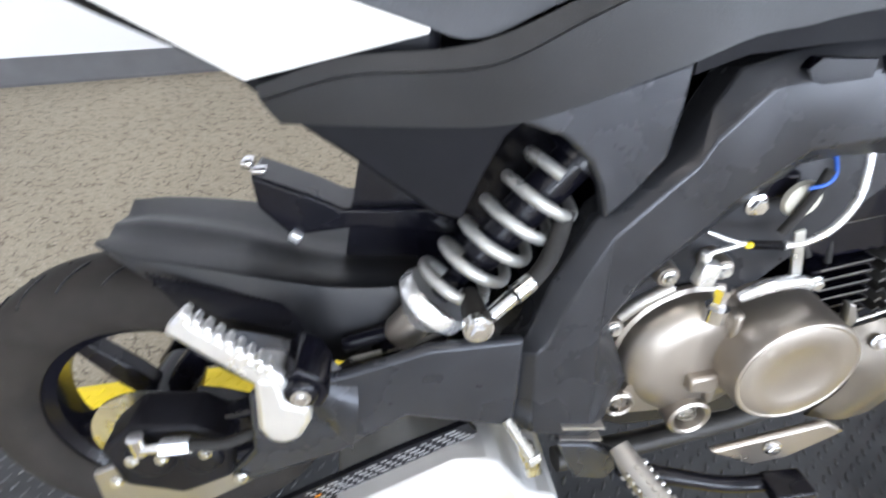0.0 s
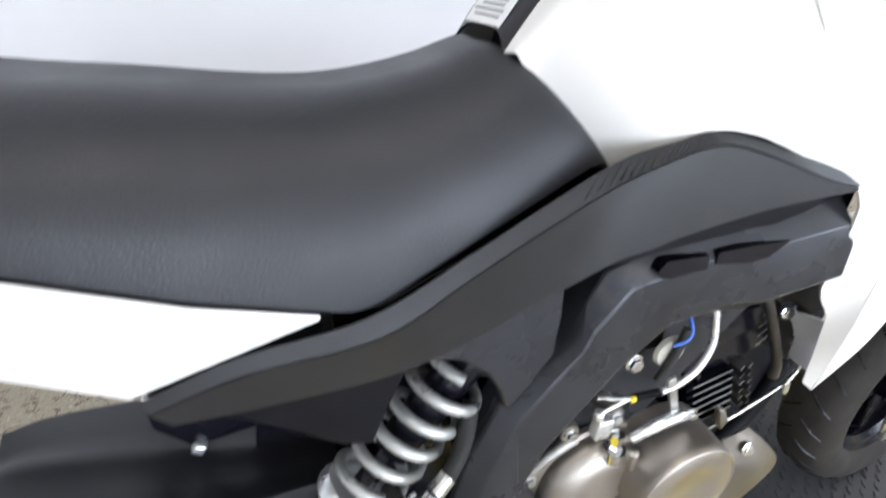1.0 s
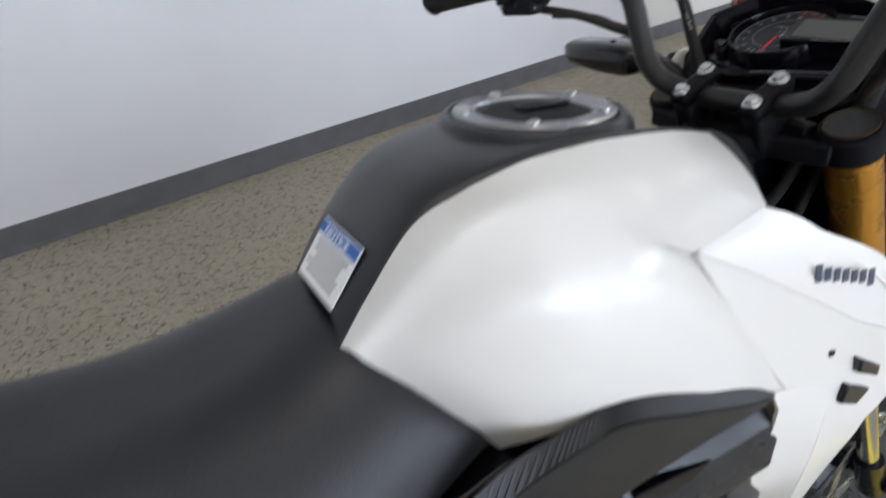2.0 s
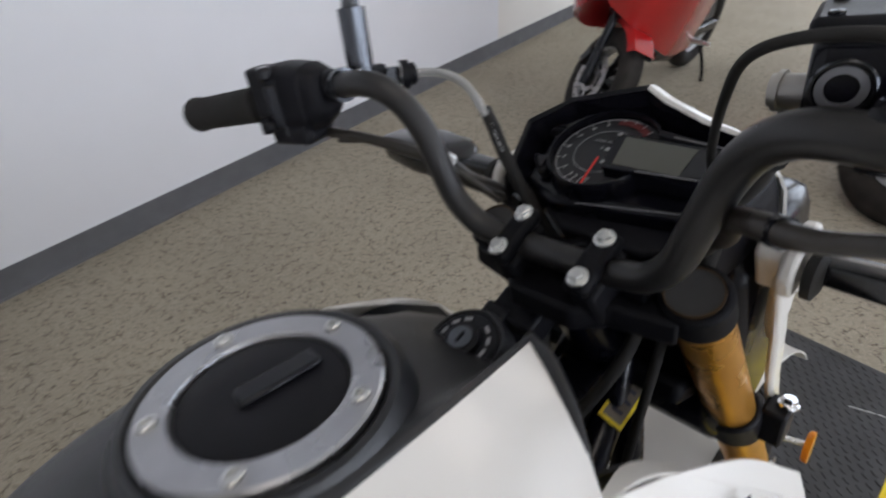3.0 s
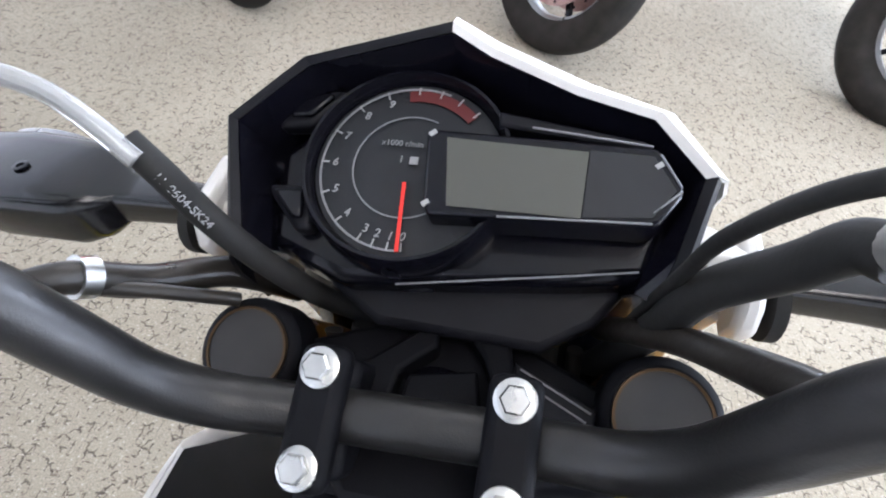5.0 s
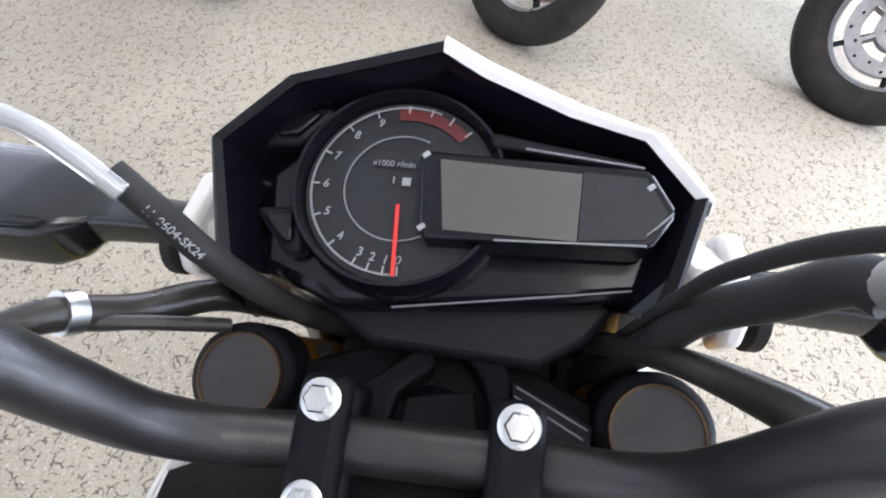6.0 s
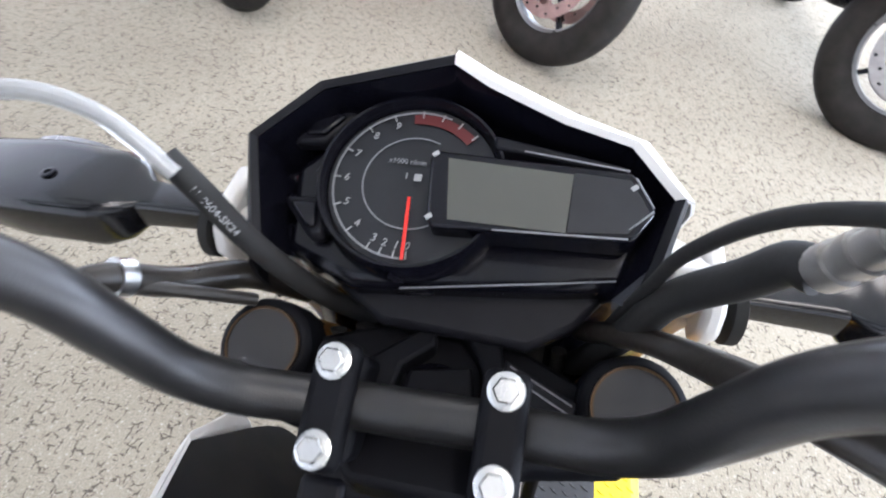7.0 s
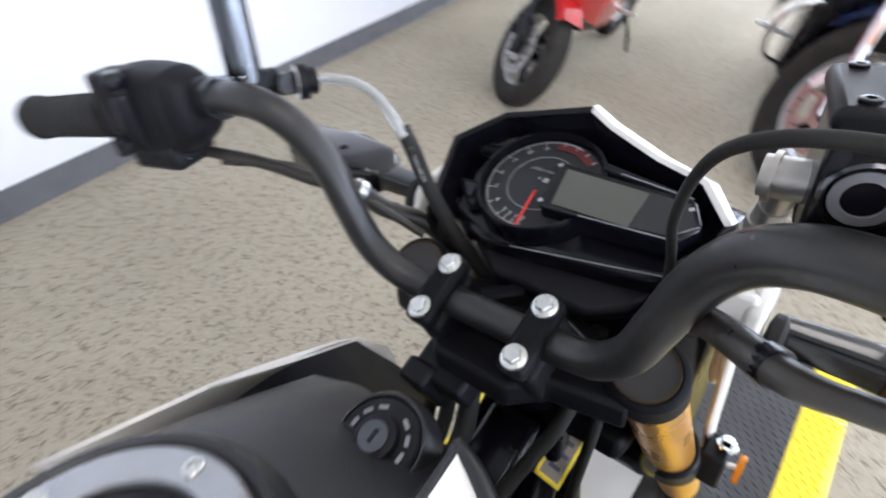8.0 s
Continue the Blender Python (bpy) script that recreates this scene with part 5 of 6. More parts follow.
# right side: master cylinder, throttle, hose
HR = Matrix.Translation((0.852, -0.252, 1.057)) @ Matrix.Rotation(radians(-22), 4, "Z") @ Matrix.Diagonal((1, -1, 1, 1))
rhouse = part("throttle_housing", rounded_block(HOUSING, HR), PLASTIC, bike, "black right switch and throttle housing")
CUP = Matrix.Translation((0.929, -0.1735, 1.0800)) @ Matrix.Rotation(radians(12), 4, "Z")
master = part("brake_master_cylinder", merged(moved(box((0.046, 0.064, 0.048)), CUP), box((0.03, 0.024, 0.03), (0.892, -0.186, 1.068)), rod((0.945, -0.20, 1.062), (0.915, -0.145, 1.064), 0.0125, 18)), GLOSS, bike, "black front brake reservoir", bevel=0.006)
part("lid", moved(box((0.050, 0.069, 0.009), (0, 0, 0.0265)), CUP), PLASTIC, master, "dusty black reservoir lid", bevel=0.003)
for dx, dy in ((-0.018, 0.026), (0.018, -0.026), (-0.018, -0.026), (0.018, 0.026)):
    part("screw", moved(hex_key_bolt((dx, dy, 0.031), (0, 0, 1), 0.0032, 0.0015), CUP), GLOSS, master)
sight = part("sight_glass", moved(lathe([(0.0128, 0.004), (0.0128, -0.002), (0.0118, -0.0032), (0.0108, -0.003), (0.0100, 0.001), (0.0005, 0.001)], "x", sides=32), Matrix.Translation((0.9045, -0.1600, 1.0815)) @ Matrix.Rotation(radians(12), 4, "Z")), DARK_CHROME, master, "round fluid sight glass")
part("window", moved(lathe([(0.0098, 0.001), (0.0098, -0.0022), (0.0065, -0.0026), (0.0062, -0.0016), (0.0005, -0.0016)], "x", sides=28), Matrix.Translation((0.9045, -0.1600, 1.0815)) @ Matrix.Rotation(radians(12), 4, "Z")), LENS, sight, "smoked window")
part("hose_union", merged(rod((0.9325, -0.1345, 1.056), (0.9415, -0.129, 1.0305), 0.0062, 18), rod((0.9355, -0.1325, 1.0475), (0.937, -0.1317, 1.043), 0.0074, 18), rod((0.9385, -0.1308, 1.039), (0.941, -0.1293, 1.032), 0.0078, 18)), CAST, master, "plated banjo union")
part("outlet", merged(rod((0.922, -0.150, 1.0745), (0.9215, -0.128, 1.0735), 0.0082, 20), rod((0.9215, -0.133, 1.0735), (0.9215, -0.1305, 1.0735), 0.0100, 20), rod((0.924, -0.138, 1.072), (0.933, -0.1345, 1.055), 0.0056, 16)), CAST, master, "pale cast outlet of the brake cylinder")
part("brake_lever", tube([(0.945, -0.195, 1.06), (0.94, -0.24, 1.056), (0.905, -0.33, 1.045), (0.872, -0.40, 1.035)], [0.008, 0.0075, 0.0065, 0.0085], 12), GLOSS, master)
part("front_brake_hose", tube([(0.9405, -0.1296, 1.031), (0.9475, -0.1245, 1.0265), (0.9531, -0.1173, 1.0099), (0.9617, -0.1006, 0.9811), (0.9679, -0.0922, 0.9443), (0.9897, -0.0791, 0.8733), (1.04, -0.08, 0.78), (1.13, -0.09, 0.58), (1.21, -0.10, 0.40)], 0.0078, 14), RUBBER, bike, "thick black front brake hose")
part("throttle_cable", tube([(0.861, -0.2243, 1.0793), (0.8767, -0.1892, 1.1047), (0.8841, -0.156, 1.1071), (0.8946, -0.1253, 1.0963), (0.9258, -0.1046, 1.0662), (0.9473, -0.0929, 1.026), (0.9641, -0.0915, 0.9865), (0.9849, -0.086, 0.9212)], 0.0029, 12), RUBBER, bike, "thin black throttle cable loop")
rloom = part("wire_loom", tube([(0.8568, -0.2292, 1.0461), (0.8701, -0.1827, 1.027), (0.8767, -0.1603, 1.0209), (0.9031, -0.1295, 1.0083), (0.936, -0.1126, 0.9768), (0.9579, -0.0949, 0.954), (0.9867, -0.0741, 0.9118)], [0.005, 0.0055, 0.0075, 0.0075, 0.006, 0.006], 14), SHEATH, bike, "sheathed wiring from the right switches")
part("clip", rod((0.8795, -0.1575, 1.0197), (0.884, -0.1525, 1.0178), 0.0085), GLOSS, rloom)

# -- instrument cluster with cowl --
DASH = Matrix.Translation((1.012, 0.004, 0.9825)) @ Matrix.Rotation(radians(-22), 4, "Y") @ Matrix.Rotation(radians(-90), 4, "Z")
# in the cluster's axes: x to the rider's right, y away from the rider, z towards the eye
dash = part("instrument_panel", moved(plate([(-0.086, -0.040), (-0.094, 0.010), (-0.066, 0.040), (0.0, 0.052), (0.05, 0.032), (0.085, 0.025), (0.104, 0.004), (0.092, -0.036), (0.058, -0.042), (-0.045, -0.054)], -0.05, -0.012), DASH), GLOSS, bike, "black instrument cluster with rev counter and unlit display", bevel=0.006)
# rim of the cowl: across, away from the rider, up towards the eye
VISOR = [(-0.094, -0.050, 0.000), (-0.099, -0.030, 0.004), (-0.1125, 0.0155, 0.008), (-0.0785, 0.0475, 0.014), (-0.0060, 0.0625, 0.024), (0.0135, 0.0535, 0.019), (0.0545, 0.0385, 0.014), (0.0890, 0.0310, 0.010), (0.1125, 0.0065, 0.004), (0.1035, -0.030, -0.004), (0.096, -0.050, -0.008)]


def cowl_wall():
    """The inside of the cowl, from its rim down and in to the cluster."""
    rows = []
    for x, y, z in VISOR:
        rows.append([(x * 0.97, y * 0.95, z), (x * 0.90, y * 0.86, -0.012), (x * 0.86, y * 0.80, -0.030)])
    return loft(rows)


def cowl_skin(rim, reach):
    """The outside of the cowl, from its rim outwards, forwards and down."""
    rows = []
    for x, y, z in rim:
        d = Vector((x, y * 1.4)).normalized()
        rows.append([(x * 0.97, y * 0.95, z), (x, y, z + 0.002), (x + d.x * reach * 0.6, y + d.y * reach * 0.8, z - 0.003), (x + d.x * reach, y + d.y * reach * 1.6, z - 0.016), (x + d.x * reach, y + d.y * reach * 2.6, z - 0.05)])
    return loft(rows)


part("cowl_inner", moved(cowl_wall(), DASH), GLOSS, dash, "black deep cowl round the instruments", smooth=False, thick=0.002)
part("cowl_skin", moved(cowl_skin(VISOR[4:9], 0.009), DASH), WHITE, dash, "white painted outer skin of the cowl", thick=0.002, smooth=False)
part("cowl_skin", moved(cowl_skin(VISOR[8:], 0.004), DASH), PLASTIC, dash, thick=0.002, smooth=False)
part("cowl_skin", moved(cowl_skin(VISOR[:5], 0.006), DASH), PLASTIC, dash, "black outer skin of the cowl", thick=0.002, smooth=False)
# rev counter
DX, DY = -0.021, 0.002
dial = part("rev_counter", moved(lathe([(0.0515, -0.012), (0.0505, 0.004), (0.049, 0.007), (0.0475, 0.007), (0.0465, 0.004), (0.0458, -0.002)], "z", (DX, DY, 0), 64), DASH), GLOSS, dash, "round rev counter with a red needle")
part("dial_face", moved(lathe([(0.0455, -0.003), (0.0455, -0.001), (0.0005, -0.001)], "z", (DX, DY, 0), 48), DASH), DIAL, dial, "dark dial face")


def arc(radius, a0, a1, z, width, steps=30):
    rows = []
    for a in np.linspace(radians(a0), radians(a1), steps):
        rows.append([(DX + r * math.cos(a), DY + r * math.sin(a), z) for r in (radius - width / 2, radius + width / 2)])
    return loft(rows)


part("scale_ring", moved(merged(arc(0.0425, 275, 70, 0.0003, 0.0011)), DASH), GREY_INK, dial, "pale outer scale line", thick=0.0003)
part("scale_ring", moved(merged(arc(0.0265, 300, 66, 0.0003, 0.0007)), DASH), GREY_INK, dial, thick=0.0003)
part("red_zone", moved(merged(arc(0.0385, 99, 45, 0.0002, 0.006)), DASH), RED_ZONE, dial, "dull red zone", thick=0.0003)
ANGLES = [277, 268, 258, 248, 228, 205, 182, 158, 135, 114]
for k, a in enumerate(ANGLES):
    c, s = math.cos(radians(a)), math.sin(radians(a))
    part("tick", moved(box((0.0042, 0.0008, 0.0004), (DX + 0.0408 * c, DY + 0.0408 * s, 0.0006), Matrix.Rotation(radians(a), 4, "Z")), DASH), PALE_INK, dial)
    writing("numeral", str(k), 0.0058, DASH @ Matrix.Translation((DX + 0.0358 * c, DY + 0.0358 * s, 0.0004)), PALE_INK, dial, shear=0.2)
for a in (92, 76, 61, 46):
    c, s = math.cos(radians(a)), math.sin(radians(a))
    part("tick", moved(box((0.0042, 0.0008, 0.0004), (DX + 0.0412 * c, DY + 0.0412 * s, 0.0007), Matrix.Rotation(radians(a), 4, "Z")), DASH), PALE_INK, dial)
writing("legend", "x1000 r/min", 0.0042, DASH @ Matrix.Translation((-0.0255, 0.0135, 0.0005)), GREY_INK, dial)
NA = radians(275)
part("needle", moved(merged(box((0.034, 0.0017, 0.001), (DX + 0.0265 * math.cos(NA), DY + 0.0265 * math.sin(NA), 0.002), Matrix.Rotation(NA, 4, "Z"))), DASH), NEEDLE, dial, "red needle resting at zero")
writing("gear_mark", "1", 0.005, DASH @ Matrix.Translation((-0.0245, 0.005, 0.0005)), PALE_INK, dial)
part("fuel_mark", moved(box((0.004, 0.004, 0.0005), (-0.0183, 0.0048, 0.0006)), DASH), PALE_INK, dial)
# display
screen = part("display_housing", moved(plate([(-0.0045, -0.0255), (-0.0075, -0.020), (-0.0115, 0.0125), (-0.009, 0.0165), (0.0875, 0.0150), (0.0905, 0.0115), (0.0985, -0.0030), (0.0978, -0.0070), (0.0900, -0.0190), (0.0865, -0.0205)], -0.010, 0.0112), DASH), GLOSS, dash, "gloss black display housing", bevel=0.0015)
part("lcd", moved(plate([(0.0030, -0.0208), (-0.0020, 0.0122), (0.0600, 0.0102), (0.0590, -0.0206)], 0.0108, 0.0117), DASH), LCD, screen, "unlit grey-green display")
part("dark_pane", moved(plate([(0.0596, -0.0200), (0.0606, 0.0112), (0.0865, 0.0105), (0.0955, -0.0045), (0.0868, -0.0170)], 0.0108, 0.0116), DASH), DIAL, screen, "dark smoked pane")
part("trim_bar", moved(plate([(0.020, 0.0225), (0.019, 0.0300), (0.0835, 0.0195), (0.0875, 0.0150), (0.080, 0.0155)], -0.010, 0.0085), DASH), PLASTIC, screen, "dark grey trim bar above the display", bevel=0.0015)
for p, q, h in (((0.035, 0.0210), (0.086, 0.0158), 0.0105), ((0.025, -0.0232), (0.087, -0.0196), 0.0110), ((0.087, -0.0150), (0.0975, -0.0045), 0.0112), ((0.089, 0.0120), (0.0975, -0.0025), 0.0112), ((-0.0184, -0.0523), (0.058, -0.0385), -0.0115), ((0.058, -0.0385), (0.087, -0.0330), -0.0115)):
    part("edge_line", moved(rod((*p, h), (*q, h), 0.0005, 6), DASH), GREY_INK, screen)
for x, y in ((-0.0062, -0.0205), (-0.0088, 0.0140), (0.0885, 0.0065)):
    part("catch", moved(box((0.0035, 0.0022, 0.001), (x, y, 0.0115), Matrix.Rotation(0.7, 4, "Z")), DASH), PALE_INK, screen)
for corners in ([(-0.095, 0.0200), (-0.088, 0.036), (-0.066, 0.0460), (-0.060, 0.042), (-0.076, 0.0220)], [(-0.0905, -0.0120), (-0.0869, -0.0180), (-0.070, -0.0350), (-0.062, -0.033), (-0.066, -0.010)]):
    cx, cy = sum(c[0] for c in corners) / 5, sum(c[1] for c in corners) / 5
    key = part("button", moved(plate(corners, -0.014, -0.003), DASH), PLASTIC, dash, "black push button", bevel=0.003)
    part("button_cap", moved(plate([(cx + (a - cx) * 0.62, cy + (b - cy) * 0.62) for a, b in corners], -0.004, -0.0005), DASH), GLOSS, key, bevel=0.002)
part("lower_panel", moved(plate([(-0.060, -0.050), (-0.05, -0.035), (0.088, -0.034), (0.073, -0.055), (0.05, -0.07), (-0.03, -0.068)], -0.045, -0.030), DASH), PLASTIC, dash, bevel=0.004)

# -- headlamp cheeks and indicators --
for s in (-1, 1):
    up = -0.002 if s > 0 else -0.014
    cheek = part("headlamp_cheek", merged(prism([(0.995, 0.934), (1.006, 0.953), (1.03, 0.942), (1.07, 0.91), (1.09, 0.86), (1.05, 0.875), (1.01, 0.90)], s * 0.112, s * 0.137), prism([(1.03, 0.91), (1.10, 0.90), (1.09, 0.83), (1.06, 0.81), (1.04, 0.84)], s * 0.117, s * 0.125)), WHITE, bike, "white headlamp side cover", bevel=0.004)
    ring = [(0.985, 0.938 + up), (0.990, 0.952 + up), (1.0, 0.962 + up), (1.035, 0.965 + up), (1.045, 0.95 + up), (1.04, 0.925 + up), (0.992, 0.920 + up)]
    part("indicator_bracket", merged(prism(ring, s * 0.131, s * 0.143), prism([(0.998, 0.93 + up), (1.022, 0.93 + up), (1.050, 0.84), (1.066, 0.78), (1.10, 0.70), (1.118, 0.64), (1.098, 0.64), (1.078, 0.70), (1.044, 0.78), (1.028, 0.84)], s * 0.126, s * 0.134)), WHITE, cheek, "white indicator bracket", bevel=0.004)
    part("grommet", lathe([(0.012, s * 0.145), (0.019, s * 0.147), (0.019, s * 0.153), (0.012, s * 0.156)], "y", (1.006, 0, 0.938 + up), 24), RUBBER, cheek, "black rubber grommet")
    paddle = [(0.0, 0.011, 0.010, 0), (0.045, 0.0125, 0.0115, 0), (0.056, 0.0135, 0.012, 0), (0.064, 0.024, 0.017, 0), (0.078, 0.031, 0.021, 0.001), (0.13, 0.033, 0.022, 0.003), (0.185, 0.028, 0.018, 0.005), (0.208, 0.016, 0.010, 0.006)]
    sig = part("indicator", rounded_block(paddle, Matrix.Translation((1.018, s * 0.150, 0.938 + up)) @ Matrix.Diagonal((1, s, 1, 1)), 24, 4.0), SHINY, bike, "black front indicator on a rubber stalk")
    part("screw", hex_key_bolt((1.010, s * 0.262, 0.962 + up), (0, 0, 1), 0.0045, 0.0015), GLOSS, sig)
    part("indicator_lens", moved(lathe([(0.0225, 0), (0.021, 0.006), (0.012, 0.009), (0.001, 0.010)], "x", sides=20), Matrix.Translation((1.047, s * 0.285, 0.941 + up)) @ Matrix.Diagonal((1, 1.9, 0.75, 1))), LENS, sig)
part("headlamp", merged(prism([(1.00, 0.72), (1.01, 0.90), (1.05, 0.945), (1.14, 0.94), (1.17, 0.86), (1.13, 0.72), (1.05, 0.66)], -0.112, 0.112)), GLOSS, bike, "black headlamp unit", bevel=0.02)
refl = part("reflector_stay", rod((1.105, -0.10, 0.64), (1.128, -0.160, 0.636), 0.003), ZINC, bike)
part("reflector", moved(lathe([(0.024, 0), (0.024, 0.004), (0.021, 0.0065), (0.001, 0.0065)], "y", sides=24), Matrix.Translation((1.130, -0.167, 0.632)) @ Matrix.Diagonal((0.45, 1, 1, 1))), AMBER, refl, "amber side reflector")
part("front_mudguard", loft([[(FRONT[0] + 0.325 * math.cos(a), y * (1 - 0.15 * k), FRONT[1] + (0.325 - (0.02 if abs(y) > 0.06 else 0)) * math.sin(a)) for y in (-0.080, -0.066, 0.0, 0.066, 0.080)] for k, a in enumerate(np.linspace(radians(35), radians(150), 16) * 1.0) for k in [k / 16]]), WHITE, bike, "white front mudguard", thick=0.003)

# -- engine --
engine = part("engine_case", merged(prism([(0.47, 0.25), (0.46, 0.40), (0.52, 0.455), (0.62, 0.465), (0.70, 0.43), (0.74, 0.36), (0.74, 0.27), (0.70, 0.23), (0.55, 0.22)], -0.10, 0.10)), BLACK_CASE, bike, "dark engine case", bevel=0.008)
cover = part("clutch_cover", merged(moved(lathe([(0.080, 0.0), (0.083, -0.010), (0.082, -0.030), (0.079, -0.036), (0.070, -0.046), (0.05, -0.052), (0.001, -0.053)], "y", sides=64), Matrix.Translation((0.588, -0.10, 0.372))), prism([(0.52, 0.30), (0.50, 0.315), (0.515, 0.345), (0.565, 0.34), (0.58, 0.30)], -0.142, -0.11)), COVER, engine, "bronze-grey clutch cover")
part("cover_flange", lathe([(0.083, -0.110), (0.0885, -0.111), (0.0885, -0.118), (0.083, -0.120)], "y", (0.588, 0, 0.372), 64, closed=True), COVER, engine, "machined edge of the cover")
clutch = part("clutch_dome", moved(lathe([(0.071, 0.0), (0.0675, -0.062), (0.0675, -0.068), (0.0655, -0.0735), (0.0635, -0.0745), (0.061, -0.0735), (0.056, -0.0750), (0.038, -0.0762), (0.036, -0.0752), (0.001, -0.0756)], "y", sides=72), Matrix.Translation((0.667, -0.115, 0.394))), COVER, engine, "round bronze-grey clutch dome with a stepped face")
part("nub", merged(lathe([(0.006, -0.186), (0.007, -0.18), (0.008, -0.15)], "y", (0.712, 0, 0.350), 16)), COVER, clutch)
part("cover_boss", merged(prism([(0.572, 0.368), (0.606, 0.374), (0.610, 0.352), (0.600, 0.344), (0.574, 0.348)], -0.164, -0.14), prism([(0.602, 0.450), (0.612, 0.452), (0.616, 0.372), (0.606, 0.362)], -0.160, -0.14), prism([(0.598, 0.350), (0.612, 0.345), (0.612, 0.325), (0.602, 0.325)], -0.160, -0.13)), COVER, engine, bevel=0.004)
part("oil_filler", merged(lathe([(0.026, -0.135), (0.026, -0.160), (0.0225, -0.162), (0.019, -0.160), (0.018, -0.142), (0.001, -0.140)], "y", (0.590, 0, 0.302), 28)), COVER, engine, "round recessed oil port")
part("port_plug", merged(lathe([(0.013, -0.150), (0.010, -0.154), (0.001, -0.155)], "y", (0.593, 0, 0.300), 20)), ZINC, engine)
part("cover_port", merged(lathe([(0.018, -0.12), (0.018, -0.146), (0.015, -0.148), (0.0125, -0.146), (0.012, -0.132), (0.001, -0.131)], "y", (0.508, 0, 0.318), 22)), COVER, engine, "hollow boss")
for x, z, y in ((0.531, 0.487, -0.135), (0.588, 0.492, -0.135), (0.492, 0.415, -0.125), (0.487, 0.385, -0.125), (0.735, 0.355, -0.13)):
    boss = part("bolt_boss", lathe([(0.011, y), (0.0125, y + 0.004), (0.0125, y + 0.04)], "y", (x, 0, z), 20), COVER, engine)
    part("bolt", bolt((x, y - 0.001, z), (0, -1, 0), 0.0058, 0.006), ZINC, boss)
part("case_rib", tube([(0.495, -0.125, 0.432), (0.512, -0.128, 0.452), (0.542, -0.13, 0.472)], 0.0075, 10), CAST, engine)
part("banjo_bolt", merged(lathe([(0.0085, 0.0), (0.0085, 0.008), (0.0065, 0.010), (0.0065, 0.018), (0.0085, 0.019), (0.0085, 0.027)], "z", (0.585, -0.147, 0.452), 6), rod((0.585, -0.147, 0.44), (0.585, -0.147, 0.456), 0.0125)), CHROME, engine, "plated oil union bolt")
part("clutch_arm", merged(box((0.020, 0.014, 0.026), (0.562, -0.145, 0.497), Matrix.Rotation(0.15, 4, "Y")), rod((0.556, -0.145, 0.512), (0.556, -0.145, 0.522), 0.006), rod((0.556, -0.147, 0.521), (0.592, -0.147, 0.531), 0.0022)), ALU, engine, "bright aluminium clutch release arm", bevel=0.003)
part("cable_holder", tube([(0.603, -0.150, 0.468), (0.625, -0.155, 0.484), (0.655, -0.155, 0.488), (0.680, -0.150, 0.478)], [0.006, 0.0075, 0.0075, 0.006], 10), ALU, engine, "bright cast cable holder over the dome")
part("cable_stay", merged(box((0.010, 0.004, 0.056), (0.650, -0.147, 0.515), Matrix.Rotation(-0.3, 4, "Y")), bolt((0.676, -0.155, 0.484), (0, -1, 0), 0.006, 0.006)), ZINC, engine, "plated cable stay", bevel=0.001)
part("clutch_wire", tube([(0.548, -0.146, 0.545), (0.572, -0.146, 0.535), (0.592, -0.146, 0.529)], 0.0016, 8), ZINC, engine)
part("wire_end", box((0.007, 0.006, 0.006), (0.594, -0.148, 0.529)), YELLOW, engine, bevel=0.002)
part("cable_spring", tube([Vector((0.598 + 0.034 * k / 90, -0.146, 0.528 - 0.003 * k / 90)) + 0.0036 * Vector((0, math.cos(k / 90 * 10 * math.tau), math.sin(k / 90 * 10 * math.tau))) for k in range(91)], 0.0012, 6, 1, smooth=False), GLOSS, engine)
part("cable_core", rod((0.598, -0.146, 0.528), (0.634, -0.146, 0.525), 0.0018, 8), RUBBER, engine)
part("breather_hose", tube([(0.633, -0.146, 0.525), (0.656, -0.146, 0.529), (0.679, -0.144, 0.541), (0.693, -0.142, 0.566), (0.695, -0.138, 0.59), (0.692, -0.13, 0.63)], 0.0041, 12), ALU, engine, "silver sleeved clutch cable")
part("spark_lead", tube([(0.72, -0.10, 0.60), (0.70, -0.11, 0.565), (0.685, -0.11, 0.52), (0.695, -0.115, 0.49)], 0.0042, 10), RUBBER, engine, "black rubber lead")
part("engine_front", merged(prism([(0.74, 0.27), (0.74, 0.45), (0.86, 0.58), (0.95, 0.63), (0.99, 0.56), (0.985, 0.42), (0.92, 0.31), (0.84, 0.27)], -0.078, 0.07), tube([(0.90, -0.082, 0.62), (0.93, -0.084, 0.50), (0.90, -0.082, 0.36), (0.84, -0.08, 0.29)], 0.014, 12)), FLAT_BLACK, bike, "black front of the engine with a frame down tube", bevel=0.01)
part("cylinder", merged(box((0.16, 0.15, 0.14), (0.80, 0.0, 0.495), Matrix.Rotation(radians(-14), 4, "Y"))), GLOSS, bike, "black air-cooled cylinder", bevel=0.006)
part("cylinder_head", merged(prism([(0.668, 0.500), (0.700, 0.578), (0.790, 0.600), (0.845, 0.575), (0.862, 0.500), (0.800, 0.484), (0.735, 0.474)], -0.100, 0.085), prism([(0.690, 0.515), (0.706, 0.555), (0.800, 0.575), (0.822, 0.538)], -0.107, -0.09)), GLOSS, bike, "black cylinder head above the fins", bevel=0.004)
part("head_edge", rod((0.690, -0.1035, 0.513), (0.824, -0.1035, 0.540), 0.0012, 6), BLACK_EDGE, bike, "machined edge of the cylinder head")
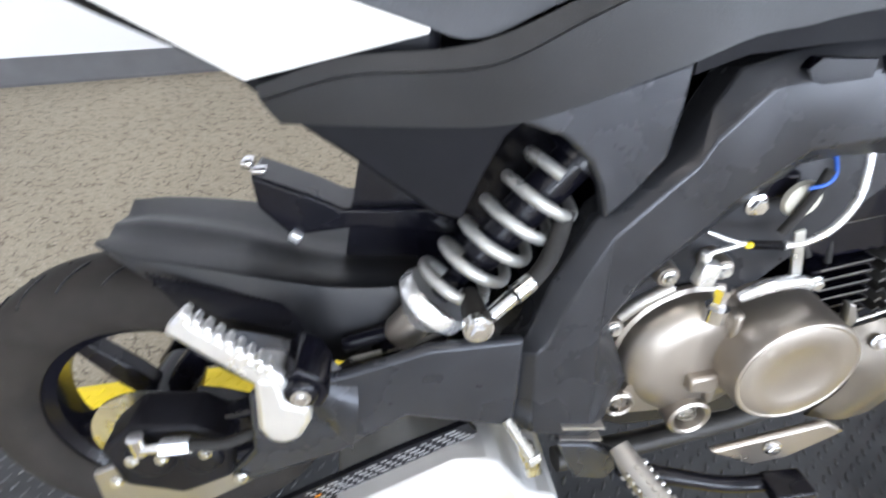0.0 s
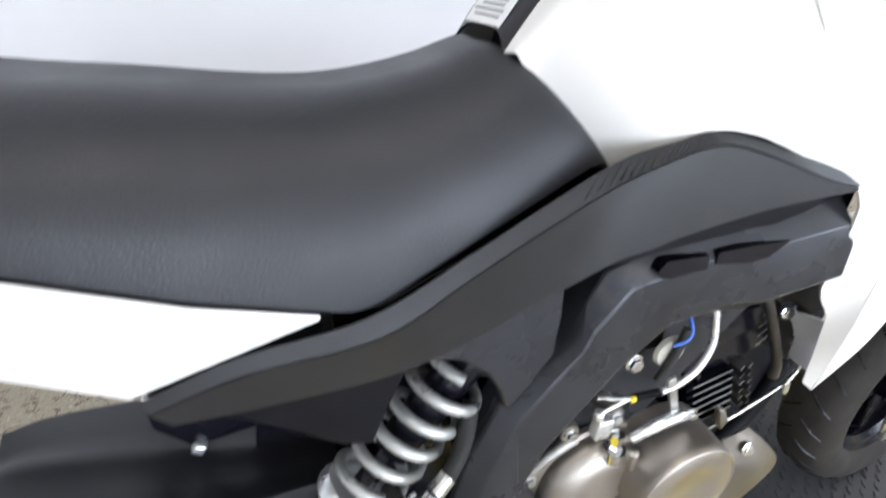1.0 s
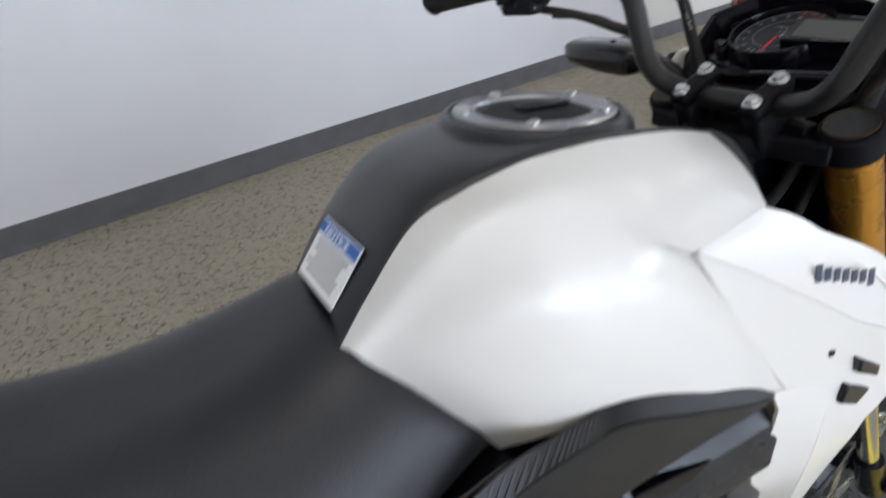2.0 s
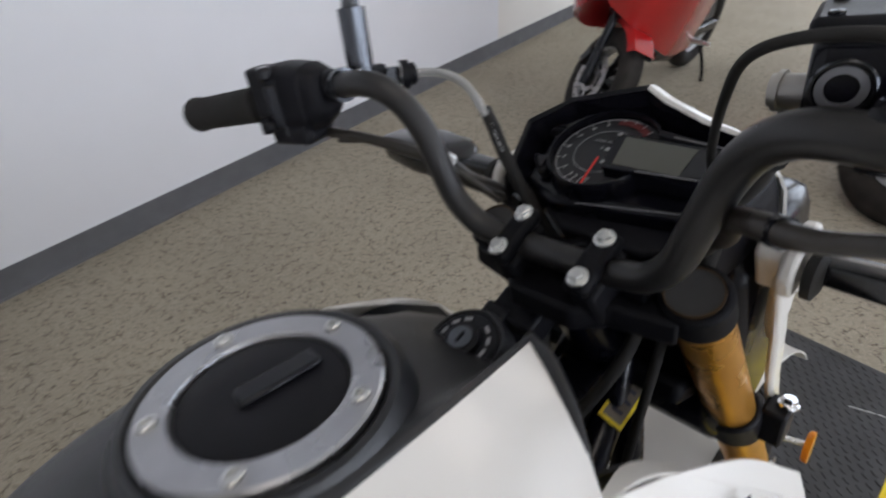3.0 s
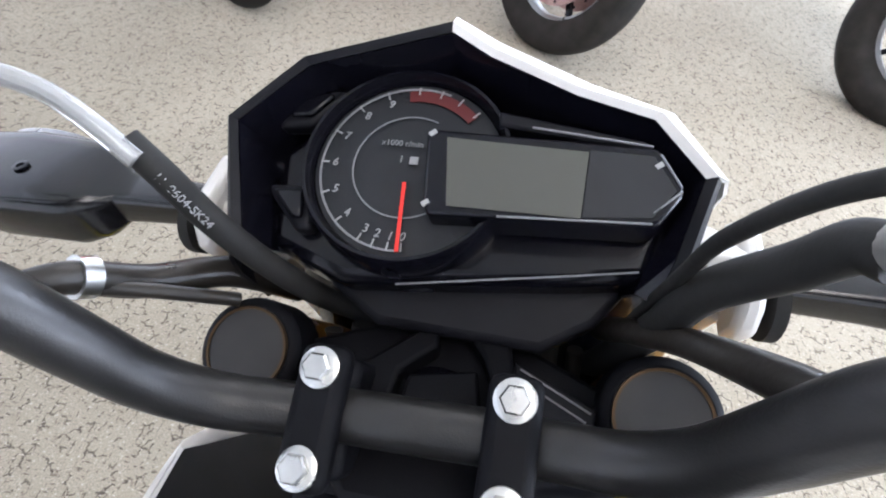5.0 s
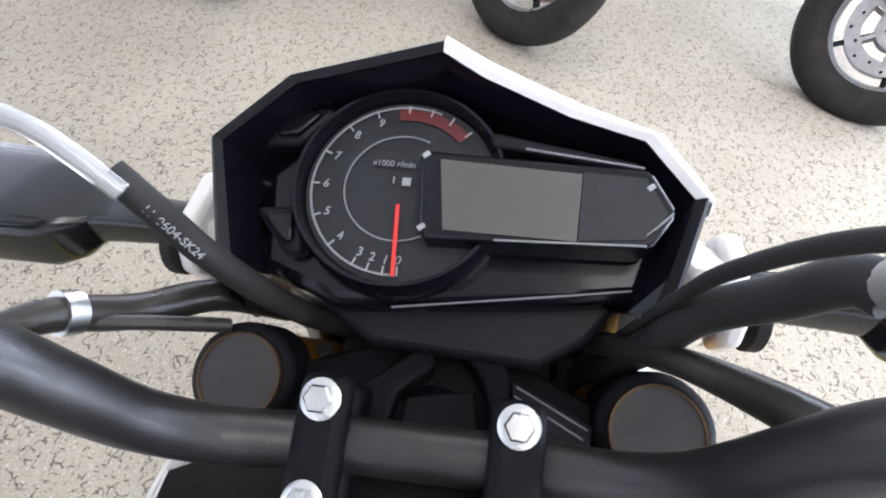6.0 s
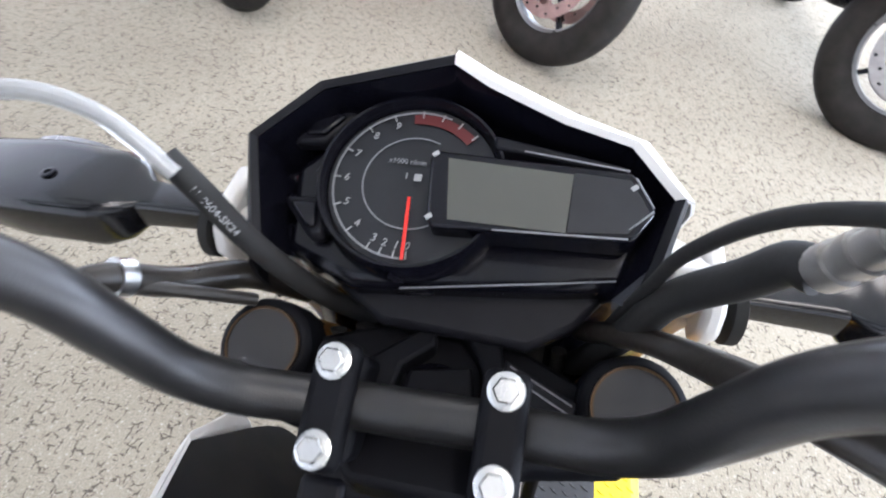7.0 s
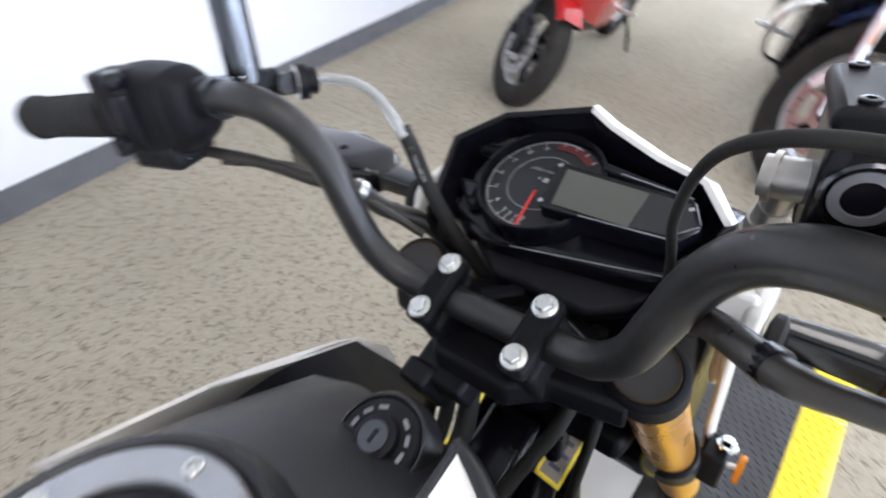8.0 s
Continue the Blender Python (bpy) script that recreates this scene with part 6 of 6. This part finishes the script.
for k in range(6):
    z = 0.4657 - 0.0140 * k
    x = 0.725 + 0.0039 * k
    part("cooling_fin", prism([(x - 0.01, z - 0.0045), (x - 0.01, z), (x + 0.0605, z + 0.0136), (x + 0.0605, z + 0.0091)], -0.1105, 0.10), GLOSS, bike, "black cooling fin")
    part("fin_edge", rod((x, -0.1108, z + 0.0005), (x + 0.0585, -0.1108, z + 0.0134), 0.0010, 6), BLACK_EDGE, bike, "machined edge of a cooling fin")
    for dx in (0.0700, 0.0830):
        part("fin_tip", prism([(x + dx, z + 0.0105), (x + dx + 0.0055, z + 0.0160), (x + dx + 0.0075, z + 0.0150), (x + dx + 0.003, z + 0.0085)], -0.1125, -0.09), BLACK_EDGE if k % 2 == 0 else BLACK_CASE, bike)
for k in range(6):
    part("fin_tip", prism([(0.850 + 0.003 * k, 0.545 - 0.0135 * k), (0.859 + 0.003 * k, 0.550 - 0.0135 * k), (0.858 + 0.003 * k, 0.546 - 0.0135 * k)], -0.118, -0.08), CAST, bike)
    if k < 4:
        part("head_fin", tube([(0.8060 + 0.003 * k, -0.108, 0.552 - 0.0145 * k), (0.8110 + 0.003 * k, -0.110, 0.560 - 0.0145 * k), (0.8200 + 0.003 * k, -0.108, 0.563 - 0.0145 * k)], 0.0010, 6), CAST, bike, "bright edge of a head fin")
part("cooling_sleeve", tube([(0.780, -0.122, 0.605), (0.792, -0.125, 0.579), (0.8165, -0.126, 0.531), (0.836, -0.126, 0.489), (0.844, -0.122, 0.462)], [0.0055, 0.0055, 0.0065, 0.0065, 0.008], 10), SHEATH, bike, "black sleeve over an upright sensor lead")
part("duct_panel", merged(loft([[(0.826, -0.118, 0.570), (0.852, -0.128, 0.560), (0.885, -0.142, 0.548)], [(0.850, -0.118, 0.541), (0.866, -0.130, 0.536), (0.885, -0.146, 0.528)], [(0.866, -0.118, 0.514), (0.872, -0.130, 0.512), (0.880, -0.146, 0.506)], [(0.868, -0.118, 0.484), (0.866, -0.132, 0.484), (0.862, -0.146, 0.484)]])), GREY_PALE, bike, "pale grey inner duct behind the shroud fin", thick=0.003)
part("duct_bolt", bolt((0.8200, -0.127, 0.5700), (-0.2, -1, 0.2), 0.0062, 0.005), CHROME, bike, "bright bolt on the duct")
part("shroud_back", prism([(0.760, 0.600), (0.800, 0.640), (0.900, 0.650), (0.955, 0.640), (0.930, 0.560), (0.880, 0.545), (0.840, 0.575)], -0.120, -0.105), FLAT_BLACK, bike, "black inner wall behind the shroud fin", bevel=0.003)
part("oil_pipe", tube([(0.742, -0.120, 0.386), (0.7963, -0.125, 0.4082), (0.8674, -0.125, 0.440), (0.884, -0.125, 0.456), (0.8850, -0.125, 0.4684), (0.8663, -0.122, 0.4873)], 0.0027, 10, 10), ZINC, bike, "bright oil pipe beside the cylinder")
part("pipe_tab", prism([(0.862, 0.446), (0.872, 0.448), (0.876, 0.430), (0.872, 0.424), (0.866, 0.428)], -0.131, -0.128), ZINC, bike, bevel=0.001)
part("pipe_clamp", prism([(0.762, 0.432), (0.772, 0.428), (0.785, 0.404), (0.776, 0.390), (0.768, 0.404)], -0.128, -0.118), CAST, bike, "cast pipe clamp", bevel=0.002)
part("injector", merged(lathe([(0.018, -0.05), (0.022, 0.0), (0.018, 0.05)], "z", (0.60, -0.08, 0.60), 20), box((0.05, 0.04, 0.03), (0.625, -0.10, 0.575))), GLOSS, bike, "black throttle body", bevel=0.006)
part("disc_cover", moved(lathe([(0.019, 0), (0.0175, -0.005), (0.001, -0.005)], "y", sides=28), Matrix.Translation((0.645, -0.130, 0.567))), PAPER_TAN, bike, "round pale disc split by a lead")
part("lead", tube([(0.655, -0.139, 0.60), (0.648, -0.140, 0.575), (0.640, -0.140, 0.555), (0.632, -0.138, 0.535)], 0.0048, 10), RUBBER, bike)
part("mount_bolt", bolt((0.602, -0.130, 0.562), (0, -1, 0), 0.008, 0.008), CHROME, bike)
part("blue_wire", tube([(0.662, -0.13, 0.612), (0.659, -0.142, 0.597), (0.652, -0.144, 0.588), (0.640, -0.140, 0.582)], 0.0018, 8), BLUE_WIRE, bike)
part("wire", tube([(0.64, -0.10, 0.60), (0.665, -0.12, 0.62), (0.70, -0.11, 0.60), (0.72, -0.09, 0.56), (0.74, -0.10, 0.47)], 0.004, 8), RUBBER, bike)
part("exhaust_pipe", tube([(0.85, -0.02, 0.44), (0.90, -0.03, 0.39), (0.885, -0.05, 0.29), (0.80, -0.07, 0.21), (0.62, -0.09, 0.18), (0.46, -0.11, 0.18)], 0.0165, 16), BLACK_CASE, bike, "steel exhaust pipe under the engine")
GUARD_ROWS = [[(0.735, -0.160, 0.425), (0.748, -0.166, 0.438), (0.7596, -0.168, 0.446)], [(0.737, -0.172, 0.405), (0.762, -0.178, 0.418), (0.790, -0.172, 0.415)], [(0.742, -0.178, 0.388), (0.780, -0.186, 0.384), (0.8236, -0.175, 0.3744)], [(0.745, -0.176, 0.352), (0.780, -0.184, 0.345), (0.829, -0.172, 0.340)], [(0.725, -0.170, 0.305), (0.765, -0.176, 0.300), (0.815, -0.165, 0.295)]]
guardp = part("exhaust_guard", skin(GUARD_ROWS, 4, 4), GUARD, bike, "bronze-grey curved guard beside the clutch dome", thick=0.003)
part("guard_bolt", bolt((0.7545, -0.180, 0.4215), (0, -1, 0.3), 0.0062, 0.005), CHROME, guardp)
low = part("belly_guard", prism([(0.60, 0.285), (0.73, 0.318), (0.76, 0.30), (0.70, 0.262), (0.66, 0.255)], -0.195, -0.185), COVER, bike, "bronze-grey lower guard plate", bevel=0.004)
part("guard_bolt", bolt((0.672, -0.197, 0.288), (0, -1, 0), 0.0075, 0.006), CHROME, low)
muffler = part("muffler", prism([(0.17, 0.19), (0.315, 0.268), (0.365, 0.266), (0.41, 0.196), (0.45, 0.184), (0.45, 0.15), (0.25, 0.14)], -0.172, -0.06), MUFFLER, bike, "short bright aluminium muffler under the engine", bevel=0.012)
# footrests and brackets
plate_r = part("footrest_bracket", prism([(0.107, 0.382), (0.215, 0.405), (0.289, 0.428), (0.385, 0.432), (0.385, 0.302), (0.264, 0.334), (0.187, 0.284), (0.075, 0.246), (0.066, 0.262), (0.098, 0.30)], -0.152, -0.138), FRAME, bike, "satin black footrest bracket", bevel=0.005)
part("stand_bolt", merged(rod((0.376, -0.150, 0.314), (0.399, -0.183, 0.289), 0.0068, 16), bolt((0.399, -0.183, 0.289), (0.48, -0.69, -0.53), 0.0085, 0.007)), ZINC, plate_r, "bright bolt standing out below the bracket")
part("bracket_bolt", hex_key_bolt((0.079, -0.153, 0.262), (0, -1, 0), 0.008, 0.005), ZINC, plate_r)
PEG0, PEG1 = Vector((0.0865, -0.200, 0.5225)), Vector((0.153, -0.202, 0.452))
along = (PEG1 - PEG0).normalized()
across = Vector((-along.z, 0, along.x))
peg = part("pillion_footrest", prism([(p.x, p.z) for p in (PEG0 + across * 0.0155, PEG0 + along * 0.012 + across * 0.009, PEG1 + across * 0.0085, PEG1 + along * 0.012 + across * 0.004, PEG1 + along * 0.010 - across * 0.013, PEG1 - across * 0.0125, PEG0 - across * 0.0115)], -0.207, -0.192), ALU, bike, "bright aluminium folded pillion footrest with ribs", bevel=0.004)
for k in range(9):
    at = PEG0 + along * (0.004 + 0.0098 * k)
    part("rib", box((0.0062, 0.0155, 0.009), at + across * 0.0100 + Vector((0, 0.0005, 0)), Matrix.Rotation(math.atan2(-along.z, along.x), 4, "Y")), ALU, peg, bevel=0.0018)
part("footrest_hinge", merged(prism([(0.136, 0.462), (0.133, 0.430), (0.1295, 0.398), (0.136, 0.381), (0.150, 0.374), (0.166, 0.381), (0.1775, 0.402), (0.1785, 0.420), (0.160, 0.428), (0.158, 0.458)], -0.208, -0.168)), ALU, peg, "bright cast hinge block", bevel=0.006)
part("hinge_pin", merged(prism([(0.158, 0.452), (0.172, 0.463), (0.187, 0.452), (0.196, 0.430), (0.188, 0.414), (0.166, 0.419), (0.157, 0.432)], -0.203, -0.15), lathe([(0.013, -0.211), (0.016, -0.205), (0.016, -0.19)], "y", (0.173, 0, 0.437), 20)), GLOSS, peg, "black hinge block", bevel=0.003)
part("hinge_bolt", bolt((0.173, -0.211, 0.437), (0, -1, 0), 0.0062, 0.005), CHROME, peg, "plated hinge bolt")
label = part("warning_label", prism([(0.09, 0.177), (0.25, 0.263), (0.333, 0.302), (0.345, 0.285), (0.275, 0.233), (0.13, 0.165)], -0.140, -0.132), PLASTIC, bike, "black warning label with rows of pale print")
LAB = (Vector((0.333, 0, 0.302)) - Vector((0.09, 0, 0.177))).normalized()
for k in range(5):
    for j in range(12):
        at = Vector((0.150, -0.1405, 0.186)) + LAB * (0.0035 * k + 0.0175 * j) + Vector((-0.45, 0, 0.85)) * (0.0052 * (4 - k) - 0.004)
        part("print_line", box((0.0085 + 0.006 * ((j * 7 + k * 3) % 3) / 2, 0.0006, 0.0016), at, Matrix.Rotation(-math.atan2(LAB.z, LAB.x), 4, "Y")), PALE_INK if (j, k) != (0, 2) else AMBER, label)
rider = part("rider_footrest", tube([(0.505, -0.170, 0.278), (0.515, -0.195, 0.268), (0.540, -0.245, 0.250), (0.545, -0.257, 0.247)], [0.012, 0.015, 0.015, 0.012], 14), CAST, bike, "knurled cast aluminium rider footrest")
part("footrest_stay", merged(prism([(0.43, 0.29), (0.47, 0.285), (0.52, 0.25), (0.50, 0.215), (0.46, 0.225)], -0.17, -0.155)), FRAME, rider, bevel=0.004)
for k in range(8):
    for a in range(6):
        at = Vector((0.515, -0.195, 0.268)).lerp(Vector((0.541, -0.247, 0.2495)), k / 7)
        way = Vector((0.026, -0.052, -0.0185)).normalized()
        out = way.orthogonal().normalized()
        out.rotate(Matrix.Rotation(a * math.tau / 6, 3, way))
        part("knurl", bolt(at + out * 0.0135, out, 0.0032, 0.004, flange=False), CAST, rider)
part("brake_pedal", merged(tube([(0.50, -0.185, 0.262), (0.56, -0.195, 0.25), (0.63, -0.20, 0.232), (0.68, -0.205, 0.235)], 0.010, 12), box((0.05, 0.035, 0.016), (0.695, -0.215, 0.24))), GLOSS, bike, "black rear brake pedal with a ribbed pad", bevel=0.003)
part("pedal_link", merged(box((0.02, 0.012, 0.06), (0.405, -0.16, 0.255), Matrix.Rotation(-0.3, 4, "Y"))), ZINC, bike, "plated stop plate", bevel=0.004)
stand = part("side_stand", tube([(0.45, 0.11, 0.20), (0.47, 0.17, 0.10), (0.48, 0.20, 0.033)], 0.009, 12), GLOSS, bike, "black side stand")
part("stand_foot", box((0.06, 0.035, 0.008), (0.49, 0.206, 0.037)), GLOSS, stand, bevel=0.002)

# -- tank label --
U = (Vector((0.503, -0.039, 0.92)) - Vector((0.475, -0.039, 0.885))).normalized()
W = (Vector((0.475, -0.039, 0.885)) - Vector((0.470, 0.022, 0.887))).normalized()
N = W.cross(U).normalized()
STK = Matrix((( W.x, U.x, N.x, 0.4885), (W.y, U.y, N.y, -0.008), (W.z, U.z, N.z, 0.9035), (0, 0, 0, 1)))
STK = Matrix.Translation(N * 0.006) @ STK
sticker = part("notice_label", moved(box((0.062, 0.046, 0.0008)), STK), PAPER, bike, "white notice label with a blue heading")
part("heading", moved(box((0.060, 0.010, 0.0006), (0, 0.017, 0.0006)), STK), LABEL_BLUE, sticker)
writing("heading_text", "NOTICE", 0.0095, STK @ Matrix.Translation((-0.003, 0.0165, 0.0010)), PAPER, sticker, squeeze=1.1)
for k in range(5):
    part("print_line", moved(box((0.050 - 0.006 * (k % 3), 0.0022, 0.0004), (-0.002 * (k % 2), 0.007 - k * 0.0055, 0.0006)), STK), GREY_INK, sticker)

# ---- the other machines in the showroom ----
def parked_bike(name, label, at, heading, paint, r, rim_mat, disc_mat, accent, lean=-7, stand=-0.75, faired=True, steer=38):
    """The front end of a parked motorcycle: wheel, forks, mudguard, fairing, body and stand."""
    turned = Matrix.Rotation(radians(steer), 4, Vector((-0.42, 0, 0.907)))
    base = Vector(at) - Matrix.Rotation(heading, 3, "Z") @ (turned @ Vector((0, 0, 0)))
    m = thing(name, label, "motorcycle", Matrix.Translation(base) @ Matrix.Rotation(heading, 4, "Z") @ Matrix.Rotation(radians(lean), 4, "X"), group="parked motorcycles")

    def steered(bm):
        return moved(bm, turned)

    w = part("wheel", steered(lathe([(0.012, -0.08), (0.035, -0.07), (0.04, 0.0), (0.035, 0.07), (0.012, 0.08)], "y", (0, 0, r), 24)), BAR, m, "cast front wheel")
    part("tyre", steered(tyre_mesh(0, r, r, r * 0.20)), TYRE, w, "worn black tyre")
    part("rim", steered(rim_mesh(0, r, r * 0.735, r * 0.165)), rim_mat, w)
    for k in range(5):
        part("spoke", steered(moved(prism([(0.02, -0.014), (r * 0.6, -0.010), (r * 0.6, 0.010), (0.02, 0.014)], -0.014, 0.014), Matrix.Translation((0, 0, r)) @ Matrix.Rotation(k * math.tau / 5 + 0.9, 4, "Y"))), GLOSS, w, bevel=0.003)
    for s in (-1, 1):
        part("brake_disc", steered(merged(lathe([(r * 0.50, -0.0025), (r * 0.50, 0.0025), (r * 0.36, 0.0025), (r * 0.36, -0.0025)], "y", (0, s * 0.072, r), 44, closed=True), lathe([(r * 0.24, -0.003), (r * 0.24, 0.003), (r * 0.16, 0.003), (r * 0.16, -0.003)], "y", (0, s * 0.070, r), 30, closed=True), *[moved(box((r * 0.14, 0.005, 0.016), (r * 0.30, 0, 0)), Matrix.Translation((0, s * 0.071, r)) @ Matrix.Rotation(j * math.tau / 6, 4, "Y")) for j in range(6)])), disc_mat, w, "drilled steel brake disc")
        for j in range(18):
            part("drill_hole", steered(moved(lathe([(0.006, -0.0033), (0.006, 0.0033)], "y", (r * (0.455 if j % 2 else 0.405), 0, 0), 8), Matrix.Translation((0, s * 0.072, r)) @ Matrix.Rotation(j * math.tau / 18, 4, "Y"))), GLOSS, w)
        f = part("fork_leg", steered(rod((0.02, s * 0.10, r - 0.03), (-0.28, s * 0.10, r + 0.62), 0.024, 18)), CHROME if accent else GLOSS, m, "polished fork leg")
        part("caliper", steered(box((0.05, 0.05, 0.10), (-0.10, s * 0.10, r + 0.06), Matrix.Rotation(0.4, 4, "Y"))), ALU if accent else GLOSS, f, bevel=0.008)
        if accent:
            part("reflector", steered(box((0.012, 0.008, 0.085), (-0.085, s * 0.128, r + 0.26), Matrix.Rotation(-0.42, 4, "Y"))), AMBER, f, "amber side reflector", bevel=0.002)
    rows = []
    for a in np.linspace(radians(62), radians(150), 18):
        rows.append([((r + 0.03 - (0.03 if abs(y) > 0.06 else 0)) * math.cos(a), y, r + (r + 0.03 - (0.03 if abs(y) > 0.06 else 0)) * math.sin(a)) for y in (-0.075, -0.055, 0, 0.055, 0.075)])
    part("mudguard", steered(loft(rows)), paint, m, "painted front mudguard", thick=0.004)
    for sd in (-1, 1):
        if faired:
            rows = [[(0.06, 0.02, 1.00), (-0.12, 0.20, 1.04), (-0.38, 0.27, 0.98), (-0.70, 0.26, 0.86)], [(0.16, 0.0, 0.86), (-0.06, 0.24, 0.86), (-0.38, 0.31, 0.78), (-0.72, 0.27, 0.66)], [(0.02, 0.05, 0.66), (-0.12, 0.21, 0.52), (-0.40, 0.25, 0.38), (-0.74, 0.22, 0.34)]]
        else:
            # made broader and longer so that it shades the carpet beside it
            rows = [[(-0.34, 0.14, 1.06), (-0.50, 0.25, 1.04), (-0.80, 0.26, 0.96), (-1.20, 0.24, 0.92)], [(-0.32, 0.20, 0.88), (-0.50, 0.32, 0.84), (-0.82, 0.32, 0.76), (-1.20, 0.30, 0.70)], [(-0.38, 0.20, 0.66), (-0.54, 0.28, 0.52), (-0.84, 0.28, 0.38), (-1.20, 0.26, 0.36)]]
        part("fairing", skin([[(x, sd * y, z) for x, y, z in c] for c in rows]), paint, m, "glossy painted fairing", thick=0.006)
        if not faired:
            part("exhaust_header", tube([(-0.44, sd * 0.07, 0.56), (-0.36, sd * 0.08, 0.50), (-0.34, sd * 0.085, 0.38), (-0.42, sd * 0.08, 0.27), (-0.7, sd * 0.07, 0.24)], 0.02, 14), CHROME, m, "polished exhaust header")
            part("crash_bar", tube([(-0.40, sd * 0.10, 0.62), (-0.38, sd * 0.22, 0.58), (-0.40, sd * 0.27, 0.46), (-0.46, sd * 0.24, 0.34), (-0.52, sd * 0.12, 0.30)], 0.0125, 12), CHROME, m, "chrome engine guard")
    if not faired:
        rad = part("radiator", box((0.04, 0.30, 0.30), (-0.33, 0, 0.58), Matrix.Rotation(0.25, 4, "Y")), GLOSS, m, "black radiator with thin fins", bevel=0.006)
        for k in range(14):
            part("radiator_fin", box((0.006, 0.28, 0.006), (-0.353 + 0.0055 * (k - 7) * 0.95, 0, 0.58 + 0.0205 * (k - 6.5)), Matrix.Rotation(0.25, 4, "Y")), BLACK_EDGE, rad)
    for sd in (-1, 1):
        part("footrest", tube([(-0.78, sd * 0.17, 0.36), (-0.78, sd * 0.22, 0.37), (-0.78, sd * 0.32, 0.38)], [0.010, 0.014, 0.012], 12), ALU, m, "bright folding footrest")
    part("engine", merged(prism([(-0.42, 0.30), (-0.40, 0.62), (-0.85, 0.66), (-0.95, 0.34), (-0.7, 0.24)], -0.17, 0.17)), GLOSS, m, "black engine", bevel=0.03)
    part("tank", loft([[(x, h * math.cos(a), z + t * math.sin(a)) for a in np.linspace(0, math.pi, 13)] for x, h, z, t in ((-0.32, 0.10, 0.80, 0.10), (-0.45, 0.17, 0.78, 0.22), (-0.65, 0.17, 0.78, 0.22), (-0.85, 0.09, 0.78, 0.10))], True), paint, m, "painted fuel tank")
    part("seat", merged(box((0.55, 0.26, 0.09), (-1.1, 0, 0.80))), VINYL, m, bevel=0.04)
    part("handlebar", tube([(-0.40, -0.36, 1.05), (-0.33, -0.2, 1.08), (-0.30, 0, 1.02), (-0.33, 0.2, 1.08), (-0.40, 0.36, 1.05)], 0.012, 12), BAR, m)
    rear = part("rear_wheel", tyre_mesh(-1.38, r, r, r * 0.22), TYRE, m)
    part("rim", rim_mesh(-1.38, r, r * 0.70, r * 0.155), rim_mat, rear)
    part("swingarm", merged(box((0.55, 0.05, 0.06), (-1.12, 0.1, r + 0.03)), box((0.55, 0.05, 0.06), (-1.12, -0.1, r + 0.03))), GLOSS, m, bevel=0.01)
    part("side_stand", tube([(stand, 0.16, 0.28), (stand - 0.01, 0.24, 0.12), (stand - 0.01, 0.285, 0.285 * math.tan(radians(lean)) + 0.008)], 0.011, 10), GLOSS, m, "black side stand")
    return m


parked_bike("motorcycle", "red fully faired sports motorcycle parked on carpet", (3.0, 1.52, 0), radians(182), RED, 0.285, RIM, DISC, False, lean=-10, stand=-1.1, steer=52)
parked_bike("motorcycle", "dark blue motorcycle with polished forks parked on carpet", (3.06, 0.145, 0), radians(190), BLUE, 0.36, RIM, DISC_BRONZE, True, lean=-8, faired=False, steer=40)
parked_bike("motorcycle", "red motorcycle with silver-rimmed wheel parked on carpet", (2.96, -1.25, 0), radians(177), RED, 0.365, RIM, DISC, True, steer=58)
